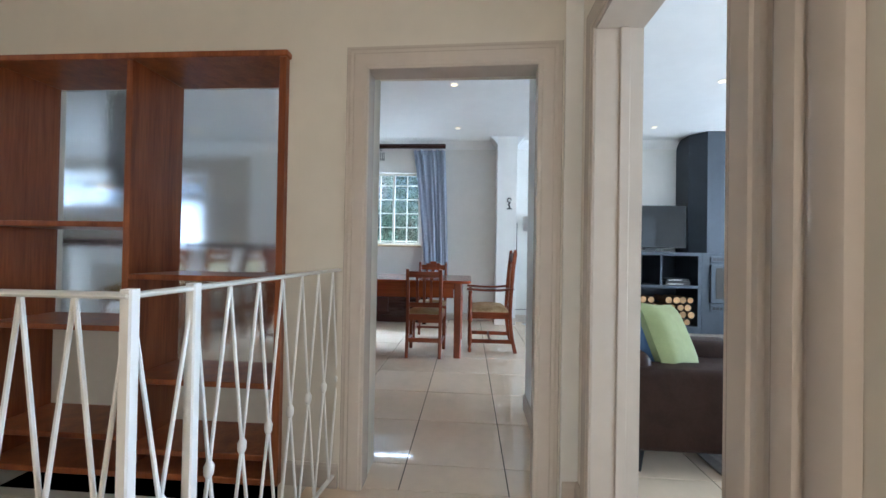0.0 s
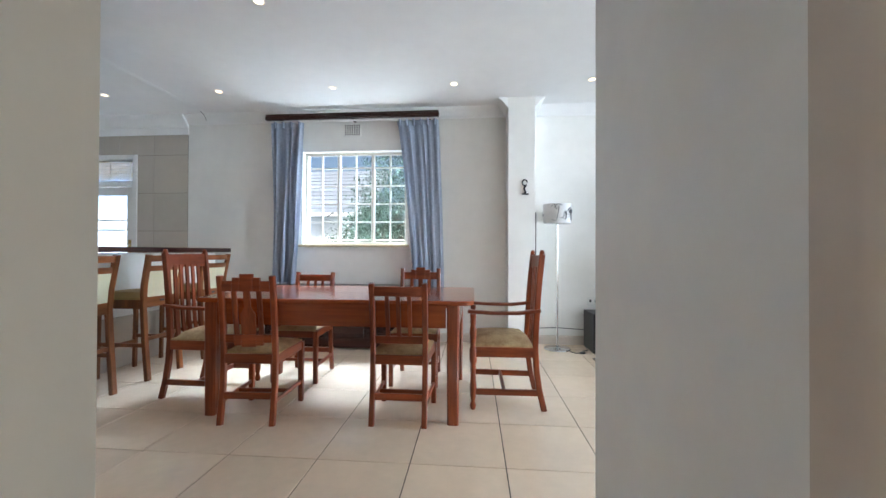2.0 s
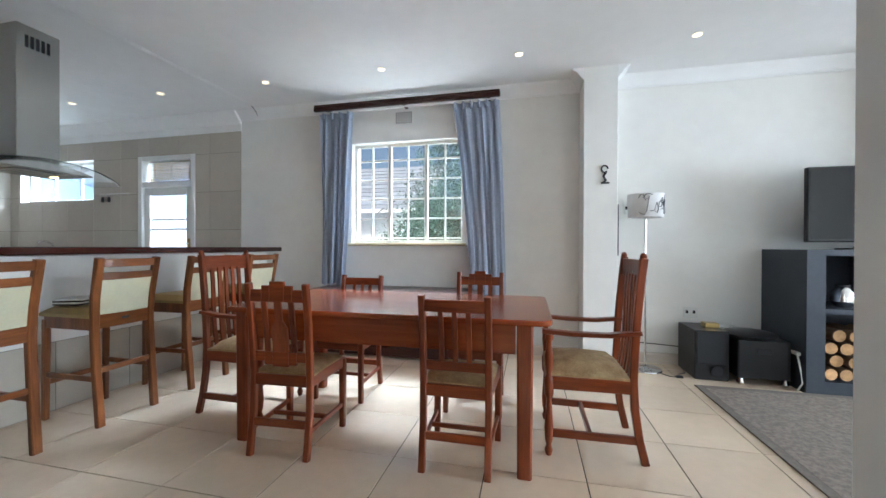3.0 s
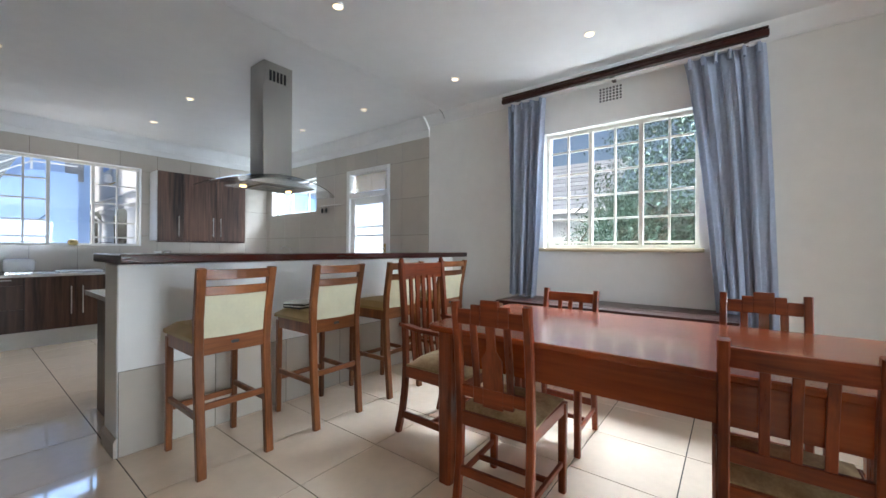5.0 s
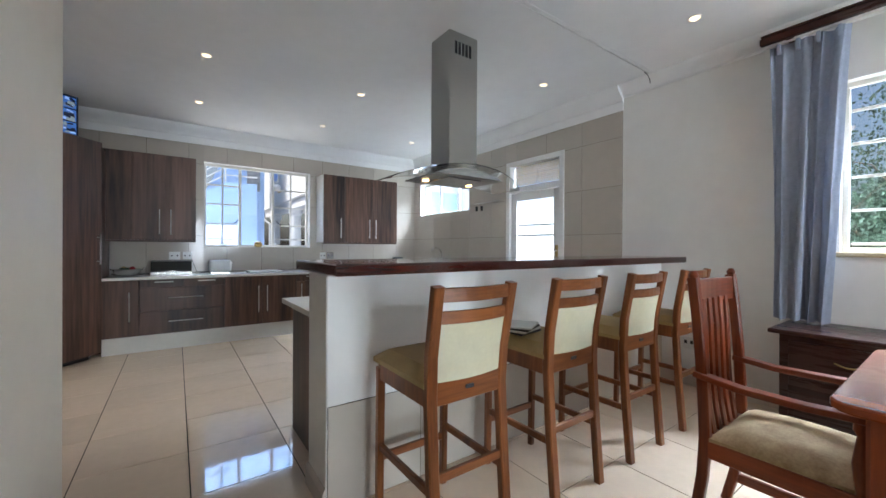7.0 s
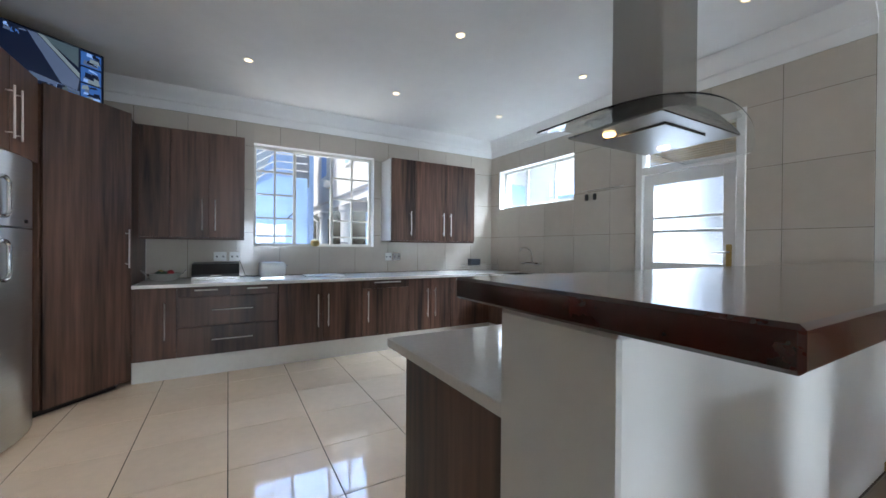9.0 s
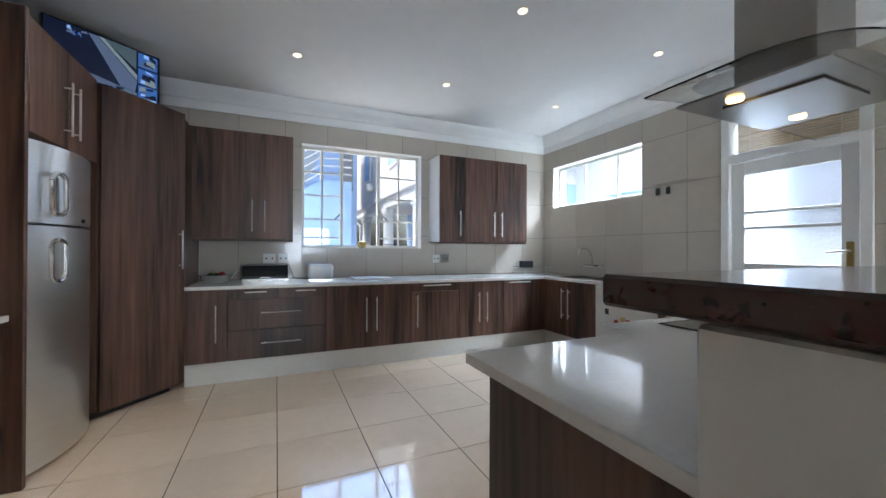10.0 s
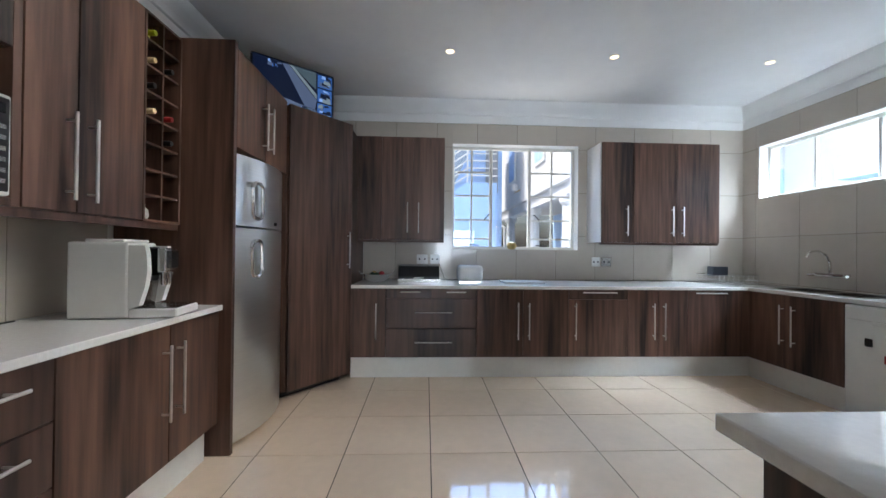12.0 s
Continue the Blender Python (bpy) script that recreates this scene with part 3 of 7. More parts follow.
# unseen east glazing, assumed as the opening for the lounge's east lamp
bars_window("window_7", "unseen wide glazing assumed in the lounge's east wall", "y", 8.06, 1.55, 5.25, 0.4, 2.5, [2.47, 3.4, 4.32], [])
# unseen opening, added in front of the hall fill lamp
bars_window("window_6", "unseen window added in the hall's south wall", "x", -2.62, -1.1, -0.1, 1.0, 2.2, [-0.6], [1.6])

# ---- kitchen door with a fanlight ----
kx0, kx1, _, kz1 = K_DOOR
kd = tagged(new("door_2"), "white half-glazed kitchen door with a fanlight above", "door", kind="structure")
for a in ((kx0 + 0.002, kx0 + 0.075, 0, kz1 - 0.002), (kx1 - 0.075, kx1 - 0.002, 0, kz1 - 0.002), (kx0 + 0.075, kx1 - 0.075, kz1 - 0.07, kz1 - 0.002), (kx0 + 0.075, kx1 - 0.075, 2.06, 2.14)):
    part("door_frame", box(a[0], a[1], YN - 0.015, YN + 0.11, a[2], a[3], 0.006), WHITE, kd)
dx0, dx1, dy = kx0 + 0.08, kx1 - 0.08, YN + 0.02
gx0, gx1 = dx0 + 0.105, dx1 - 0.105
for a in ((dx0, gx0, 0.01, 2.055), (gx1, dx1, 0.01, 2.055), (gx0, gx1, 1.94, 2.055), (gx0, gx1, 1.58, 1.61), (gx0, gx1, 1.44, 1.47), (gx0, gx1, 1.02, 1.14)):
    part("rail", box(a[0], a[1], dy, dy + 0.045, a[2], a[3], 0.004), WHITE, kd)
part("lower_panel", box(gx0, gx1, dy + 0.012, dy + 0.033, 0.01, 1.02, 0), WHITE, kd)
for a in ((1.61, 1.94), (1.47, 1.58), (1.14, 1.44)):
    p = part("pane", box(gx0 - 0.005, gx1 + 0.005, dy + 0.02, dy + 0.026, a[0] - 0.005, a[1] + 0.005), DOORGLASS, kd, "hammered obscure glass")
    p.visible_shadow = False
p = part("fanlight_pane", box(dx0 - 0.01, dx1 + 0.01, YN + 0.06, YN + 0.064, 2.135, 2.445), GLASS, kd)
p.visible_shadow = False
part("handle_plate", box(dx1 - 0.075, dx1 - 0.03, dy - 0.008, dy, 1.12, 1.32, 0.003), BRASS, kd, "aged brass plate")
part("door_handle", sweep(bm_new(), [(dx1 - 0.052, dy, 1.25), (dx1 - 0.052, dy - 0.05, 1.25), (dx1 - 0.17, dy - 0.055, 1.24)], 0.018, 0.018, round_n=8), HANDLE, kd)
blind = thing("bamboo_blind", (-5.225, YN + 0.09, 2.14), "natural bamboo slat blind behind the fanlight", "blind")
for k in range(13):
    part("slat", sweep(bm_new(), [(dx0 + 0.02, YN + 0.09, 2.155 + 0.0235 * k), (dx1 - 0.02, YN + 0.09, 2.157 + 0.0235 * k)], 0.014, 0.0225, round_n=6), BAMBOO, blind)
for xx in (dx0 + 0.12, (dx0 + dx1) / 2, dx1 - 0.12):
    part("cord", box(xx - 0.004, xx + 0.004, YN + 0.078, YN + 0.082, 2.145, 2.45), SILLPAINT, blind)

# ---- outside ----
gb = bm_new()
bx(gb, -400, 400, YN + 0.24, 400, -0.4, -0.25)
bx(gb, -400, -8.59, -400, YN + 0.24, -0.4, -0.25)
bx(gb, -8.59, 8.2, -400, -2.75, -0.4, -0.25)
bx(gb, 8.2, 400, -400, YN + 0.24, -0.4, -0.25)
bx(gb, 0.61, 8.2, -2.75, -1.25, -0.4, -0.25)
structure("ground", gb, GROUND, "paved yard round the house", "ground")


def house_box(t, name, material, *a, **k):
    return part(name, box(*a, **k), material, t)


annex = thing("annex_building", (-15.6, 8.0, -0.25), "white rendered two-storey annexe on a colonnade", "building")
# shade under the upper storey is in this wall's blue colour
house_box(annex, "wall", SHADEBLUE, -20.5, -10.8, 8.2, 12.0, -0.25, 2.9)
house_box(annex, "upper_wall", RENDERWHITE, -20.5, -10.8, 5.66, 12.0, 2.9, 6.2, b=0.02)
house_box(annex, "soffit_beam", RENDERWHITE, -20.4, -10.8, 5.78, 6.10, 2.62, 2.9)
house_box(annex, "roof", ROOFSLATE, -20.9, -10.4, 5.3, 12.3, 6.2, 6.42)
for xx in (-19.0, -15.7, -12.75):
    part("column", lathe(bm_new(), [(0.24, -0.25), (0.24, -0.05), (0.19, 0.0), (0.165, 2.35), (0.18, 2.40), (0.23, 2.46), (0.24, 2.62)], (xx, 5.94, 0), 16), RENDERWHITE, annex, smooth=True)
for xx, zz, hh in ((-17.9, 3.75, 1.5), (-14.6, 3.7, 1.5), (-12.2, 3.7, 1.5)):
    w = house_box(annex, "window", WHITE, xx, xx + 0.9, 5.60, 5.70, zz, zz + hh)
    for k in range(2):
        part("pane", box(xx + 0.06 + 0.41 * k, xx + 0.43 + 0.41 * k, 5.594, 5.601, zz + 0.07, zz + hh - 0.07), SHADEBLUE, w)
for xx in (-17.6, -14.3):
    w = house_box(annex, "door_opening", WHITE, xx, xx + 1.1, 8.15, 8.25, -0.2, 2.1)
    part("pane", box(xx + 0.08, xx + 1.02, 8.144, 8.151, 0.0, 2.0), SHADEBLUE, w)
lan = part("lantern", lathe(bm_new(), [(0.05, 3.28), (0.12, 3.32), (0.13, 3.48), (0.05, 3.56)], (-16.4, 5.45, 0), 10), RENDERWHITE, annex)
part("bracket", sweep(bm_new(), [(-16.4, 5.66, 3.35), (-16.4, 5.50, 3.25), (-16.4, 5.45, 3.30)], 0.04, 0.04, round_n=6), BRASS, lan)
part("downpipe", sweep(bm_new(), [(-20.45, 5.58, 6.1), (-20.45, 5.58, 2.8), (-20.2, 5.7, 2.5), (-20.0, 5.9, 2.3), (-20.0, 5.9, -0.2)], 0.11, 0.11, round_n=8), RENDERWHITE, annex)
# wing and stair sides carry their blue shade as base colour
wing = thing("rear_wing", (-17.0, 2.5, -0.25), "gable of a rear wing beyond the stair, blue shade in its colour", "building")
bm = bm_new()
pts = [(-2.0, -0.25), (5.0, -0.25), (5.0, 5.6), (4.4, 5.6), (3.2, 3.0), (-2.0, 1.6)]
lo = [bm.verts.new((-16.2, v, w)) for v, w in pts]
hi = [bm.verts.new((-19.0, v, w)) for v, w in pts]
bm.faces.new(lo)
bm.faces.new(hi[::-1])
for i in range(len(pts)):
    bm.faces.new((lo[i], hi[i], hi[(i + 1) % 6], lo[(i + 1) % 6]))
part("wall", bm, SHADEBLUE, wing)
part("window", box(-16.2, -16.15, 4.45, 4.85, 3.2, 4.6, 0.01), ROOFSLATE, wing)
stairs = thing("outdoor_stair", (-14, 2.0, -0.25), "rendered outdoor stair with white rails, blue shade in its colour", "staircase")
bm = bm_new()
pts = [(-0.25, -0.25), (4.4, -0.25), (4.4, 3.1), (3.6, 3.1), (0.4, 0.9), (-0.25, 0.9)]
lo = [bm.verts.new((-13.9, v, w)) for v, w in pts]
hi = [bm.verts.new((-14.2, v, w)) for v, w in pts]
bm.faces.new(lo)
bm.faces.new(hi[::-1])
for i in range(len(pts)):
    bm.faces.new((lo[i], hi[i], hi[(i + 1) % 6], lo[(i + 1) % 6]))
part("side_wall", bm, SHADEBLUE, stairs)
for k in range(5):
    part("rail", sweep(bm_new(), [(-13.95, 0.4, 1.15 + 0.2 * k), (-13.95, 3.6, 3.3 + 0.2 * k), (-13.95, 4.4, 3.3 + 0.2 * k)], 0.04, 0.04, round_n=6), RENDERWHITE, stairs)
for k in range(5):
    yy = 0.4 + 0.8 * k
    part("post", box(-13.97, -13.93, yy - 0.02, yy + 0.02, 0.9 + 0.6875 * (yy - 0.4), 2.1 + 0.67 * (yy - 0.4)), RENDERWHITE, stairs)
car = thing("parked_car", (-11.4, 2.2, -0.25), "white parked car seen through the kitchen window", "car")
bm = bm_new()
prof = [(-1.9, 0.25), (1.9, 0.25), (1.95, 0.75), (1.1, 0.9), (0.5, 1.35), (-0.9, 1.38), (-1.6, 0.95), (-1.95, 0.8)]
a = [bm.verts.new((-12.2, 2.2 + u, -0.25 + w)) for u, w in prof]
b = [bm.verts.new((-10.6, 2.2 + u, -0.25 + w)) for u, w in prof]
bm.faces.new(a)
bm.faces.new(b[::-1])
for i in range(8):
    bm.faces.new((a[i], a[(i + 1) % 8], b[(i + 1) % 8], b[i]))
bmesh.ops.bevel(bm, geom=bm.edges[:], offset=0.08, segments=2, affect="EDGES")
part("body", bm, WHITE, car, smooth=True)
part("window", box(-10.598, -10.59, 1.4, 2.7, 0.68, 1.05), SCREENOFF, car)
for dy_ in (-1.2, 1.2):
    part("wheel", lathe(bm_new(), [(0.3, -0.1), (0.32, -0.05), (0.32, 0.05), (0.3, 0.1)], (-11.4, 2.2, -0.25), 18), BLACK, car).matrix_basis = pose(0.75, dy_, 0.31, 0, 90, 0)

# yard wall and out-building north of the kitchen
yard = thing("yard_wall", (-6, 9.6, -0.25), "white rendered yard building", "building")
house_box(yard, "wall", RENDERWHITE, -12, -6.7, 9.4, 9.7, -0.25, 4.6)
house_box(yard, "canopy", SHADEBLUE, -9.6, -7.0, 9.05, 9.39, 2.45, 2.78)
yw = house_box(yard, "window", WHITE, -7.6, -6.95, 9.34, 9.40, 3.3, 4.0)
for k in range(5):
    part("burglar_bar", box(-7.55 + 0.13 * k, -7.53 + 0.13 * k, 9.30, 9.33, 3.3, 4.0), SHADEBLUE, yw)
house_box(yard, "roof", ROOFSLATE, -12.3, -6.5, 9.0, 10.2, 4.6, 4.75)

# neighbour's roof and garden seen from the dining room
nb = thing("neighbour_house", (-7.5, 17, -0.25), "neighbouring house with a grey shingle roof", "house")
house_box(nb, "wall", RENDERWHITE, -12, -4.2, 15, 21, -0.25, 2.6)
for side, y_a, y_b in (("south", 14.6, 18.0),):
    for r in range(11):
        f0, f1 = r / 11, (r + 1) / 11
        m = Matrix.Translation((-8.0, y_a + (y_b - y_a) * (f0 + f1) / 2, 2.55 + 2.2 * (f0 + f1) / 2)) @ Matrix.Rotation(math.atan2(2.2, 3.4) - 0.05, 4, "X")
        part("roof", bx(bm_new(), -4.3, 4.3, -0.22, 0.22, -0.02, 0.02, 0, m), ROOFSLATE, nb)
house_box(nb, "gutter", WHITE, -12.4, -3.6, 14.45, 14.6, 2.42, 2.55)
shed = thing("garden_canopy", (-3.9, 11.0, -0.25), "low pale shingle roof in the garden", "roof")
bm = bm_new()
m = Matrix.Translation((-4.1, 10.6, 1.05)) @ Matrix.Rotation(radians(28), 4, "Y")
for k in range(8):
    part("shingle", bx(bm_new(), -0.9 + 0.22 * k, -0.68 + 0.22 * k, -1.4, 1.4, -0.015, 0.02, 0, m), ROOFSLATE, shed)
for px, py in ((-4.7, 9.4), (-4.7, 11.8), (-3.6, 9.4), (-3.6, 11.8)):
    part("post", box(px - 0.05, px + 0.05, py - 0.05, py + 0.05, -0.25, 1.3 if px < -4 else 0.75), RENDERWHITE, shed)


def tree(name, at, label, height, radius, z_low, count, seed, leaf_mat, bare=0):
    """A tapered trunk with limbs, and a crown of many small leaves in clumps."""
    rnd = random.Random(seed)
    t = thing(name, at, label, "tree")
    ax, ay, az = at
    part("trunk", sweep(bm_new(), [(ax, ay, az), (ax + 0.08, ay, az + height * 0.3), (ax - 0.05, ay + 0.1, az + height * 0.6), (ax, ay, az + height * 0.85)], 0.26, 0.26, round_n=9, taper=[1.2, 1, 0.7, 0.3]), BARK, t, smooth=True)
    lb = bm_new()
    for k in range(14 + bare):
        a, h0 = rnd.uniform(0, 6.28), rnd.uniform(0.25, 0.8) * height
        r = radius * rnd.uniform(0.5, 1.0)
        p0 = Vector((ax, ay, az + h0))
        p2 = p0 + Vector((math.cos(a) * r, math.sin(a) * r, rnd.uniform(0.1, 0.9)))
        p1 = (p0 + p2) / 2 + Vector((rnd.uniform(-.2, .2), rnd.uniform(-.2, .2), rnd.uniform(0, .3)))
        sweep(lb, [p0, p1, p2], 0.07, 0.07, round_n=5, taper=[1, 0.6, 0.2])
        for q in range(3):
            e = p1 + Vector((rnd.uniform(-.7, .7), rnd.uniform(-.7, .7), rnd.uniform(0, .8)))
            sweep(lb, [p1, (p1 + e) / 2 + Vector((0.05, 0, 0.08)), e], 0.025, 0.025, round_n=4, taper=[1, 0.7, 0.2])
    part("limb", lb, BARK, t)
    verts, faces = [], []
    clumps = []
    for k in range(count // 55):
        a, u = rnd.uniform(0, 6.28), rnd.random() ** 0.5
        zz = rnd.uniform(z_low, height)
        f = math.sin(math.pi * min(1, max(0.05, (zz - z_low) / (height - z_low + 0.01))) * 0.9 + 0.2)
        clumps.append(Vector((ax + math.cos(a) * u * radius * f, ay + math.sin(a) * u * radius * f, az + zz)))
    for c in clumps:
        for k in range(55):
            p = c + Vector((rnd.gauss(0, .2), rnd.gauss(0, .2), rnd.gauss(0, .17)))
            s = rnd.uniform(0.018, 0.042)
            q = Euler((rnd.uniform(0, 6.28), rnd.uniform(0, 6.28), rnd.uniform(0, 6.28))).to_matrix()
            i = len(verts)
            verts += [p + q @ Vector(v) * s for v in ((-1, 0, 0), (0, -0.5, 0.1), (1, 0, 0), (0, 0.5, 0.1))]
            faces.append((i, i + 1, i + 2, i + 3))
    me = bpy.data.meshes.new("crown")
    me.from_pydata(verts, [], faces)
    me.materials.append(leaf_mat)
    cr = new("crown", me)
    cr.matrix_basis = t.matrix_basis.inverted()
    cr.parent = t
    return t


tree("garden_tree", (-1.0, 10.6, -0.25), "leafy evergreen tree with tangled branches outside the window", 5.2, 1.9, 0.4, 36000, 3, LEAF)
tree("garden_tree", (0.9, 11.8, -0.25), "broad leafy garden tree behind the house", 5.6, 2.2, 0.5, 30000, 5, LEAF2)
tree("garden_shrub", (-2.3, 9.9, -0.25), "low dark green shrub under the tree", 2.3, 1.0, 0.1, 12000, 8, LEAF)
tree("lounge_tree", (9.0, 12.0, -0.25), "tree outside the lounge window", 5.0, 2.0, 0.6, 4000, 9, LEAF2)

# ---- kitchen ----
def bar_handle(parent, p, vertical, length, out):
    """A satin bar handle on two posts. p: its middle on the door's face; out: the way out of the face."""
    p, out = Vector(p), Vector((*out, 0))
    along = Vector((0, 0, 1)) if vertical else Vector((-out.y, out.x, 0))
    bm = bm_new()
    a, b = p + out * 0.040 - along * length / 2, p + out * 0.040 + along * length / 2
    sweep(bm, [a, b], 0.013, 0.013, round_n=8)
    for s in (-1, 1):
        q = p + along * s * (length / 2 - 0.035)
        sweep(bm, [q, q + out * 0.040], 0.010, 0.010, round_n=6)
    return part("handle", bm, HANDLE, parent, "satin steel bar handle", smooth=True)


def front(t, name, axis, face, a0, a1, z0, z1, sgn, mat_=None):
    """A door or drawer front 19 mm thick standing on the plane face, with 3 mm gaps."""
    g = 0.003
    if axis == "y":
        bm = box(face, face + sgn * 0.019, a0 + g, a1 - g, z0 + g, z1 - g, 0.0012)
    else:
        bm = box(a0 + g, a1 - g, face, face + sgn * 0.019, z0 + g, z1 - g, 0.0012)
    return part(name, bm, mat_ or KWOOD, t)


BASE_Z0, BASE_Z1, TOP_Z = 0.20, 0.872, 0.905
XF = -7.56   # base fronts on the west run
units = [
    ("door", 1.78, 2.12), ("drawers", 2.12, 3.01), ("double", 3.01, 3.93), ("drawer_door", 3.93, 4.53), ("double", 4.53, 5.15), ("corner", 5.15, 5.79)]
for kind_, a, b in units:
    t = thing("base_cabinet", (-7.94, (a + b) / 2, BASE_Z0), {"door": "narrow dark woodgrain base cabinet with one door", "drawers": "dark woodgrain base cabinet with four drawers",
              "double": "dark woodgrain base cabinet with two doors", "drawer_door": "dark woodgrain base cabinet with a drawer over a door", "corner": "dark woodgrain corner base cabinet with a top drawer"}[kind_], "cabinet", "west run of base cabinets")
    part("body", box(XW + 0.004, XF, a + 0.001, b - 0.001, BASE_Z0, BASE_Z1), KWOOD, t)

    def hd(d, y, z, vert, ln):
        bar_handle(d, (XF + 0.019, y, z), vert, ln, (1, 0))
    if kind_ == "door":
        d = front(t, "door", "y", XF, a, b, BASE_Z0, BASE_Z1, 1)
        hd(d, b - 0.09, 0.56, True, 0.34)
    elif kind_ == "drawers":
        m_ = a + 0.44
        for u0, u1, w0, w1 in ((a, m_, 0.775, BASE_Z1), (m_, b, 0.775, BASE_Z1), (a, b, 0.485, 0.775), (a, b, BASE_Z0, 0.485)):
            d = front(t, "drawer", "y", XF, u0, u1, w0, w1, 1, KWOODH)
            hd(d, (u0 + u1) / 2 + 0.02, w1 - (0.03 if w1 > 0.8 else 0.13), False, 0.19 if w1 > 0.8 else 0.36)
    elif kind_ == "double":
        m_ = (a + b) / 2
        for u0, u1, s in ((a, m_, 1), (m_, b, -1)):
            d = front(t, "door", "y", XF, u0, u1, BASE_Z0, BASE_Z1, 1)
            hd(d, m_ - s * 0.055, 0.56, True, 0.36)
    elif kind_ == "drawer_door":
        d = front(t, "drawer", "y", XF, a, b, 0.775, BASE_Z1, 1, KWOODH)
        hd(d, (a + b) / 2, 0.845, False, 0.34)
        d = front(t, "door", "y", XF, a, b, BASE_Z0, 0.775, 1)
        hd(d, a + 0.06, 0.56, True, 0.36)
    else:
        d = front(t, "drawer", "y", XF, a, b, BASE_Z0, BASE_Z1, 1)
        hd(d, a + 0.22, 0.845, False, 0.32)
single("plinth", box(XW + 0.3, XF - 0.01, 1.78, 5.83, 0.0, BASE_Z0 - 0.001, 0.002), PLINTH, "white painted cabinet plinth", "plinth", "kitchen plinths")

YF = 5.80    # base fronts on the north run
for a, b in ((-7.54, -6.66),):
    t = thing("base_cabinet", ((a + b) / 2, 6.1, BASE_Z0), "dark woodgrain sink cabinet with two doors", "cabinet", "north run of base cabinets")
    part("body", box(a, b, YF, YN - 0.004, BASE_Z0, BASE_Z1), KWOOD, t)
    m_ = a + 0.43
    for u0, u1, s in ((a, m_, 1), (m_, b, -1)):
        d = front(t, "door", "x", YF, u0, u1, BASE_Z0, BASE_Z1, -1)
        bar_handle(d, (m_ - s * 0.055, YF - 0.019, 0.60), True, 0.36, (0, -1))
t = thing("base_cabinet", (-5.88, 6.1, BASE_Z0), "dark woodgrain end panel beside the dishwasher", "cabinet", "north run of base cabinets")
part("panel", box(-5.92, -5.84, YF - 0.01, YN - 0.004, 0, BASE_Z1, 0.002), KWOOD, t)
single("plinth", box(-7.56, -6.66, YF + 0.01, YN - 0.2, 0, BASE_Z0 - 0.001, 0.002), PLINTH, "white painted cabinet plinth", "plinth", "kitchen plinths")
dw = thing("dishwasher", (-6.29, 6.08, 0), "white freestanding dishwasher with small fridge magnets", "dishwasher")
part("body", box(-6.645, -5.93, YF - 0.04, YN - 0.05, 0.03, 0.865, 0.012, 2), PORCELAIN, dw)
part("control_panel", box(-6.63, -5.945, YF - 0.052, YF - 0.038, 0.755, 0.855, 0.005), PORCELAIN, dw)
part("door_handle", box(-6.44, -6.14, YF - 0.075, YF - 0.05, 0.735, 0.765, 0.008, 2), PORCELAIN, dw)
for mx, mz, mm in ((-6.48, 0.60, BLACK), (-6.36, 0.50, RED), (-6.28, 0.54, BRASS), (-6.22, 0.52, RED)):
    part("magnet", box(mx - 0.025, mx + 0.025, YF - 0.047, YF - 0.0405, mz - 0.03, mz + 0.03, 0.004), mm, dw)
for fx in (-6.6, -5.98):
    part("foot", lathe(bm_new(), [(0.02, 0), (0.02, 0.035)], (fx, YF + 0.05, 0), 10), BLACK, dw)

# worktops: an L along west and north walls with two sink bowls
bm = bm_new()
bx(bm, XW + 0.002, XF + 0.035, 1.78, YN - 0.002, BASE_Z1 + 0.001, TOP_Z, 0.003)
for a0, a1, b0, b1 in cut_rects((XF + 0.036, -5.80, YF - 0.03, YN - 0.002), [(-7.42, -7.05, 5.92, 6.28), (-7.0, -6.66, 5.92, 6.28)]):
    bx(bm, a0, a1, b0, b1, BASE_Z1 + 0.001, TOP_Z)
single("worktop", bm, STONE, "white quartz worktop along two walls", "worktop")
sink = thing("sink", (-7.04, 6.1, 0.75), "stainless double bowl inset sink", "sink")
for a0, a1 in ((-7.42, -7.05), (-7.0, -6.66)):
    bm = bm_new()
    for q in ((a0, a0 + 0.006, 5.92, 6.28, 0.74, TOP_Z + 0.003), (a1 - 0.006, a1, 5.92, 6.28, 0.74, TOP_Z + 0.003), (a0, a1, 5.92, 5.926, 0.74, TOP_Z + 0.003), (a0, a1, 6.274, 6.28, 0.74, TOP_Z + 0.003), (a0, a1, 5.92, 6.28, 0.735, 0.741)):
        bx(bm, *q)
    part("bowl", bm, STEEL, sink)
for q in ((-7.45, -6.62, 5.89, 5.92), (-7.45, -6.62, 6.28, 6.31), (-7.45, -7.42, 5.92, 6.28), (-7.05, -7.0, 5.92, 6.28), (-6.66, -6.62, 5.92, 6.28)):
    part("rim", box(q[0], q[1], q[2], q[3], TOP_Z, TOP_Z + 0.005, 0.002), STEEL, sink)
tap = thing("sink_tap", (-7.3, YN - 0.01, 1.07), "chrome wall-mounted kitchen mixer tap with a swan neck", "tap")
part("body", sweep(bm_new(), [(-7.42, 6.36, 1.05), (-7.14, 6.36, 1.05)], 0.034, 0.034, round_n=10), CHROME, tap, smooth=True)
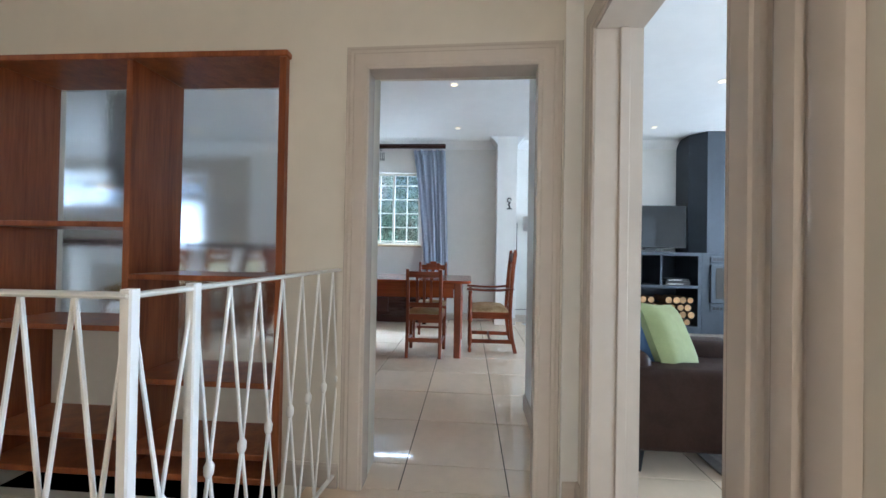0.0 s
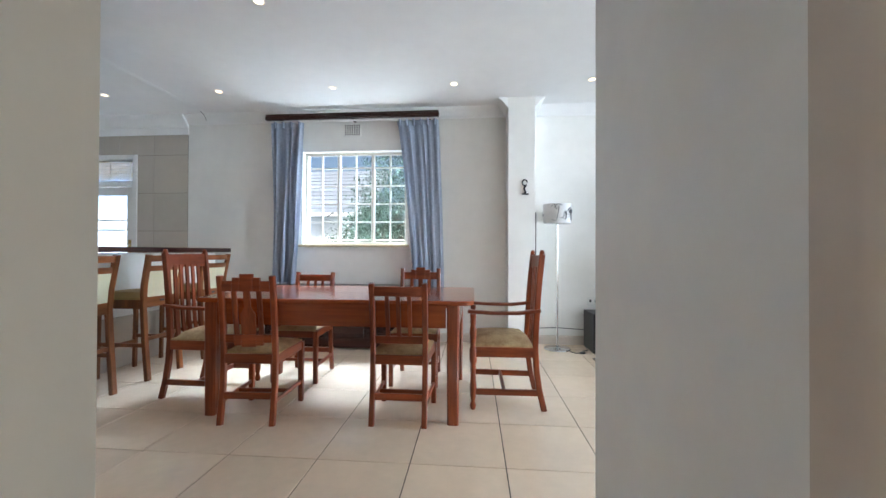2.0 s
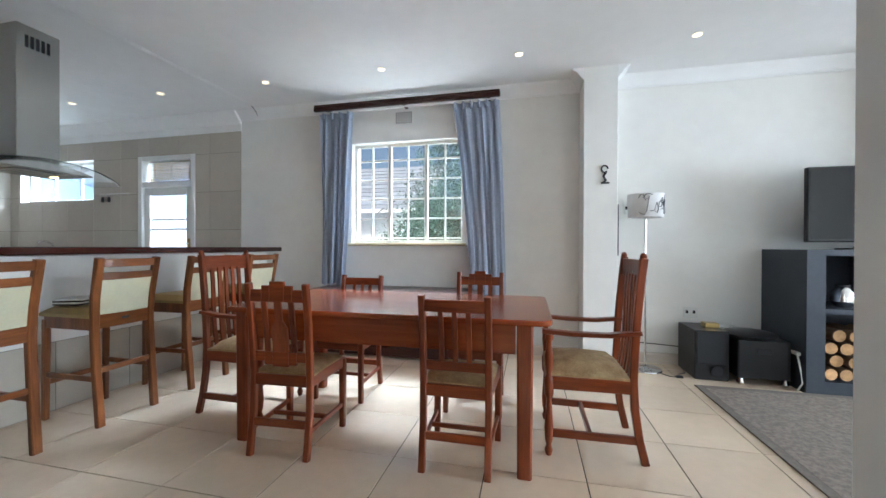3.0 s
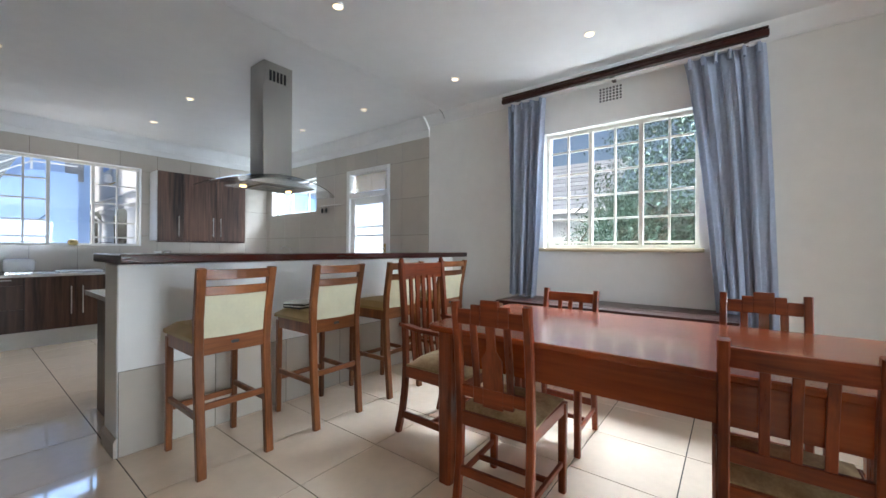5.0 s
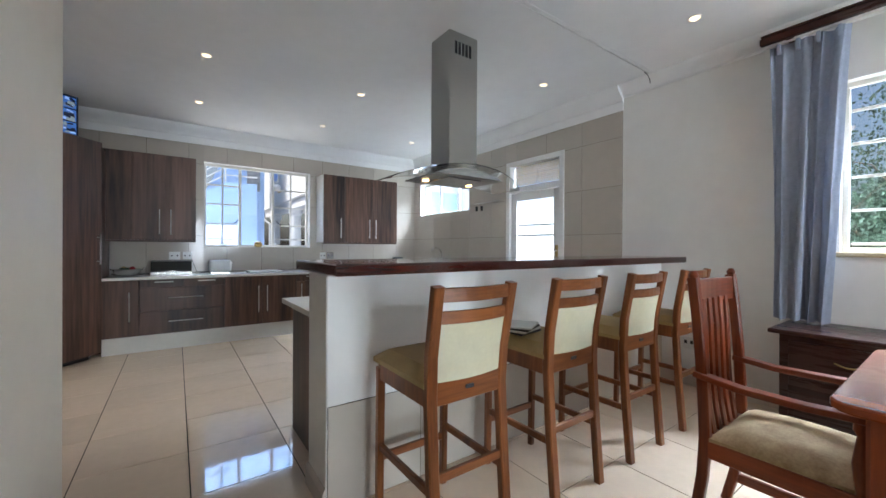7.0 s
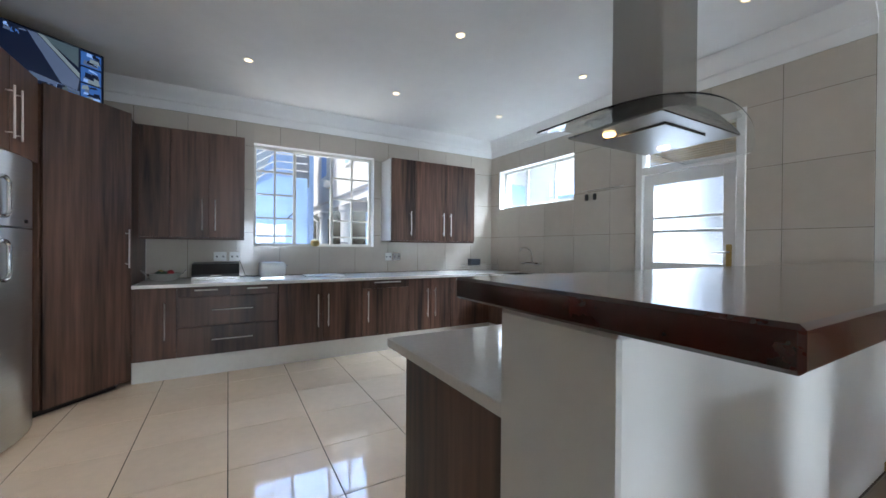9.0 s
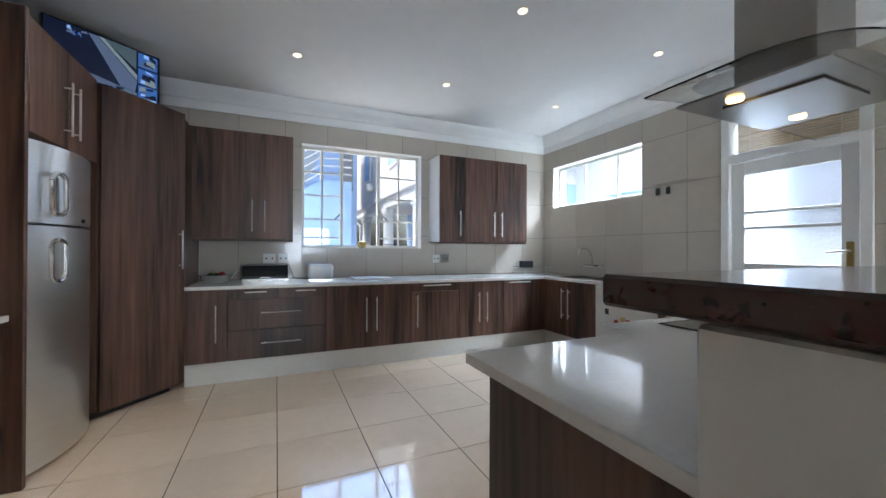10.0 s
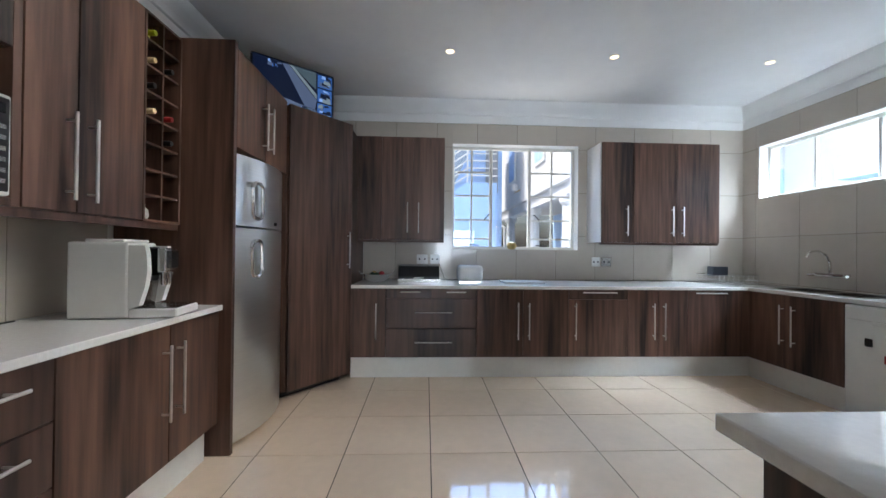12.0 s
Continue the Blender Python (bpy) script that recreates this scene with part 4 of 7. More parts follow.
for xx in (-7.40, -7.16):
    part("inlet", sweep(bm_new(), [(xx, YN - 0.001, 1.05), (xx, 6.36, 1.05)], 0.03, 0.03, round_n=10), CHROME, tap, smooth=True)
    part("lever", sweep(bm_new(), [(xx, 6.36, 1.05), (xx + (0.06 if xx > -7.3 else -0.06), 6.32, 1.045)], 0.026, 0.026, round_n=8), CHROME, tap, smooth=True)
part("spout", sweep(bm_new(), [(-7.28, 6.36, 1.05), (-7.28, 6.36, 1.16), (-7.285, 6.33, 1.24), (-7.30, 6.26, 1.28), (-7.31, 6.19, 1.27), (-7.315, 6.16, 1.22)], 0.022, 0.022, round_n=10), CHROME, tap, smooth=True)

# wall cabinets on the west wall
def wall_cabinet(a, b, splits, handles, label, side=None):
    t = thing("wall_cabinet", (-8.15, (a + b) / 2, 1.37), label, "cabinet", "wall cabinets")
    part("body", box(XW + 0.004, -7.985, a + 0.001, b - 0.001, 1.36, 2.48), KWOOD, t)
    part("light_rail", box(-8.03, -7.99, a, b, 1.335, 1.359), KWOODH, t)
    e = [a] + splits + [b]
    for (u0, u1), hy in zip(zip(e, e[1:]), handles):
        d = front(t, "door", "y", -7.985, u0, u1, 1.36, 2.485, 1)
        if hy:
            bar_handle(d, (-7.966, hy, 1.60), True, 0.33, (1, 0))
    if side:
        part("side_panel", box(XW + 0.004, -7.985, a - 0.012, a, 1.36, 2.48, 0.001), side, t, "white melamine side panel")
    return t


wall_cabinet(1.66, 2.70, [2.02, 2.36], [None, 2.30, 2.42], "dark woodgrain wall cabinet beside the window")
wall_cabinet(4.46, 5.82, [4.82, 5.32], [4.74, 5.26, 5.38], "dark woodgrain three-door wall cabinet with a white side", WHITE)

# tall corner unit, fridge bay and its top cupboard
tall = thing("tall_cabinet", (-7.7, 1.2, 0), "tall dark woodgrain corner cupboard with a slanted front", "cabinet")
part("body", prism(bm_new(), [(-7.03, 0.655), (-7.03, 1.345), (-7.535, 1.765), (XW + 0.004, 1.765), (XW + 0.004, 0.655)], 0.06, 2.44), KWOOD, tall)
part("toe_board", prism(bm_new(), [(-7.06, 0.7), (-7.06, 1.29), (-7.52, 1.68), (-8.3, 1.68), (-8.3, 0.7)], 0.0, 0.059), BLACK, tall)
a, b = Vector((-7.035, 1.355, 0)), Vector((-7.53, 1.772, 0))
n = Vector((b.y - a.y, a.x - b.x, 0)).normalized()
mm = Matrix.Translation((a + b) / 2) @ Matrix.Rotation(math.atan2(b.y - a.y, b.x - a.x), 4, "Z")
ln = (b - a).length
dr = part("door", bx(bm_new(), -ln / 2, ln / 2, -0.02, -0.001, 0.06, 2.45, 0.0015, mm), KWOOD, tall)
q = b - (b - a).normalized() * 0.05
out = (mm.to_3x3() @ Vector((0, -1, 0)))
bar_handle(dr, (q.x + out.x * 0.02, q.y + out.y * 0.02, 1.24), True, 0.34, (out.x, out.y))
ov = thing("bridge_cabinet", (-6.57, 0.98, 1.96), "dark woodgrain cupboard bridging over the fridge", "cabinet")
part("body", box(-7.025, -6.208, 0.655, 1.325, 1.87, 2.47), KWOOD, ov)
for u0, u1, s in ((-7.025, -6.615, 1), (-6.615, -6.208, -1)):
    d = front(ov, "door", "x", 1.325, u0, u1, 1.86, 2.47, 1)
    bar_handle(d, (-6.615 - s * 0.05, 1.344, 2.10), True, 0.33, (0, 1))
single("end_panel", box(-6.205, -6.170, 0.655, 1.345, 0.0, 2.50, 0.002), KWOOD, "tall dark woodgrain end panel beside the fridge", "panel")
fr = thing("fridge", (-6.58, 1.0, 0), "stainless steel two-door fridge freezer with a bowed front", "refrigerator")
part("body", box(-6.99, -6.225, 0.70, 1.27, 0.03, 1.825, 0.006), GUNMETAL, fr)
for z0_, z1_, nm in ((0.04, 1.372, "lower_door"), (1.386, 1.832, "upper_door")):
    bm = bm_new()
    N_ = 14
    xs = [-7.0 + 0.78 * i / N_ for i in range(N_ + 1)]
    outline = [(x, 1.316 + 0.088 * (1 - ((x + 6.61) / 0.39) ** 2)) for x in xs]
    prism(bm, [(-7.0, 1.275)] + outline + [(-6.22, 1.275)], z0_, z1_)
    part(nm, bm, FRIDGE, fr, "bowed brushed steel door", smooth=True)
for zc, h_ in ((1.555, 0.118), (1.178, 0.118)):
    hp = [(-6.375 + 0.054 * math.cos(t_), 1.400 - 0.18 * 0.054 * math.cos(t_), zc + (h_ - 0.046) * (1 if math.sin(t_) > 0 else -1) + 0.046 * math.sin(t_)) for t_ in [k * math.pi / 8 + 0.001 for k in range(17)]]
    part("handle", sweep(bm_new(), hp, 0.026, 0.026, up=(0, 1, 0), round_n=8), CHROME, fr, "chrome loop handle", smooth=True)
part("lock", lathe(bm_new(), [(0.012, 0), (0.012, 0.012)], (-6.58, 1.0, 0), 12), BLACK, fr).matrix_basis = pose(-0.06, 0.405, 1.42, -90, 0, 0)

# south run: base units, worktop, wall units, wine rack, microwave
YS = 1.255
for a, b, kind_ in ((-6.168, -5.175, "double"), (-5.175, -4.58, "drawers"), (-4.58, -3.70, "double")):
    t = thing("base_cabinet", ((a + b) / 2, 0.95, BASE_Z0), "dark woodgrain base cabinet with two doors" if kind_ == "double" else "dark woodgrain base cabinet with three drawers", "cabinet", "south run of base cabinets")
    part("body", box(a + 0.001, b - 0.001, 0.655, YS, BASE_Z0, BASE_Z1), KWOOD, t)
    if kind_ == "double":
        m_ = -5.74 if a < -6 else (a + b) / 2
        for u0, u1, s in ((a, m_, 1), (m_, b, -1)):
            d = front(t, "door", "x", YS, u0, u1, BASE_Z0, BASE_Z1, 1)
            bar_handle(d, (m_ - s * 0.05, YS + 0.019, 0.60), True, 0.36, (0, 1))
    else:
        for w0, w1 in ((0.66, BASE_Z1), (0.44, 0.66), (BASE_Z0, 0.44)):
            d = front(t, "drawer", "x", YS, a, b, w0, w1, 1, KWOODH)
            bar_handle(d, ((a + b) / 2, YS + 0.019, w1 - 0.07), False, 0.36, (0, 1))
single("plinth", box(-6.13, -3.70, 0.9, YS - 0.035, 0, BASE_Z0 - 0.001, 0.002), PLINTH, "white painted cabinet plinth", "plinth", "kitchen plinths")
single("worktop", box(-6.168, -3.68, 0.655, YS + 0.04, BASE_Z1 + 0.001, TOP_Z, 0.003), STONE, "white quartz worktop under the wall units", "worktop")
t = thing("wall_cabinet", (-5.6, 0.8, 1.39), "dark woodgrain two-door wall cabinet over the coffee machine", "cabinet", "wall cabinets")
part("body", box(-5.868, -5.29, 0.655, 1.02, 1.38, 2.48), KWOOD, t)
part("light_rail", box(-6.165, -4.6, 0.99, 1.028, 1.345, 1.378), KWOODH, t)
for u0, u1, s in ((-5.872, -5.505, 1), (-5.505, -5.288, -1)):
    d = front(t, "door", "x", 1.021, u0, u1, 1.38, 2.485, 1)
    bar_handle(d, (-5.505 - s * 0.05, 1.040, 1.61), True, 0.36, (0, 1))
t = thing("wall_cabinet", (-4.9, 0.8, 1.39), "dark woodgrain wall cabinet with an open microwave niche", "cabinet", "wall cabinets")
for q in ((-5.286, -5.255, 0.655, 1.038, 1.38, 2.48), (-4.58, -4.55, 0.655, 1.038, 1.38, 2.48), (-5.255, -4.58, 0.655, 1.02, 1.94, 2.48), (-5.255, -4.58, 0.655, 1.038, 1.38, 1.41)):
    part("panel", box(*q, 0.001), KWOOD, t)
d = front(t, "door", "x", 1.021, -5.255, -4.58, 1.94, 2.485, 1)
mw = thing("microwave", (-4.92, 0.85, 1.412), "white microwave oven in a wall niche", "microwave")
part("body", box(-5.235, -4.66, 0.67, 1.06, 1.411, 1.76, 0.010, 2), PORCELAIN, mw)
cp = part("control_panel", box(-5.222, -5.09, 1.06, 1.068, 1.425, 1.745, 0.004), BLACK, mw, "black control panel")
part("display", box(-5.205, -5.105, 1.068, 1.070, 1.69, 1.725), SCREENOFF, cp)
for r in range(6):
    for c in range(3):
        part("button", box(-5.208 + 0.036 * c, -5.182 + 0.036 * c, 1.068, 1.0705, 1.452 + 0.037 * r, 1.468 + 0.037 * r, 0.001), STEEL, cp)
part("door", box(-5.085, -4.67, 1.06, 1.075, 1.42, 1.75, 0.006), PORCELAIN, mw)
part("door_glass", box(-5.04, -4.72, 1.075, 1.077, 1.47, 1.71), SCREENOFF, mw)
rack = thing("wine_rack", (-6.02, 0.8, 1.38), "dark woodgrain wine rack with bottles in some cells", "wine rack")
for q in ((-6.168, -6.154, 0.655, 1.038, 1.38, 2.485), (-5.889, -5.875, 0.655, 1.038, 1.38, 2.485), (-6.154, -5.889, 0.655, 0.667, 1.38, 2.485), (-6.154, -5.889, 0.667, 1.038, 1.38, 1.392), (-6.154, -5.889, 0.667, 1.038, 2.473, 2.485), (-6.028, -6.015, 0.667, 1.03, 1.392, 2.473)):
    part("panel", box(*q), KWOOD, rack)
for k in range(1, 8):
    part("shelf", box(-6.154, -5.889, 0.667, 1.03, 1.38 + 0.137 * k, 1.392 + 0.137 * k), KWOOD, rack)


def bottle(at, glass, cap, label):
    t = thing("wine_bottle", at, label, "bottle", "bottles in the wine rack")
    body = [(0.028, 0), (0.037, 0.01), (0.037, 0.19), (0.015, 0.235), (0.014, 0.25)]
    if glass is LIME:
        body = [(0.034, 0), (0.047, 0.012), (0.048, 0.22), (0.044, 0.245), (0.016, 0.25)]
    part("glass", lathe(bm_new(), body, at, 14), glass, t, smooth=True)
    part("capsule", lathe(bm_new(), [(0.0155, 0.25), (0.0158, 0.30), (0.014, 0.305)], at, 14), cap, t, smooth=True)
    t.matrix_basis = pose(*at, -90, 0, 0)


for bxx, row, g_, c_, lb in ((-5.952, 7, LIME, LIME, "bottle wrapped in bright lime foil"), (-5.952, 6, DARKGLASS, CORK, "dark bottle with a straw-coloured capsule"), (-5.952, 4, DARKGLASS, CORK, "dark bottle with a straw-coloured capsule"),
                             (-6.091, 6, DARKGLASS, BLACK, "dark bottle with a black capsule"), (-6.091, 4, DARKGLASS, RED, "dark bottle with a red capsule"), (-6.091, 3, DARKGLASS, BLACK, "dark bottle with a black capsule"), (-5.952, 5, DARKGLASS, BLACK, "dark bottle with a black capsule")):
    bottle((bxx, 0.73, 1.392 + 0.137 * row + (0.049 if g_ is LIME else 0.038)), g_, c_, lb)
single("salt_pot", lathe(bm_new(), [(0.02, 0), (0.028, 0.02), (0.024, 0.05), (0.01, 0.065), (0.012, 0.08)], (-5.925, 1.0, 1.392), 14), PORCELAIN, "small white pot in the wine rack", "pot", smooth=True)

# coffee machine
cm = thing("coffee_machine", (-5.55, 0.95, TOP_Z), "white and chrome bean-to-cup coffee machine", "coffee machine")
part("body", box(-5.62, -5.33, 0.74, 1.02, TOP_Z + 0.003, TOP_Z + 0.36, 0.012, 2), PORCELAIN, cm)
part("bean_lid", box(-5.59, -5.40, 0.76, 1.0, TOP_Z + 0.36, TOP_Z + 0.375, 0.005), WHITE, cm)


def machine_slab(prof, y_a, y_b):
    """A side profile in x and height, drawn out between two depths."""
    bm = bm_new()
    lo = [bm.verts.new((x, y_a, TOP_Z + z)) for x, z in prof]
    hi = [bm.verts.new((x, y_b, TOP_Z + z)) for x, z in prof]
    bm.faces.new(lo)
    bm.faces.new(hi[::-1])
    for i in range(len(prof)):
        bm.faces.new((lo[i], lo[(i + 1) % len(prof)], hi[(i + 1) % len(prof)], hi[i]))
    return bm


CHEEK = [(-5.62, 0.345), (-5.70, 0.345), (-5.71, 0.30), (-5.715, 0.22), (-5.705, 0.15), (-5.675, 0.06), (-5.62, 0.045)]
for y_a, y_b in ((0.742, 0.785), (0.975, 1.018)):
    part("cheek", machine_slab(CHEEK, y_a, y_b), PORCELAIN, cm)
part("recess", machine_slab([(-5.62, 0.34), (-5.66, 0.34), (-5.66, 0.20), (-5.635, 0.05), (-5.62, 0.045)], 0.786, 0.974), BLACK, cm, "black recess over the drip tray")
part("splash_plate", machine_slab([(-5.661, 0.17), (-5.664, 0.17), (-5.645, 0.05), (-5.642, 0.05)], 0.80, 0.96), STEEL, cm, "brushed steel splash plate")
scr = part("display_frame", box(-5.775, -5.73, 0.80, 0.955, TOP_Z + 0.215, TOP_Z + 0.335, 0.006, 2), CHROME, cm, "chrome display frame")
part("display", box(-5.778, -5.774, 0.815, 0.94, TOP_Z + 0.235, TOP_Z + 0.32, 0.002), SCREENOFF, scr, "dark display")
part("neck", box(-5.73, -5.66, 0.83, 0.93, TOP_Z + 0.20, TOP_Z + 0.335, 0.004), BLACK, cm)
for y_a in (0.845, 0.895):
    part("spout", lathe(bm_new(), [(0.014, TOP_Z + 0.15), (0.017, TOP_Z + 0.165), (0.017, TOP_Z + 0.215)], (-5.745, y_a + 0.01, 0), 12), CHROME, cm, "chrome coffee spout", smooth=True)
tray = part("drip_tray", box(-5.86, -5.62, 0.745, 1.015, TOP_Z + 0.003, TOP_Z + 0.045, 0.006), PORCELAIN, cm)
part("tray_grid", box(-5.85, -5.64, 0.765, 0.995, TOP_Z + 0.045, TOP_Z + 0.049, 0.001), STEEL, tray, "steel drip grid")
cm.matrix_basis = pose(-5.735, 1.045, TOP_Z, 0, 0, -82) @ Matrix.Diagonal((0.85, 0.85, 1, 1))
single("power_cable", sweep(bm_new(), [(-5.6, 0.70, TOP_Z + 0.006), (-4.9, 0.72, TOP_Z + 0.006), (-4.7, 0.69, TOP_Z + 0.006)], 0.008, 0.008, round_n=6), BLACK, "black power cable on the worktop", "cable")
single("tray", box(-4.95, -4.72, 1.05, 1.22, TOP_Z, TOP_Z + 0.012, 0.003), PORCELAIN, "white tray on the worktop", "tray")

# screen in the corner above the tall cupboard
tv = thing("wall_screen", (-7.3, 1.2, 2.47), "wall screen showing camera pictures of a street", "screen")
A, B = Vector((-7.125, 0.997, 0)), Vector((-7.58, 1.585, 0))
mid, l2 = (A + B) / 2, (B - A).length
ms = Matrix.Translation(mid) @ Matrix.Rotation(math.atan2(B.y - A.y, B.x - A.x), 4, "Z")
part("casing", bx(bm_new(), -l2 / 2, l2 / 2, -0.0, 0.05, 2.475, 2.935, 0.006, ms), BLACK, tv)


def screen_mat(nm, c, e):
    return mat(nm, c, 0.25, emit=e)


S_DARK, S_ROAD, S_GRASS, S_KERB, S_WALL, S_SKY = (screen_mat(n_, c_, e_) for n_, c_, e_ in (
    ("screen_dark", (0.004, 0.007, 0.020), 0.6), ("screen_road", (0.06, 0.08, 0.13), 0.6), ("screen_grass", (0.045, 0.065, 0.075), 0.6), ("screen_kerb", (0.13, 0.16, 0.17), 0.6), ("screen_wall", (0.16, 0.25, 0.45), 0.7), ("screen_sky", (0.025, 0.07, 0.20), 0.7)))


def screen_patch(name, poly, m_, lift):
    """A flat patch of picture; poly in fractions of the screen, from its left bottom corner as seen."""
    bm = bm_new()
    vs = [bm.verts.new(ms @ Vector((-l2 / 2 + 0.012 + u * (l2 - 0.024), -0.001 - lift, 2.487 + v * 0.436))) for u, v in poly]
    bm.faces.new(vs)
    part(name, bm, m_, tv)


screen_patch("picture", [(0, 0), (1, 0), (1, 1), (0, 1)], S_DARK, 0.0)
screen_patch("picture", [(0.34, 0.98), (0.42, 0.98), (0.78, 0.40), (0.76, 0.18), (0.62, 0.22)], S_ROAD, 0.001)
screen_patch("picture", [(0.46, 0.99), (0.77, 0.99), (0.77, 0.62)], S_GRASS, 0.0012)
screen_patch("picture", [(0.42, 0.99), (0.47, 0.99), (0.78, 0.52), (0.78, 0.42)], S_KERB, 0.0014)
rnd = random.Random(21)


def picture_bits(u0, u1, v0, v1, n, mats, big):
    """Small tilted patches of picture inside one window of the screen."""
    for k in range(n):
        w_, h_ = rnd.uniform(0.3, 1) * big, rnd.uniform(0.3, 1) * big
        u, v, sl = rnd.uniform(u0, max(u0, u1 - w_)), rnd.uniform(v0, max(v0, v1 - h_)), rnd.uniform(-0.03, 0.03)
        screen_patch("picture", [(u, v), (min(u1, u + w_), v + sl), (min(u1, u + w_ * 0.8), v + h_ + sl), (u + 0.1 * w_, v + h_)], mats[k % len(mats)], 0.0015 + 0.0001 * k)


picture_bits(0.16, 0.34, 0.82, 0.97, 9, (S_ROAD, S_SKY, S_DARK, S_WALL), 0.07)
for v0, v1 in ((0.70, 0.97), (0.38, 0.67), (0.05, 0.35)):
    screen_patch("picture", [(0.79, v0), (0.985, v0), (0.985, v1), (0.79, v1)], S_SKY, 0.001)
    picture_bits(0.79, 0.985, v0, v1, 10, (S_ROAD, S_DARK, S_WALL, S_DARK, S_KERB), 0.11)
screen_patch("picture", [(0.30, 0.03), (0.78, 0.03), (0.78, 0.17), (0.36, 0.28)], S_ROAD, 0.0012)
picture_bits(0.34, 0.78, 0.03, 0.20, 14, (S_WALL, S_GRASS, S_DARK, S_SKY, S_GRASS), 0.12)

# ---- island, bar top, hob, hood ----
isl = thing("island_cabinet", (-4.2, 4.4, 0.0), "dark woodgrain island cabinet behind the bar wall", "cabinet")
part("body", box(-4.53, -3.87, 3.19, 5.40, 0.10, 0.88), KWOOD, isl)
part("end_panel", box(-4.56, -3.87, 3.155, 3.19, 0.0, 0.88, 0.002), KWOOD, isl)
part("toe_board", box(-4.44, -3.95, 3.2, 5.38, 0.0, 0.10), BLACK, isl)
for k in range(4):
    d = front(isl, "door", "y", -4.53, 3.21 + 0.545 * k, 3.21 + 0.545 * (k + 1), 0.11, 0.875, -1)
    bar_handle(d, (-4.549, 3.21 + 0.545 * (k + (0.88 if k % 2 == 0 else 0.12)), 0.6), True, 0.34, (-1, 0))
single("island_worktop", prism(bm_new(), [(-4.60, 3.09), (-3.867, 3.09), (-3.867, 5.42), (-4.77, 5.42), (-4.77, 3.86), (-4.60, 3.86)], 0.881, 0.916, 0.003), STONE, "white quartz island worktop", "worktop")
hob = thing("hob", (-4.4, 4.45, 0.917), "black glass ceramic hob let into the island", "hob")
part("glass", box(-4.66, -4.16, 4.10, 4.80, 0.9165, 0.922, 0.002), CERAMIC, hob)
part("edge_trim", box(-4.668, -4.66, 4.09, 4.81, 0.9165, 0.924), STEEL, hob)
single("bar_counter", prism(bm_new(), [(-4.0, 3.035), (-3.345, 3.035), (-3.345, YN - 0.003), (-4.0, YN - 0.003)], 1.150, 1.203, 0.006), BARWOOD, "polished dark mahogany bar top", "counter")

hood = thing("cooker_hood", (-4.32, 4.39, 1.86), "stainless island cooker hood with a curved glass canopy", "cooker hood")
ch = part("chimney", box(-4.45, -4.19, 4.245, 4.535, 1.90, ZC - 0.002, 0.003), STEEL, hood)
part("sleeve", box(-4.444, -4.196, 4.251, 4.529, 1.95, 2.30, 0.002), STEEL, hood)
for k in range(5):
    part("vent_slot", box(-4.191, -4.188, 4.30 + 0.036 * k, 4.322 + 0.036 * k, 2.84, 2.94), BLACK, ch)
bm = bm_new()
AR = [(4.39 + 0.33 * u / 8, 1.846 + 0.062 * math.cos(0.5 * math.pi * u / 8)) for u in range(-8, 9)]
lo, hi = ([bm.verts.new((x_, y_, z_)) for y_, z_ in [(4.06, 1.836)] + AR + [(4.72, 1.836)]] for x_ in (-4.57, -4.08))
lo, hi = list(lo), list(hi)
bm.faces.new(lo)
bm.faces.new(hi[::-1])
for i in range(len(lo)):
    bm.faces.new((lo[i], lo[(i + 1) % len(lo)], hi[(i + 1) % len(lo)], hi[i]))
bmesh.ops.bevel(bm, geom=[e for e in bm.edges if abs(e.verts[0].co.x - e.verts[1].co.x) < 0.01], offset=0.004, segments=1, affect="EDGES")
body = part("canopy_body", bm, STEEL, hood, "arched brushed steel canopy", smooth=True)
part("filter", box(-4.48, -4.16, 4.22, 4.56, 1.828, 1.836, 0.002), STEEL, hood, "dark mesh grease filter")
for yy in (4.16, 4.62):
    for xx in (-4.40,):
        part("lamp", lathe(bm_new(), [(0.028, 1.826), (0.030, 1.836)], (xx, yy, 0), 16), HOODLAMP, hood, "lit halogen lamp")
bm = bm_new()
NG = 20
rows_ = []
for i in range(NG + 1):
    u = -1 + 2 * i / NG
    yy, zz = 4.39 + 0.62 * u, 1.916 - 0.115 * u * u
    half = 0.30 * math.sqrt(max(0.0, 1 - 0.75 * u * u)) + 0.02
    rows_.append((yy, zz, half))
lay = []
for dz in (0.0, 0.007):
    lay.append([[bm.verts.new((-4.32 + s * h, y_, z_ + dz)) for s in (-1, -0.5, 0, 0.5, 1)] for y_, z_, h in rows_])
for i in range(NG):
    for j in range(4):
        bm.faces.new((lay[0][i][j], lay[0][i][j + 1], lay[0][i + 1][j + 1], lay[0][i + 1][j]))
        bm.faces.new((lay[1][i][j], lay[1][i + 1][j], lay[1][i + 1][j + 1], lay[1][i][j + 1]))
    for j in (0, 4):
        bm.faces.new((lay[0][i][j], lay[0][i + 1][j], lay[1][i + 1][j], lay[1][i][j]))
for i in (0, NG):
    for j in range(4):
        bm.faces.new((lay[0][i][j], lay[1][i][j], lay[1][i][j + 1], lay[0][i][j + 1]))
part("glass_canopy", bm, HOODGLASS, hood, "curved clear glass canopy", smooth=True)

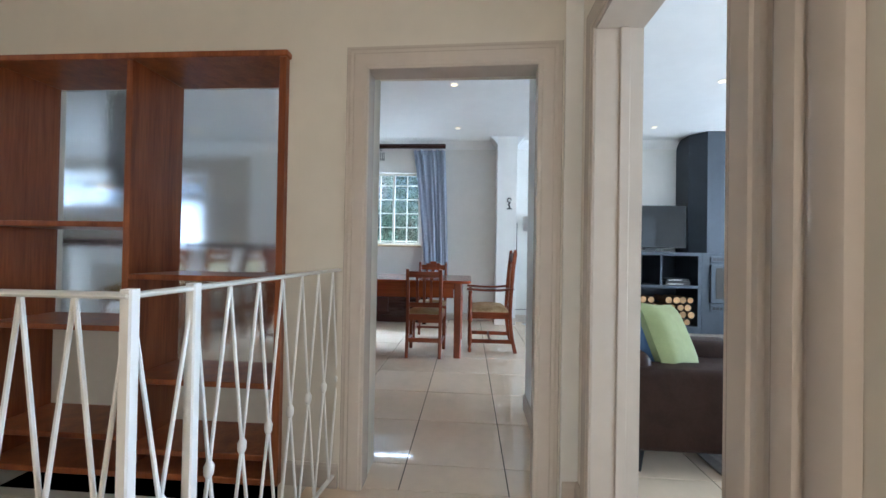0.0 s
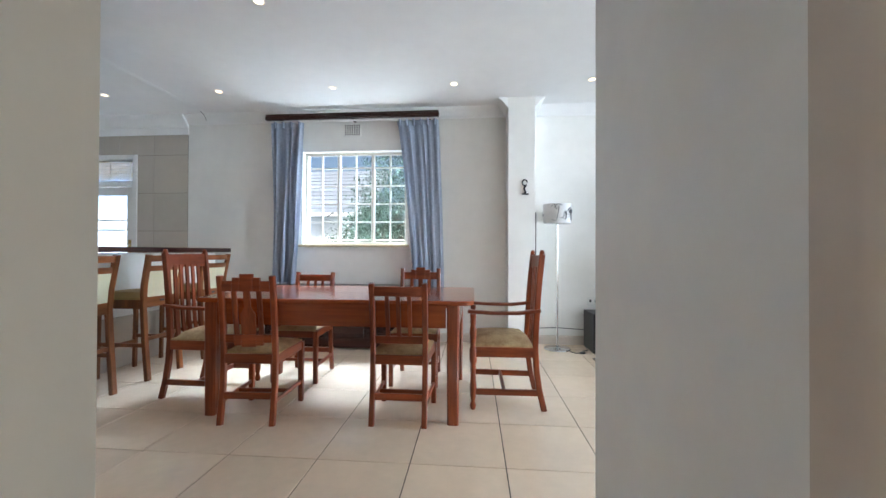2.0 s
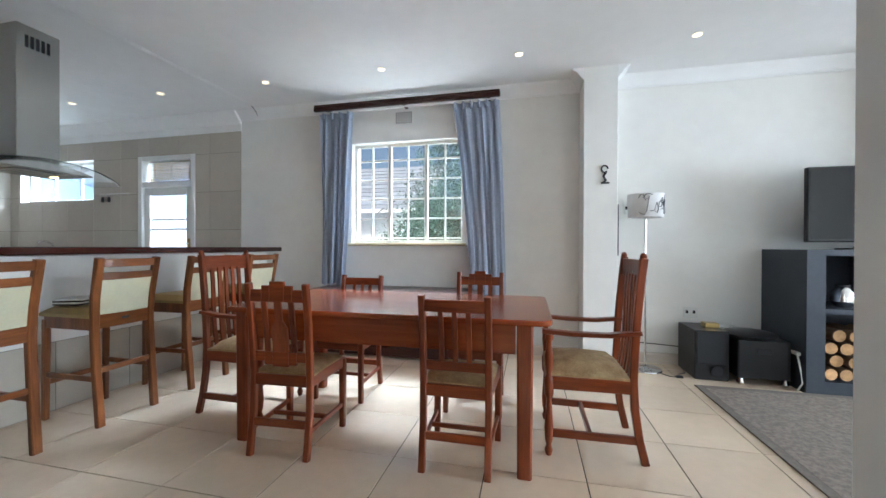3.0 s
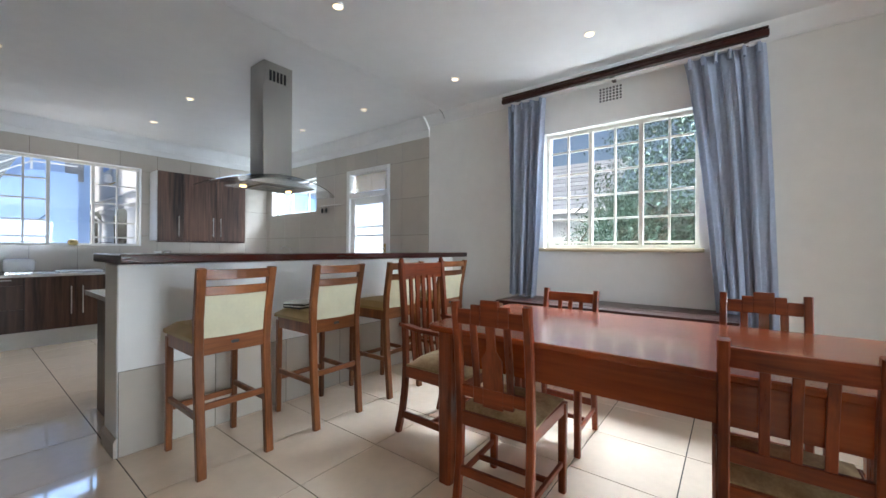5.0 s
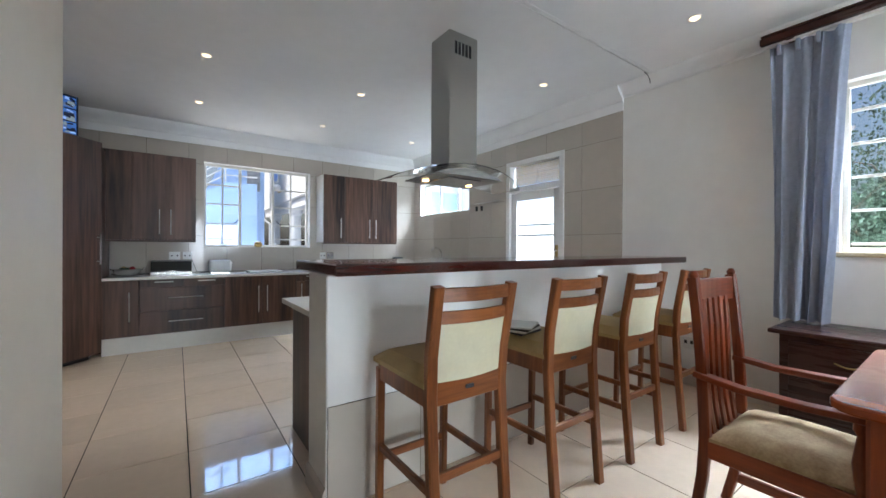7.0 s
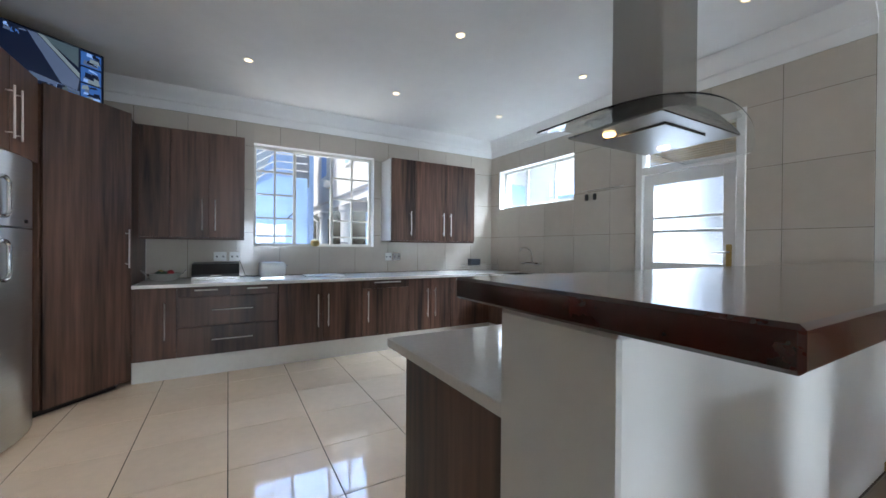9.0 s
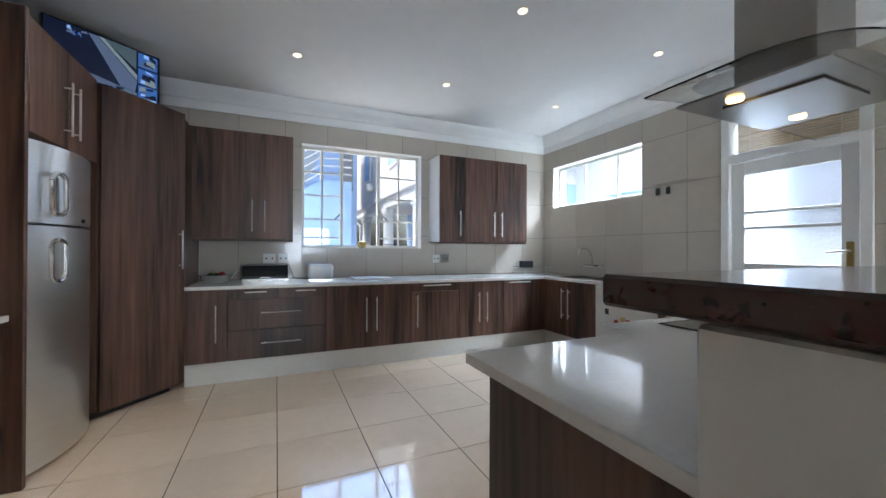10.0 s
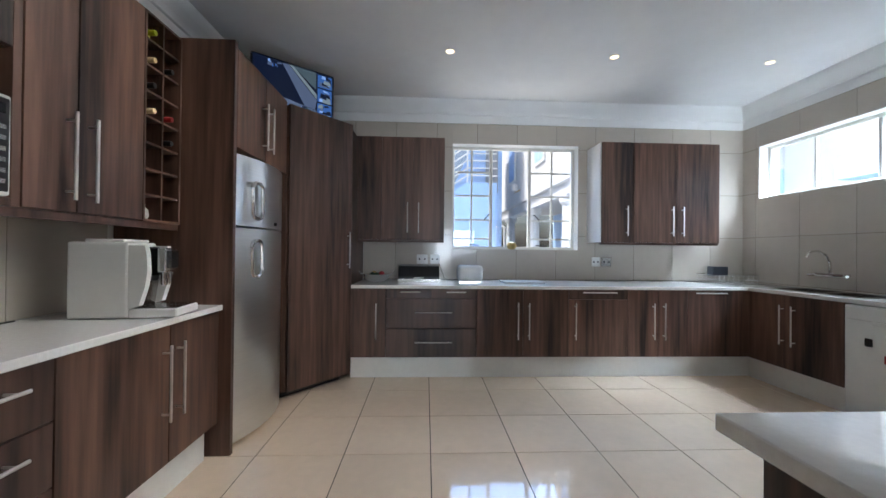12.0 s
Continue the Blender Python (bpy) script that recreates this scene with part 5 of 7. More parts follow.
# ---- things on the west worktop ----
bowl = thing("steel_bowl", (-8.0, 1.97, TOP_Z), "stainless bowl with fruit and kitchen odds", "bowl")
part("dish", lathe(bm_new(), [(0.07, 0.001), (0.115, 0.02), (0.15, 0.075), (0.155, 0.08), (0.142, 0.074), (0.09, 0.025), (0.03, 0.012)], (-8.0, 1.97, TOP_Z), 24), CHROME, bowl, smooth=True)
for yy in (1.82, 2.12):
    part("handle", sweep(bm_new(), [(-8.04, yy, TOP_Z + 0.07), (-8.03, yy + (0.04 if yy > 1.97 else -0.04), TOP_Z + 0.11), (-7.97, yy + (0.04 if yy > 1.97 else -0.04), TOP_Z + 0.11), (-7.96, yy, TOP_Z + 0.07)], 0.009, 0.009, round_n=6), CHROME, bowl)
for k in range(5):
    single("fruit", lathe(bm_new(), [(0.008, -0.03), (0.025, -0.02), (0.032, 0.0), (0.025, 0.02), (0.008, 0.03)], (-8.02 + 0.05 * math.cos(1.3 * k), 1.97 + 0.055 * math.sin(1.3 * k), TOP_Z + 0.07 + 0.012 * (k % 2)), 12), (LEAF2, RED, LEAF, BRASS, LEAF)[k], "small fruit in the steel bowl", "fruit", "fruit in the bowl", smooth=True)
bb = thing("bread_bin", (-8.05, 2.43, TOP_Z), "black metal bread bin with a sloped lid", "bread bin")
bm = bm_new()
prof = [(-8.22, 0.002), (-7.90, 0.002), (-7.90, 0.06), (-7.96, 0.17), (-8.22, 0.18)]
lo, hi = [bm.verts.new((x, 2.21, TOP_Z + z)) for x, z in prof], [bm.verts.new((x, 2.65, TOP_Z + z)) for x, z in prof]
bm.faces.new(lo)
bm.faces.new(hi[::-1])
for i in range(5):
    bm.faces.new((lo[i], lo[(i + 1) % 5], hi[(i + 1) % 5], hi[i]))
part("body", bm, BLACK, bb)
part("handle", box(-7.898, -7.88, 2.38, 2.48, TOP_Z + 0.045, TOP_Z + 0.053), CHROME, bb)
part("base_strip", box(-7.899, -7.894, 2.21, 2.65, TOP_Z + 0.002, TOP_Z + 0.035), STEEL, bb)
to = thing("toaster", (-8.02, 3.0, TOP_Z), "rounded white two-slot toaster", "toaster")
part("body", box(-8.10, -7.92, 2.85, 3.13, TOP_Z + 0.012, TOP_Z + 0.185, 0.04, 4), PORCELAIN, to, smooth=True)
part("base", box(-8.09, -7.93, 2.87, 3.11, TOP_Z, TOP_Z + 0.014), CHROME, to)
part("lever", box(-8.02, -7.99, 3.125, 3.155, TOP_Z + 0.13, TOP_Z + 0.145, 0.004), CHROME, to)
part("slot", box(-8.03, -7.99, 2.90, 3.08, TOP_Z + 0.183, TOP_Z + 0.187), BLACK, to)
single("cutting_board", box(-8.15, -7.80, 3.34, 3.78, TOP_Z, TOP_Z + 0.018, 0.004), PORCELAIN, "white plastic cutting board on the worktop", "cutting board")
single("toaster_cable", sweep(bm_new(), [(-8.1, 2.87, TOP_Z + 0.02), (-8.15, 2.80, TOP_Z + 0.006), (-8.25, 2.72, TOP_Z + 0.02), (XW + 0.02, 2.66, 1.10)], 0.007, 0.007, round_n=6), BLACK, "thin black cable of the toaster", "cable")
orn = single("gold_ornament", lathe(bm_new(), [(0.03, 0), (0.05, 0.012), (0.062, 0.045), (0.05, 0.08), (0.025, 0.095)], (XW - 0.07, 3.55, 1.27), 16), BRASS, "small golden ornament on the window sill", "ornament", smooth=True)
rk = thing("dish_rack", (-8.05, 5.95, TOP_Z), "stainless wire dish rack on the worktop", "dish rack")
for zz in (0.05, 0.10):
    part("wire", sweep(bm_new(), [(-8.2, 5.72, TOP_Z + zz), (-7.86, 5.72, TOP_Z + zz), (-7.86, 6.2, TOP_Z + zz), (-8.2, 6.2, TOP_Z + zz), (-8.2, 5.72, TOP_Z + zz)], 0.006, 0.006, round_n=5), CHROME, rk)
for k in range(9):
    yy = 5.74 + 0.055 * k
    part("wire", sweep(bm_new(), [(-8.2, yy, TOP_Z + 0.10), (-8.19, yy, TOP_Z + 0.012), (-7.87, yy, TOP_Z + 0.012), (-7.86, yy, TOP_Z + 0.10)], 0.005, 0.005, round_n=5), CHROME, rk)
part("cutlery_cup", box(-8.18, -8.08, 5.84, 6.02, TOP_Z + 0.08, TOP_Z + 0.19, 0.004), GUNMETAL, rk)


def socket(at, axis, w, label, face):
    t = thing("socket", at, label, "socket", "wall sockets")
    x, y, z = at
    if axis == "y":
        part("plate", box(x, x + 0.010, y - w / 2, y + w / 2, z - 0.055, z + 0.055, 0.003), face, t)
        for k in (-0.25, 0.25):
            part("hole", box(x + 0.010, x + 0.012, y + w * k - 0.008, y + w * k + 0.008, z - 0.010, z + 0.010), BLACK, t)
        part("switch", box(x + 0.010, x + 0.014, y - w * 0.45, y - w * 0.3, z + 0.02, z + 0.045), RED if w > 0.15 else face, t)
    else:
        part("plate", box(x - w / 2, x + w / 2, y - 0.010, y, z - 0.055, z + 0.055, 0.003), face, t)
        for k in (-0.25, 0.25):
            part("hole", box(x + w * k - 0.012, x + w * k + 0.012, y - 0.012, y - 0.010, z - 0.012, z + 0.02), BLACK, t)


socket((XW + 0.008, 2.46, 1.145), "y", 0.13, "white double wall socket with dark holes", PORCELAIN)
socket((XW + 0.008, 2.61, 1.145), "y", 0.11, "white wall switch plate", PORCELAIN)
socket((XW + 0.008, 4.56, 1.13), "y", 0.10, "white wall switch plate", PORCELAIN)
socket((XW + 0.008, 4.69, 1.13), "y", 0.12, "grey steel wall socket", STEEL)
socket((-3.32, YN, 0.40), "x", 0.10, "white wall socket below the bar", PORCELAIN)

hooks = thing("hook_rail", (-6.15, YN - 0.02, 1.98), "thin chrome hook rail with two hanging key fobs", "hook rail")
part("rail", sweep(bm_new(), [(-6.44, YN - 0.018, 1.985), (-5.86, YN - 0.018, 1.985)], 0.008, 0.008, round_n=6), CHROME, hooks)
for k in range(10):
    part("hook", sweep(bm_new(), [(-6.42 + 0.06 * k, YN - 0.010, 1.985), (-6.42 + 0.06 * k, YN - 0.03, 1.955), (-6.42 + 0.06 * k, YN - 0.045, 1.965)], 0.005, 0.005, round_n=5), CHROME, hooks)
for xx in (-6.36, -6.24):
    part("fob", box(xx - 0.025, xx + 0.025, YN - 0.045, YN - 0.025, 1.86, 1.94, 0.008), BLACK, hooks, "dark hanging key fob")

# ---- dining room ----
def arc(p0, p1, bow, n=7):
    """Points from p0 to p1 bowed out by the vector bow in the middle."""
    p0, p1, bow = Vector(p0), Vector(p1), Vector(bow)
    return [p0.lerp(p1, i / n) + bow * math.sin(math.pi * i / n) for i in range(n + 1)]


def cushion(x0, x1, y0, y1, z0, z1, crown=0.02):
    """A padded seat with rounded edges and a domed top."""
    bm = bm_new()
    n = 8
    top = [[None] * (n + 1) for _ in range(n + 1)]
    for i in range(n + 1):
        for j in range(n + 1):
            u, v = -1 + 2 * i / n, -1 + 2 * j / n
            e = (1 - abs(u) ** 6) * (1 - abs(v) ** 6)
            top[i][j] = bm.verts.new((x0 + (x1 - x0) * i / n, y0 + (y1 - y0) * j / n, z0 + (z1 - z0) * (0.35 + 0.65 * min(1, e * 1.6)) + crown * (1 - u * u) * (1 - v * v)))
    for i in range(n):
        for j in range(n):
            bm.faces.new((top[i][j], top[i + 1][j], top[i + 1][j + 1], top[i][j + 1]))
    rim = [top[i][0] for i in range(n + 1)] + [top[n][j] for j in range(1, n + 1)] + [top[i][n] for i in range(n - 1, -1, -1)] + [top[0][j] for j in range(n - 1, 0, -1)]
    low = [bm.verts.new((v.co.x, v.co.y, z0)) for v in rim]
    for i in range(len(rim)):
        bm.faces.new((rim[i], low[i], low[(i + 1) % len(rim)], rim[(i + 1) % len(rim)]))
    bm.faces.new(low)
    return bm


def dining_chair(style, label, seat_mat, top):
    """A chair facing +y at the origin. style: 'slat' with plain upright slats, 'crest' with a stepped crest and shaped splat."""
    t = thing("dining_chair", (0, 0, 0), label, "chair", "chairs round the table")
    for s in (-1, 1):
        part("back_leg", sweep(bm_new(), [(s * 0.178, -0.235, 0), (s * 0.178, -0.20, 0.25), (s * 0.178, -0.195, 0.46), (s * 0.178, -0.215, 0.75), (s * 0.178, -0.25, top)], 0.036, 0.036, up=(0, 1, 0)), REDWOOD, t)
        part("front_leg", sweep(bm_new(), [(s * 0.195, 0.195, 0), (s * 0.195, 0.195, 0.46)], 0.042, 0.042, up=(0, 1, 0), taper=[0.85, 1]), REDWOOD, t)
        part("side_rail", sweep(bm_new(), [(s * 0.18, -0.195, 0.435), (s * 0.195, 0.195, 0.435)], 0.026, 0.065), REDRAILY, t)
        part("side_stretcher", sweep(bm_new(), [(s * 0.18, -0.205, 0.15), (s * 0.195, 0.195, 0.15)], 0.018, 0.028), REDRAILY, t)
    part("front_rail", sweep(bm_new(), [(-0.18, 0.197, 0.435), (0.18, 0.197, 0.435)], 0.024, 0.065), REDRAILX, t)
    part("back_rail", sweep(bm_new(), [(-0.165, -0.197, 0.435), (0.165, -0.197, 0.435)], 0.024, 0.065), REDRAILX, t)
    part("cross_stretcher", sweep(bm_new(), [(-0.185, 0.0, 0.15), (0.185, 0.0, 0.15)], 0.018, 0.026), REDRAILX, t)
    part("back_stretcher", sweep(bm_new(), [(-0.165, -0.212, 0.19), (0.165, -0.212, 0.19)], 0.020, 0.045), REDRAILX, t)
    part("seat", cushion(-0.195, 0.195, -0.185, 0.215, 0.462, 0.49, 0.018), seat_mat, t, smooth=True)
    if style == "slat":
        part("crest", sweep(bm_new(), arc((-0.165, -0.243, top - 0.055), (0.165, -0.243, top - 0.055), (0, -0.012, 0)), 0.02, 0.065), REDRAILX, t)
        part("lower_back_rail", sweep(bm_new(), [(-0.165, -0.201, 0.57), (0.165, -0.201, 0.57)], 0.02, 0.05), REDRAILX, t)
        for k in (-0.075, 0.0, 0.075):
            part("slat", sweep(bm_new(), [(k, -0.20, 0.59), (k, -0.215, 0.72), (k, -0.248, top - 0.08)], 0.028, 0.012, up=(0, 1, 0)), REDWOOD, t)
    else:
        bm = bm_new()
        for x0, x1, z1_ in ((-0.165, -0.095, top - 0.035), (-0.095, -0.045, top - 0.012), (-0.045, 0.045, top + 0.012), (0.045, 0.095, top - 0.012), (0.095, 0.165, top - 0.035)):
            bx(bm, x0, x1, -0.255, -0.233, top - 0.105, z1_, 0.003)
        part("crest", bm, REDRAILX, t, "stepped crest rail")
        bm = bm_new()
        for x0, x1, z0_ in ((-0.165, -0.10, 0.545), (-0.10, -0.05, 0.525), (-0.05, 0.05, 0.515), (0.05, 0.10, 0.525), (0.10, 0.165, 0.545)):
            bx(bm, x0, x1, -0.212, -0.19, z0_, 0.60, 0.002)
        part("lower_back_rail", bm, REDRAILX, t)
        for k in (-0.085, 0.085):
            part("slat", sweep(bm_new(), [(k, -0.201, 0.60), (k, -0.215, 0.72), (k, -0.244, top - 0.10)], 0.034, 0.012, up=(0, 1, 0)), REDWOOD, t)
        bm = bm_new()
        ol = [(-0.05, 0.60), (0.05, 0.60), (0.05, 0.74), (0.022, 0.785), (0.022, top - 0.10), (-0.022, top - 0.10), (-0.022, 0.785), (-0.05, 0.74)]
        fz = lambda z: -0.201 - max(0, (z - 0.60)) * 0.13
        A_ = [bm.verts.new((x, fz(z) - 0.006, z)) for x, z in ol]
        B_ = [bm.verts.new((x, fz(z) + 0.006, z)) for x, z in ol]
        bm.faces.new(A_)
        bm.faces.new(B_[::-1])
        for i in range(8):
            bm.faces.new((A_[i], B_[i], B_[(i + 1) % 8], A_[(i + 1) % 8]))
        part("splat", bm, REDWOOD, t, "flared centre splat")
    return t


def armchair(label):
    """A high-backed carver facing +y, with turned front posts, bowed slats and flat arms."""
    t = thing("armchair", (0, 0, 0), label, "armchair", "chairs round the table")
    top = 1.15
    for s in (-1, 1):
        part("back_leg", sweep(bm_new(), [(s * 0.225, -0.29, 0), (s * 0.223, -0.255, 0.15), (s * 0.222, -0.234, 0.30), (s * 0.22, -0.226, 0.46), (s * 0.22, -0.232, 0.62), (s * 0.22, -0.243, 0.80), (s * 0.22, -0.258, 0.98), (s * 0.22, -0.277, top)], 0.034, 0.042, up=(0, 1, 0)), REDWOOD, t)
        prof = [(0.016, 0), (0.024, 0.03), (0.014, 0.06), (0.022, 0.09), (0.026, 0.16), (0.020, 0.24), (0.015, 0.33), (0.024, 0.345), (0.027, 0.36), (0.027, 0.44), (0.022, 0.455), (0.015, 0.47), (0.022, 0.52), (0.026, 0.57), (0.018, 0.63), (0.014, 0.66), (0.024, 0.68), (0.022, 0.705)]
        part("front_post", lathe(bm_new(), prof, (s * 0.235, 0.23, 0), 16), REDWOOD, t, "turned front post", smooth=True)
        part("side_rail", sweep(bm_new(), [(s * 0.222, -0.225, 0.425), (s * 0.235, 0.23, 0.425)], 0.028, 0.075), REDRAILY, t)
        part("arm", sweep(bm_new(), [(s * 0.225, -0.262, 0.735), (s * 0.235, -0.1, 0.715), (s * 0.245, 0.1, 0.715), (s * 0.245, 0.27, 0.725)], 0.055, 0.024), REDRAILY, t)
        part("side_stretcher", sweep(bm_new(), [(s * 0.225, -0.255, 0.13), (s * 0.235, 0.23, 0.13)], 0.022, 0.045), REDRAILY, t)
    part("front_rail", sweep(bm_new(), [(-0.22, 0.235, 0.425), (0.22, 0.235, 0.425)], 0.026, 0.075), REDRAILX, t)
    part("back_rail", sweep(bm_new(), [(-0.21, -0.225, 0.425), (0.21, -0.225, 0.425)], 0.026, 0.075), REDRAILX, t)
    part("cross_stretcher", sweep(bm_new(), [(-0.225, 0.0, 0.13), (0.225, 0.0, 0.13)], 0.022, 0.04), REDRAILX, t)
    part("seat", cushion(-0.235, 0.235, -0.21, 0.25, 0.455, 0.51, 0.035), SEATCLOTH, t, "leaf-patterned padded seat", smooth=True)
    part("crest", sweep(bm_new(), arc((-0.205, -0.272, 1.085), (0.205, -0.272, 1.085), (0, -0.015, 0)), 0.022, 0.11), REDRAILX, t)
    for k in (-0.13, -0.065, 0.0, 0.065, 0.13):
        part("slat", sweep(bm_new(), [(k, -0.225, 0.46), (k, -0.242, 0.57), (k, -0.252, 0.68), (k, -0.257, 0.80), (k, -0.262, 0.93), (k, -0.272, 1.05)], 0.034, 0.012, up=(0, 1, 0)), REDWOOD, t)
    for s in (-1, 1):
        part("finial", lathe(bm_new(), [(0.016, 0), (0.02, 0.012), (0.010, 0.03)], (s * 0.22, -0.275, top), 10), REDWOOD, t, smooth=True)
    return t


slat = dining_chair("slat", "red-brown wooden dining chair with plain upright slats", SEATCLOTH, 0.955)
crest = dining_chair("crest", "red-brown wooden dining chair with a stepped crest rail", SEATCLOTH, 1.0)
slat.matrix_basis = pose(-0.548, 4.25, 0, 0, 0, 0)
crest.matrix_basis = pose(-1.575, 4.185, 0, 0, 0, 3)
copy_thing(slat, pose(-1.63, 4.96, 0, 0, 0, 180))
copy_thing(crest, pose(-0.565, 4.96, 0, 0, 0, 180))
arm = armchair("red-brown high-backed wooden armchair with a patterned padded seat")
arm.matrix_basis = pose(0.18, 4.585, 0, 0, 0, 90)
copy_thing(arm, pose(-2.215, 4.56, 0, 0, 0, -90))

TX0, TX1, TY0, TY1, TZ = -2.03, -0.045, 4.04, 5.06, 0.835
table = thing("dining_table", ((TX0 + TX1) / 2, (TY0 + TY1) / 2, 0), "long red-brown hardwood dining table with square legs", "table")
r = 0.07
ol = []
for cx, cy, a0 in ((TX1 - r, TY1 - r, 0), (TX0 + r, TY1 - r, 90), (TX0 + r, TY0 + r, 180), (TX1 - r, TY0 + r, 270)):
    ol += [(cx + r * math.cos(radians(a0 + 15 * k)), cy + r * math.sin(radians(a0 + 15 * k))) for k in range(7)]
part("tabletop", prism(bm_new(), ol, TZ - 0.030, TZ, 0.006), REDWOODX, table, "polished red-brown top")
for x in (TX0 + 0.075, TX1 - 0.185):
    for y in (TY0 + 0.02, TY1 - 0.10):
        part("leg", sweep(bm_new(), [(x + 0.045, y + 0.04, 0), (x + 0.045, y + 0.04, TZ - 0.031)], 0.085, 0.08, up=(0, 1, 0), taper=[0.9, 1.0]), REDWOOD, table)
for y in (TY0 + 0.045, TY1 - 0.07):
    part("apron", box(TX0 + 0.165, TX1 - 0.19, y, y + 0.025, TZ - 0.19, TZ - 0.031, 0.002), REDWOODX, table)
for x in (TX0 + 0.10, TX1 - 0.125):
    part("apron", box(x, x + 0.025, TY0 + 0.105, TY1 - 0.105, TZ - 0.19, TZ - 0.031, 0.002), REDWOODX, table)

sbd = thing("sideboard", (-1.65, 6.12, 0), "long low dark wooden sideboard with drawers under the window", "sideboard")
part("top", box(-2.60, -0.66, 5.82, YN - 0.005, 0.705, 0.735, 0.006), DARKWOOD, sbd)
part("body", box(-2.55, -0.71, 5.88, YN - 0.02, 0.12, 0.704, 0.003), DARKWOOD, sbd)
for k in range(3):
    dq = part("drawer", box(-2.50 + 0.60 * k, -1.93 + 0.60 * k, 5.866, 5.88, 0.44, 0.66, 0.003), DARKWOOD, sbd)
    part("handle", sweep(bm_new(), arc((-2.28 + 0.60 * k, 5.866, 0.56), (-2.15 + 0.60 * k, 5.866, 0.56), (0, -0.025, -0.012)), 0.010, 0.010, round_n=6), BRASS, dq)
    part("door", box(-2.50 + 0.60 * k, -1.93 + 0.60 * k, 5.866, 5.88, 0.15, 0.42, 0.003), DARKWOOD, sbd)
for x in (-2.53, -0.79):
    for y in (5.90, 6.32):
        part("foot", box(x, x + 0.06, y, y + 0.06, 0, 0.12, 0.004), DARKWOOD, sbd)
part("plinth", box(-2.55, -0.71, 5.89, 5.91, 0.03, 0.12), DARKWOOD, sbd)


def stool(label):
    """A bar stool facing -x at the origin, on four square legs with foot rails."""
    t = thing("bar_stool", (0, 0, 0), label, "bar stool", "stools along the bar")
    for s in (-1, 1):
        part("front_leg", sweep(bm_new(), [(-0.235, s * 0.19, 0), (-0.225, s * 0.19, 0.70)], 0.038, 0.038, up=(0, 1, 0), taper=[0.9, 1]), STOOLWOOD, t)
        part("back_leg", sweep(bm_new(), [(0.255, s * 0.185, 0), (0.225, s * 0.187, 0.35), (0.205, s * 0.187, 0.68), (0.215, s * 0.19, 0.85), (0.265, s * 0.195, 1.13)], 0.038, 0.048, up=(0, 1, 0)), STOOLWOOD, t)
        part("side_rail", sweep(bm_new(), [(-0.225, s * 0.19, 0.685), (0.205, s * 0.187, 0.685)], 0.026, 0.085), STOOLWOOD, t)
        part("side_stretcher", sweep(bm_new(), [(-0.228, s * 0.19, 0.315), (0.225, s * 0.187, 0.315)], 0.022, 0.034), STOOLWOOD, t)
    part("front_rail", sweep(bm_new(), [(-0.222, -0.18, 0.685), (-0.222, 0.18, 0.685)], 0.026, 0.085), STOOLRAIL, t)
    part("back_rail", sweep(bm_new(), [(0.207, -0.17, 0.70), (0.207, 0.17, 0.70)], 0.024, 0.10), STOOLRAIL, t)
    part("badge", box(0.2195, 0.2225, -0.022, 0.022, 0.695, 0.712, 0.004), GUNMETAL, t, "small dark badge")
    part("foot_rail", sweep(bm_new(), [(-0.230, -0.18, 0.26), (-0.230, 0.18, 0.26)], 0.022, 0.036), STOOLRAIL, t)
    part("back_stretcher", sweep(bm_new(), [(0.222, -0.18, 0.37), (0.222, 0.18, 0.37)], 0.022, 0.036), STOOLRAIL, t)
    part("seat", cushion(-0.255, 0.20, -0.215, 0.215, 0.725, 0.785, 0.012), STOOLSEAT, t, "tan padded seat", smooth=True)
    part("top_rail", sweep(bm_new(), arc((0.258, -0.175, 1.095), (0.258, 0.175, 1.095), (0.03, 0, 0)), 0.022, 0.055), STOOLRAIL, t)
    part("middle_rail", sweep(bm_new(), arc((0.243, -0.175, 1.005), (0.243, 0.175, 1.005), (0.026, 0, 0)), 0.020, 0.05), STOOLRAIL, t)
    bm = bm_new()
    NB = 8
    g = []
    for layer in (0, 1):
        rows2 = []
        for i in range(NB + 1):
            v = -0.17 + 0.34 * i / NB
            bow = 0.022 * math.cos(math.pi * (i / NB - 0.5))
            rows2.append([bm.verts.new((x + bow + (0.012 if layer else -0.018), v, z)) for x, z in ((0.205, 0.745), (0.213, 0.85), (0.237, 0.985))])
        g.append(rows2)
    for i in range(NB):
        for j in range(2):
            for L_ in g:
                bm.faces.new((L_[i][j], L_[i + 1][j], L_[i + 1][j + 1], L_[i][j + 1]))
        for j in (0, 2):
            bm.faces.new((g[0][i][j], g[0][i + 1][j], g[1][i + 1][j], g[1][i][j]))
    for i in (0, NB):
        for j in range(2):
            bm.faces.new((g[0][i][j], g[0][i][j + 1], g[1][i][j + 1], g[1][i][j]))
    part("back_pad", bm, STOOLCLOTH, t, "cream padded back panel", smooth=True)
    return t


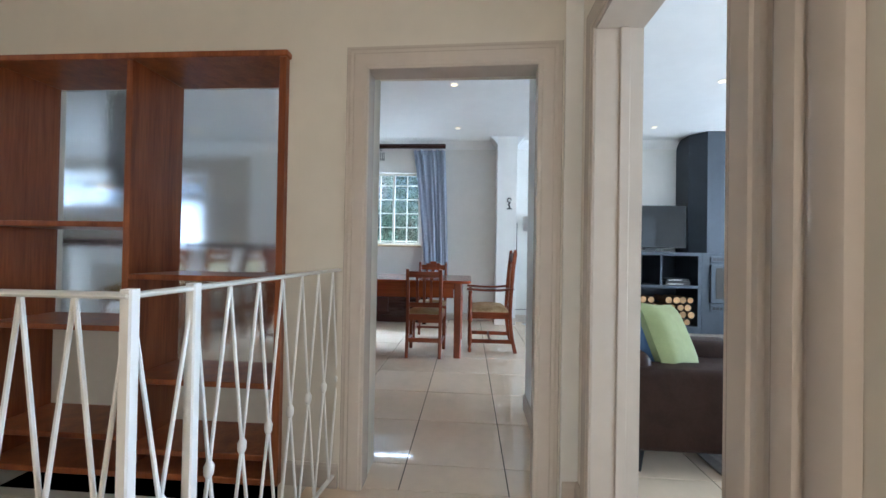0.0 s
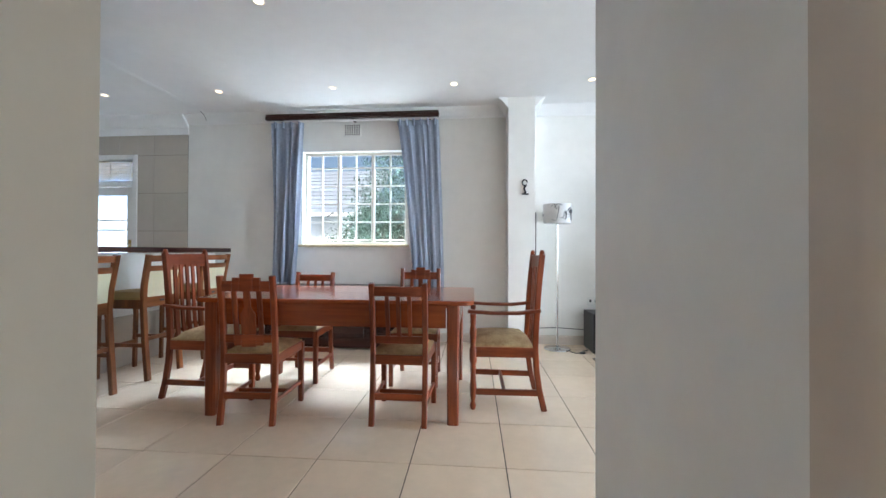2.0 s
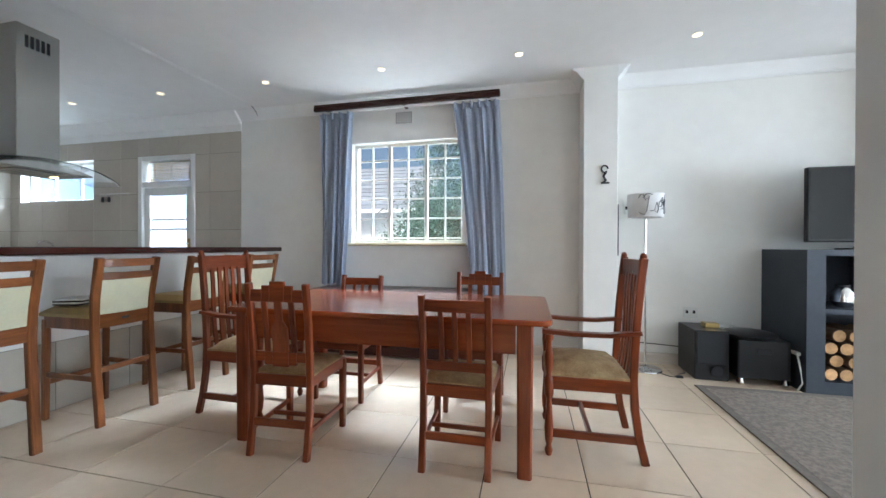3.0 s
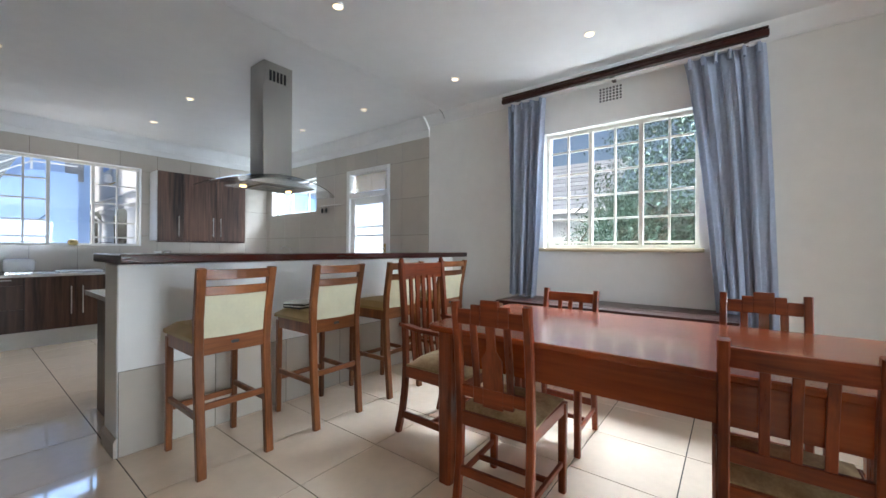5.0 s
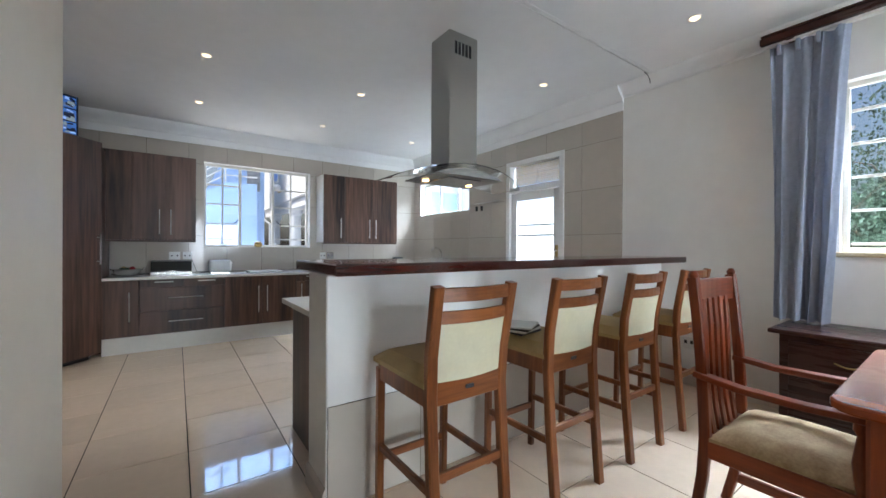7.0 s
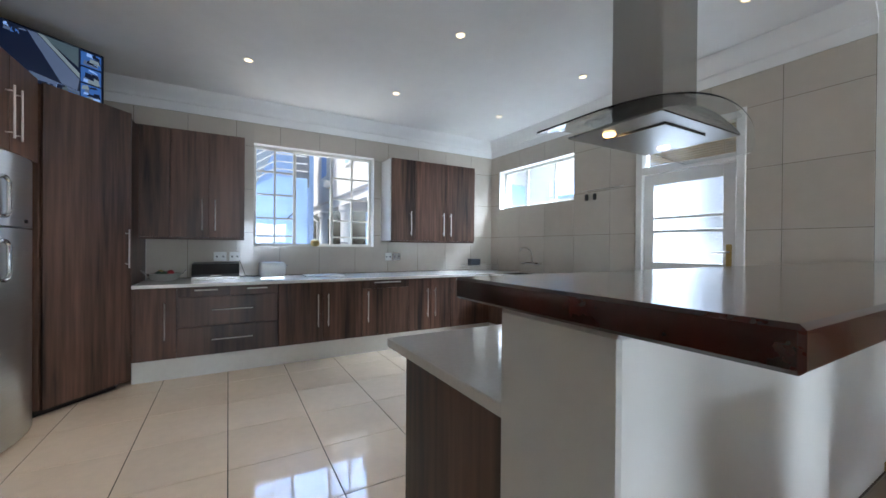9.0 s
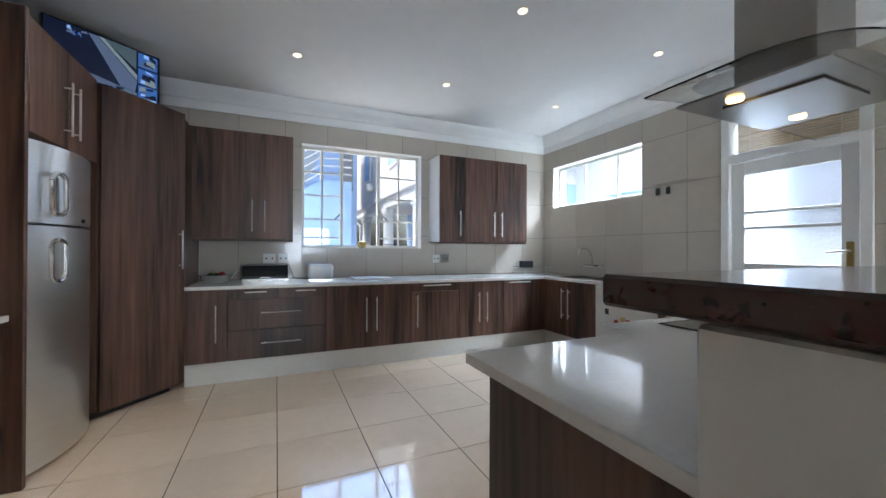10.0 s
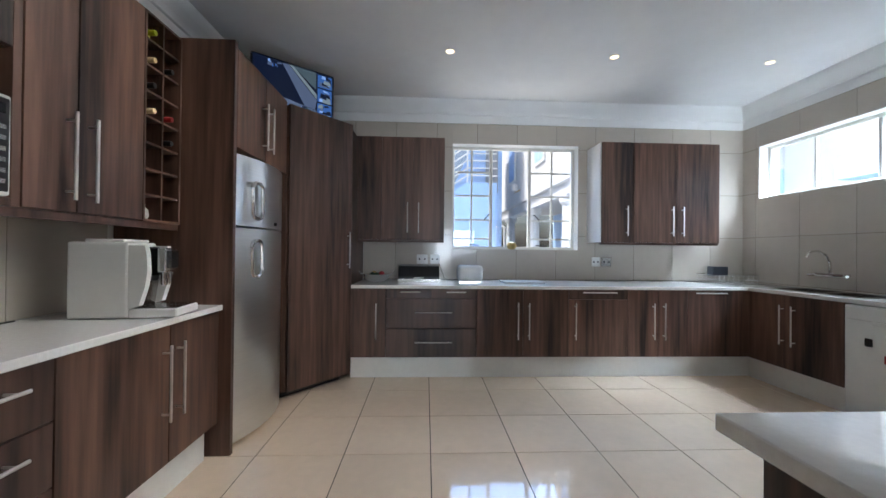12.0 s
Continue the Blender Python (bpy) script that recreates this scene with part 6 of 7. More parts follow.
s0 = stool("brown wooden bar stool with tan seat and cream padded back")
s0.matrix_basis = pose(-3.21, 3.48, 0)
for yy in (4.185, 4.88, 5.58):
    copy_thing(s0, pose(-3.21, yy, 0))
nw = thing("folded_cloth", (-3.33, 4.10, 0.80), "folded black and white striped cloth on a stool seat", "cloth")
for k in range(4):
    part("fold", bx(bm_new(), -0.09, 0.09, -0.10, 0.10, 0.0, 0.012, 0.004, pose(-3.30 + 0.008 * k, 4.10 - 0.006 * k, 0.797 + 0.0125 * k, 0, 0, 8 + 7 * k)), (BLACK, PORCELAIN, BLACK, PORCELAIN)[k], nw)

# ---- curtains ----
def curtain(name, label, x_top, x_bot, y, z_top, z_bot, folds, material, amp=0.026):
    """Hanging cloth in folds along x; x_top and x_bot are its spans at head and hem."""
    bm = bm_new()
    nu, nv = folds * 14, 26
    lay2 = []
    rnd = random.Random(folds * 7 + int(abs(x_top[0]) * 10))
    ph = [rnd.uniform(-0.9, 0.9) for _ in range(folds + 2)]
    hs = [rnd.uniform(0.25, 1.45) for _ in range(folds + 2)]
    for dy in (0.0, 0.004):
        g = []
        for j in range(nv + 1):
            w = j / nv
            xa, xb = x_top[0] + (x_bot[0] - x_top[0]) * w ** 0.8, x_top[1] + (x_bot[1] - x_top[1]) * w ** 0.8
            row = []
            for i in range(nu + 1):
                u = i / nu
                k0, fr_ = int(u * folds), u * folds - int(u * folds)
                f = ph[k0] * (1 - fr_) + ph[k0 + 1] * fr_
                hh = hs[k0] * (1 - fr_) + hs[k0 + 1] * fr_
                ph2 = 2 * math.pi * folds * (u + 0.035 * math.sin(2.3 * w + 9 * u)) + 1.6 * f * (0.4 + w)
                soft = math.sin(ph2) + 0.28 * math.sin(2 * ph2 + 1.1 + 2 * w) * (0.3 + w)
                yy = y + amp * hh * (0.55 + 0.45 * w) * soft + 0.010 * math.sin(17 * u + 5 * w + 2 * f) + 0.016 * math.sin(7 * u + 4 * w) * w + dy
                row.append(bm.verts.new((xa + (xb - xa) * u + 0.01 * math.sin(2 * math.pi * folds * u * 2 + w * 2), yy, z_top + (z_bot - z_top) * w + 0.012 * math.sin(2 * math.pi * folds * u + 1) * w)))
            g.append(row)
        lay2.append(g)
    for L_ in lay2:
        for j in range(nv):
            for i in range(nu):
                bm.faces.new((L_[j][i], L_[j][i + 1], L_[j + 1][i + 1], L_[j + 1][i]))
    t = thing(name, ((x_top[0] + x_top[1]) / 2, y, z_bot), label, "curtain")
    part("drape", bm, material, t, smooth=True)
    for k in range(folds):
        xx = x_top[0] + (x_top[1] - x_top[0]) * (k + 0.5) / folds
        part("pleat", box(xx - 0.012, xx + 0.012, y - 0.03, y + 0.02, z_top - 0.07, z_top + 0.01, 0.004), material, t)
    return t


curtain("curtain", "slate blue pleated curtain drawn to one side of the window", (-2.71, -2.27), (-2.68, -2.37), 6.29, 2.85, 0.745, 4, BLUECLOTH, 0.03)
curtain("curtain", "slate blue pleated curtain gathered beside the window", (-1.04, -0.50), (-0.78, -0.42), 6.29, 2.85, 0.40, 6, BLUECLOTH, 0.024)
rod = thing("curtain_rail", (-1.62, 6.25, 2.86), "dark brown wooden curtain rail with a ridged front", "curtain rail")
part("rail", box(-2.76, -0.485, 6.215, 6.265, 2.872, 2.925, 0.01, 2), DARKWOOD, rod)
part("lip", box(-2.75, -0.49, 6.205, 6.275, 2.925, 2.94, 0.004), DARKWOOD, rod)
part("track", box(-2.73, -0.50, 6.275, 6.295, 2.86, 2.872), WHITE, rod)
for xx in (-2.60, -1.62, -0.62):
    part("bracket", box(xx - 0.015, xx + 0.015, 6.265, YN - 0.001, 2.88, 2.91), DARKWOOD, rod)
single("loose_wire", sweep(bm_new(), [(-3.645, YN - 0.10, 2.925), (-3.635, YN - 0.13, 2.955), (-3.64, YN - 0.16, 2.99), (-3.66, YN - 0.19, 3.016)], 0.007, 0.007, round_n=6), BLACK, "short dark loose wire hanging at the cornice", "wire")
vent = tagged(new("vent_grille"), "white pierced air vent above the window", "vent", kind="structure")
part("plate", box(-1.775, -1.545, YN - 0.008, YN - 0.001, 2.70, 2.855, 0.002), WALL, vent)
for i in range(7):
    for j in range(5):
        part("hole", box(-1.76 + 0.031 * i, -1.742 + 0.031 * i, YN - 0.0095, YN - 0.0075, 2.713 + 0.029 * j, 2.731 + 0.029 * j), BLACK, vent)

# ---- pilaster ornament, floor lamp, speakers ----
lz = thing("wall_ornament", (0.555, 6.06, 1.86), "small dark wrought metal lizard-shaped ornament on the pilaster", "ornament")
pts = [(0.555 + 0.03 * math.cos(t_ * 0.55), 6.058, 1.99 + 0.035 * math.sin(t_ * 0.55)) for t_ in range(11)]
part("coil", sweep(bm_new(), pts, 0.016, 0.016, up=(0, 1, 0), round_n=6), SOOT, lz)
part("body", sweep(bm_new(), [(0.57, 6.058, 1.96), (0.545, 6.058, 1.92), (0.565, 6.058, 1.88), (0.55, 6.058, 1.855)], 0.022, 0.016, up=(0, 1, 0), round_n=6), SOOT, lz)
part("feet", box(0.52, 0.60, 6.05, 6.068, 1.845, 1.862, 0.004), SOOT, lz)

single("wall_strip", box(0.681, 0.694, 6.085, 6.115, 1.13, 1.64, 0.003), SOOT, "narrow black metal strip on the side of the pilaster", "strip")
socket((0.86, YN, 1.63), "x", 0.09, "small white wall control plate", PORCELAIN)
fl = thing("floor_lamp", (0.955, 6.16, 0), "chrome floor lamp with a white drum shade with dark branch pattern", "floor lamp")
part("base", lathe(bm_new(), [(0.15, 0), (0.155, 0.008), (0.15, 0.018), (0.03, 0.026), (0.012, 0.035)], (0.955, 6.16, 0), 32), CHROME, fl, smooth=True)
part("pole", lathe(bm_new(), [(0.011, 0.03), (0.011, 1.53)], (0.955, 6.16, 0), 12), CHROME, fl, smooth=True)
SHADE = mat("lamp_shade_cloth", (0.72, 0.71, 0.70), 0.8, var=0.06, scale=14)
sh = part("shade", lathe(bm_new(), [(0.158, 1.51), (0.16, 1.515), (0.165, 1.735), (0.163, 1.738), (0.155, 1.735), (0.15, 1.515)], (0.955, 6.16, 0), 32), SHADE, fl, smooth=True)
rnd = random.Random(4)
for k in range(9):
    a0 = rnd.uniform(-2.9, 0.2)
    z0_ = rnd.uniform(1.53, 1.70)
    tw = [(0.955 + 0.1655 * math.cos(a0 + 0.13 * q), 6.16 + 0.1655 * math.sin(a0 + 0.13 * q), min(1.728, max(1.525, z0_ + rnd.uniform(-0.02, 0.045) * q))) for q in range(5)]
    part("branch", sweep(bm_new(), tw, 0.006, 0.006, round_n=5), GUNMETAL, sh)
single("lamp_cable", sweep(bm_new(), [(1.05, 6.08, 0.006), (1.12, 5.98, 0.006), (1.20, 5.97, 0.006), (1.22, 6.05, 0.012), (1.30, 6.12, 0.006), (1.33, 6.30, 0.006)], 0.008, 0.008, round_n=6), BLACK, "black lamp cable with an inline switch", "cable")
single("cable_switch", box(1.17, 1.23, 5.955, 5.99, 0.001, 0.022, 0.006), BLACK, "black inline lamp switch on the floor", "switch")
single("wall_cable", sweep(bm_new(), [(0.70, YN - 0.02, 0.20), (1.0, YN - 0.03, 0.215), (1.35, YN - 0.03, 0.195), (1.8, YN - 0.03, 0.21)], 0.01, 0.01, round_n=6), BLACK, "black cable along the baseboard", "cable")
sp = thing("subwoofer", (1.46, 6.16, 0), "black box subwoofer with a round port", "speaker")
part("cabinet", box(1.32, 1.60, 5.96, 6.36, 0.005, 0.455, 0.006), BLACK, sp)
part("grille", box(1.335, 1.585, 5.952, 5.96, 0.15, 0.44, 0.003), SOOT, sp)
part("port", lathe(bm_new(), [(0.05, 0), (0.052, 0.01), (0.04, 0.012)], (1.46, 6.16, 0), 20), SOOT, sp).matrix_basis = pose(0.04, -0.20, 0.085, 90, 0, 0)
cr2 = thing("black_crate", (1.84, 6.05, 0), "black storage box on small castors with a helmet on it", "box")
part("box", box(1.64, 2.04, 5.90, 6.20, 0.06, 0.40, 0.012, 2), BLACK, cr2)
part("grip", box(1.78, 1.90, 5.896, 5.902, 0.28, 0.33, 0.004), SOOT, cr2)
for x in (1.67, 2.01):
    part("castor", lathe(bm_new(), [(0.02, 0.0), (0.03, 0.02), (0.02, 0.06)], (x, 5.93, 0), 10), STEEL, cr2, smooth=True)
single("black_disc", lathe(bm_new(), [(0.05, 0), (0.20, 0.01), (0.21, 0.03), (0.17, 0.05), (0.05, 0.065)], (1.80, 6.06, 0.401), 28), BLACK, "glossy black round lid on the box", "lid", smooth=True)
single("power_strip", box(2.045, 2.075, 5.84, 6.0, 0.30, 0.33, 0.006), PORCELAIN, "white power strip hanging on the fireplace side", "power strip")
single("white_cable", sweep(bm_new(), [(2.06, 5.86, 0.30), (2.045, 5.80, 0.2), (2.06, 5.80, 0.08), (2.05, 5.84, 0.012)], 0.014, 0.014, round_n=6), PORCELAIN, "white cable hanging to the floor", "cable")
single("small_box", box(1.46, 1.58, 6.1, 6.2, 0.456, 0.50, 0.004), BRASS, "small gold box on the subwoofer", "box")
single("router", box(1.62, 1.80, 6.22, 6.36, 0.41, 0.45, 0.004), PORCELAIN, "small white router behind the box", "router")
socket((1.45, YN, 0.55), "x", 0.13, "white wall socket in the lounge", PORCELAIN)

# ---- lounge ----
fp = thing("fireplace_unit", (3.16, 6.1, 0), "charcoal steel fireplace unit with open shelves and a glazed stove", "fireplace")
FX0, FX1, FY, FZ = 2.08, 4.25, 5.79, 1.20
for q in ((FX0, FX0 + 0.13, FY, YN - 0.002, 0, FZ), (FX0 + 0.13, 3.35, FY, YN - 0.002, FZ - 0.05, FZ), (FX0 + 0.13, 3.35, FY, YN - 0.002, 0.67, 0.71), (FX0 + 0.13, 3.35, FY, YN - 0.002, 0, 0.11), (FX0 + 0.13, 3.30, YN - 0.04, YN - 0.002, 0.11, FZ - 0.05), (3.30, 3.35, FY, YN - 0.002, 0.11, FZ - 0.05), (2.77, 2.80, FY + 0.02, YN - 0.04, 0.71, FZ - 0.05)):
    part("panel", box(*q), GUNMETAL, fp)
part("stove_body", box(3.352, FX1, FY, YN - 0.002, 0, FZ, 0.004), GUNMETAL, fp)
sd_ = part("stove_door", box(3.46, 4.20, FY - 0.03, FY - 0.001, 0.46, 1.03, 0.008), GUNMETAL, fp)
part("glass", box(3.53, 4.10, FY - 0.034, FY - 0.03, 0.53, 0.98, 0.002), mat("stove_glass", (0.10, 0.095, 0.09), 0.05, metal=0.55), sd_, "sooty reflecting stove glass")
part("handle", sweep(bm_new(), [(4.15, FY - 0.03, 0.68), (4.15, FY - 0.07, 0.68), (4.15, FY - 0.07, 0.80), (4.15, FY - 0.03, 0.80)], 0.014, 0.014, round_n=6), BLACK, sd_)
for x in (3.47, 3.93):
    for z in (1.06, 0.34):
        g_ = part("air_grille", box(x, x + 0.25, FY - 0.012, FY - 0.001, z, z + 0.09, 0.003), GUNMETAL, fp)
        for k in range(4):
            part("slot", box(x + 0.03 + 0.05 * k, x + 0.07 + 0.05 * k, FY - 0.0135, FY - 0.0115, z + 0.025, z + 0.065), SOOT, g_)
flue = thing("flue_casing", (3.68, 6.1, FZ), "charcoal boxed chimney casing rising to the ceiling", "chimney")
part("casing", prism(bm_new(), [(3.46, 5.86), (3.90, 5.86), (3.90, YN - 0.003), (3.30, YN - 0.003), (3.30, 6.06)], FZ + 0.001, ZC - 0.002), GUNMETAL, flue)
tv2 = thing("television", (2.7, 5.98, FZ), "flat black television standing on the fireplace unit", "television")
part("screen_case", box(2.18, 3.22, 5.96, 6.01, 1.265, 1.915, 0.008), BLACK, tv2)
part("screen", box(2.20, 3.20, 5.957, 5.9605, 1.29, 1.90), SCREENOFF, tv2, "dark glossy screen")
part("foot", box(2.45, 2.95, 5.90, 6.08, FZ, FZ + 0.015, 0.004), BLACK, tv2)
part("neck", box(2.62, 2.78, 5.975, 6.0, FZ + 0.015, 1.27), BLACK, tv2)
single("media_player", box(2.50, 2.72, 5.82, 5.95, FZ + 0.001, FZ + 0.03, 0.003), BLACK, "flat black media box under the television", "media box")
for x0_, x1_, h_, lb in ((2.86, 3.22, 0.06, "black video player on the shelf"), (2.88, 3.20, 0.035, "slim black disc player on the shelf")):
    z_ = 0.711 if h_ > 0.05 else 0.773
    dv = thing("video_player", ((x0_ + x1_) / 2, 5.95, z_), lb, "player", "players on the shelf")
    part("case", box(x0_, x1_, 5.84, 6.10, z_, z_ + h_, 0.003), BLACK, dv)
    part("strip", box(x0_ + 0.02, x1_ - 0.1, 5.838, 5.841, z_ + 0.012, z_ + 0.02), CHROME, dv)
single("glass_vase", lathe(bm_new(), [(0.05, 0), (0.09, 0.05), (0.085, 0.12), (0.05, 0.17), (0.06, 0.19)], (2.45, 5.97, 0.711), 20), CHROME, "silvery round vase on the shelf", "vase", smooth=True)
rnd = random.Random(11)
for x_a, x_b in ((2.22, 2.76), (2.80, 3.29)):
    for row in range(4):
        for k in range(6):
            rr = rnd.uniform(0.042, 0.062)
            x_ = x_a + 0.055 + 0.105 * k + (0.05 if row % 2 else 0)
            z_ = 0.165 + 0.108 * row
            if x_ + rr > x_b or z_ + rr > 0.66:
                continue
            rr = min(rr, 0.052)
            lg = thing("firewood_log", (x_, 5.83, z_), "split firewood log with a pale sawn end", "log", "stacked firewood")
            yf = FY + rnd.uniform(0.01, 0.06)
            bm = lathe(bm_new(), [(rr * 0.97, 0), (rr, 0.012), (rr * 0.98, 0.36)], (x_, 5.83, z_), 11)
            part("bark", bm, LOGBARK, lg, smooth=True)
            part("sawn_end", lathe(bm_new(), [(rr * 0.90, -0.003), (rr * 0.93, 0.001)], (x_, 5.83, z_), 11), LOGEND, lg)
            lg.matrix_basis = pose(x_, yf, z_, -90, 0, rnd.uniform(-4, 4))
crate = thing("log_crate", (4.88, 5.72, 0), "weathered wooden crate on castors filled with kindling", "crate")
CX0, CX1, CY0, CY1 = 4.32, 5.52, 5.42, 6.06
for k in range(3):
    z_ = 0.12 + 0.195 * k
    part("board", box(CX0 + 0.09, CX1 - 0.09, CY0 + 0.012, CY0 + 0.032, z_, z_ + 0.185, 0.005), CRATEWOOD, crate)
    part("board", box(CX0, CX0 + 0.02, CY0 + 0.03, CY1, z_, z_ + 0.185, 0.005), CRATEWOOD, crate)
    part("board", box(CX1 - 0.02, CX1, CY0 + 0.03, CY1, z_, z_ + 0.185, 0.005), CRATEWOOD, crate)
    part("board", box(CX0 + 0.02, CX1 - 0.02, CY1 - 0.02, CY1, z_, z_ + 0.185, 0.005), CRATEWOOD, crate)
for x in (CX0, CX1 - 0.12):
    part("corner_post", box(x, x + 0.12, CY0, CY0 + 0.03, 0.10, 0.715, 0.006), CRATEWOOD, crate)
part("rim", box(CX0 - 0.02, CX1 + 0.02, CY0 - 0.02, CY0 + 0.05, 0.705, 0.73, 0.005), CRATEWOOD, crate)
part("base", box(CX0, CX1, CY0, CY1, 0.10, 0.12), CRATEWOOD, crate)
for x in (CX0 + 0.08, CX1 - 0.08):
    for y in (CY0 + 0.08, CY1 - 0.08):
        part("castor", lathe(bm_new(), [(0.015, 0.006), (0.035, 0.02), (0.035, 0.06), (0.02, 0.10)], (x, y, 0), 10), STEEL, crate, smooth=True)
for k in range(16):
    a_, x_, y_ = rnd.uniform(0, 3.1), rnd.uniform(CX0 + 0.25, CX1 - 0.25), rnd.uniform(CY0 + 0.2, CY1 - 0.2)
    v = Vector((math.cos(a_), math.sin(a_), 0)) * rnd.uniform(0.10, 0.18)
    z_ = rnd.uniform(0.68, 0.75)
    single("kindling", sweep(bm_new(), [Vector((x_, y_, z_)) - v, Vector((x_, y_, z_ + rnd.uniform(-0.01, 0.02))) + v], 0.05, 0.035), CRATEWOOD, "rough stick of kindling in the crate", "kindling", "kindling in the crate")
curtain("curtain", "cream pleated curtain beside the lounge window", (5.14, 5.95), (5.17, 5.92), 6.30, 2.82, 0.30, 8, CREAMCLOTH, 0.04)
rod2 = thing("curtain_rail", (6.2, 6.26, 2.84), "dark brown wooden curtain rail in the lounge", "curtain rail")
part("rail", box(5.03, 7.6, 6.235, 6.275, 2.84, 2.89, 0.012, 2), DARKWOOD, rod2)
part("finial", lathe(bm_new(), [(0.03, 2.835), (0.045, 2.865), (0.03, 2.895)], (5.02, 6.255, 0), 12), DARKWOOD, rod2, smooth=True)
for xx in (5.1, 7.4):
    part("bracket", box(xx - 0.015, xx + 0.015, 6.275, YN - 0.001, 2.85, 2.88), DARKWOOD, rod2)
desk = thing("white_desk", (6.0, 6.0, 0), "white painted desk under the lounge window", "desk")
part("top", box(5.45, 6.9, 5.75, 6.2, 0.87, 0.90, 0.004), WHITE, desk)
part("side", box(5.60, 5.63, 5.80, 6.18, 0, 0.87), WHITE, desk)
part("side", box(6.8, 6.83, 5.80, 6.18, 0, 0.87), WHITE, desk)

rug = thing("rug", (3.6, 3.7, 0.002), "large beige-brown woven lounge rug with a bound edge", "rug")
part("field", box(1.31, 6.6, 1.75, 5.72, 0.002, 0.012), RUG, rug)
for q in ((1.25, 1.31, 1.69, 5.78), (6.6, 6.66, 1.69, 5.78), (1.31, 6.6, 1.69, 1.75), (1.31, 6.6, 5.72, 5.78)):
    part("binding", box(q[0], q[1], q[2], q[3], 0.002, 0.0125, 0.002), RUGEDGE, rug)

sofa = thing("leather_armchair", (1.28, 2.48, 0.0), "wide dark brown leather armchair beside the door", "armchair")
part("base", box(0.72, 1.78, 2.22, 2.76, 0.12, 0.34, 0.03, 3), LEATHER, sofa, smooth=True)
part("backrest", box(0.68, 0.92, 2.08, 2.90, 0.12, 0.62, 0.06, 4), LEATHER, sofa, smooth=True)
for y0_, y1_ in ((2.02, 2.23), (2.75, 2.96)):
    part("arm", box(0.74, 1.80, y0_, y1_, 0.12, 0.55, 0.045, 4), LEATHER, sofa, smooth=True)
part("seat_cushion", box(0.88, 1.80, 2.235, 2.745, 0.33, 0.45, 0.045, 4), LEATHER, sofa, smooth=True)
for x in (0.80, 1.70):
    for y in (2.06, 2.86):
        part("foot", sweep(bm_new(), [(x + 0.03, y + 0.03, 0.0), (x + 0.03, y + 0.03, 0.13)], 0.06, 0.06, up=(0, 1, 0), taper=[0.7, 1.1]), SOOT, sofa)


def pillow(name, at, w, h, th, material, label, rot):
    bm = bm_new()
    n = 10
    g = []
    for s in (-1, 1):
        L_ = []
        for i in range(n + 1):
            row = []
            for j in range(n + 1):
                u, v = -1 + 2 * i / n, -1 + 2 * j / n
                bul = th / 2 * ((1 - u ** 4) * (1 - v ** 4)) ** 0.6
                k = 1 - 0.06 * (1 - abs(u)) * abs(v) ** 3
                row.append(bm.verts.new((u * w / 2 * (1 - 0.05 * (1 - v * v)), s * bul, v * h / 2 * (1 - 0.05 * (1 - u * u)))))
            L_.append(row)
        g.append(L_)
    for L_ in g:
        for i in range(n):
            for j in range(n):
                bm.faces.new((L_[i][j], L_[i + 1][j], L_[i + 1][j + 1], L_[i][j + 1]))
    bmesh.ops.remove_doubles(bm, verts=bm.verts[:], dist=0.0005)
    t = tagged(new(name, mesh_of(name, bm, material, True)), label, "cushion")
    t.matrix_basis = pose(*at, *rot)
    return t


pillow("green_cushion", (1.13, 2.36, 0.645), 0.46, 0.44, 0.15, GREENCLOTH, "pale green square cushion leaning on the armchair", (-24, 6, 42))
pillow("blue_cushion", (0.99, 2.50, 0.655), 0.42, 0.42, 0.14, DENIM, "blue cushion behind the green one", (-18, 0, 88))

# ---- hall: glazed room divider ----
dv = thing("room_divider", (-1.78, 1.97, 0), "red-brown wooden shelf divider glazed with rippled glass", "room divider")
DX0, DX1, DM, DY0, DY1, DZ = -2.575, -0.975, -1.78, 1.765, 2.105, 2.105
part("side", box(DX1 - 0.035, DX1, DY0, DY1, 0, DZ - 0.03, 0.003), DIVWOOD, dv)
part("side", box(DX0, DX0 + 0.035, DY0, DY1, 0, DZ - 0.03, 0.003), DIVWOOD, dv)
part("side", box(DM - 0.0175, DM + 0.0175, DY0, DY1, 0.03, DZ - 0.03, 0.003), DIVWOOD, dv)
part("top", box(DX0 - 0.01, DX1 + 0.01, DY0 - 0.01, DY1 + 0.005, DZ - 0.03, DZ, 0.004), DIVWOOD, dv)
part("bottom", box(DX0 + 0.035, DX1 - 0.035, DY0, DY1, 0.0, 0.03, 0.003), DIVWOOD, dv)
for x0_, x1_, zs in ((DM + 0.0175, DX1 - 0.035, (0.13, 0.475, 0.99)), (DX0 + 0.035, DM - 0.0175, (0.19, 0.73, 1.25))):
    for z_ in zs:
        part("shelf", box(x0_, x1_, DY0 + 0.002, DY1 - 0.002, z_ - 0.014, z_ + 0.014, 0.003), DIVWOOD, dv)
    zz = [0.03] + list(zs) + [DZ - 0.03]
    for k, (za, zb) in enumerate(zip(zz, zz[1:])):
        if k < 2:
            part("back_panel", box(x0_, x1_, 2.09, 2.10, za + 0.015, zb - 0.015), DIVWOOD if (k == 0 and x0_ > -1.8) else PLINTH, dv, "painted back panel")
            continue
        p = part("pane", box(x0_, x1_, 2.09, 2.096, za + 0.013, zb - 0.013), FROST, dv, "rippled obscure glass")
        p.visible_shadow = False

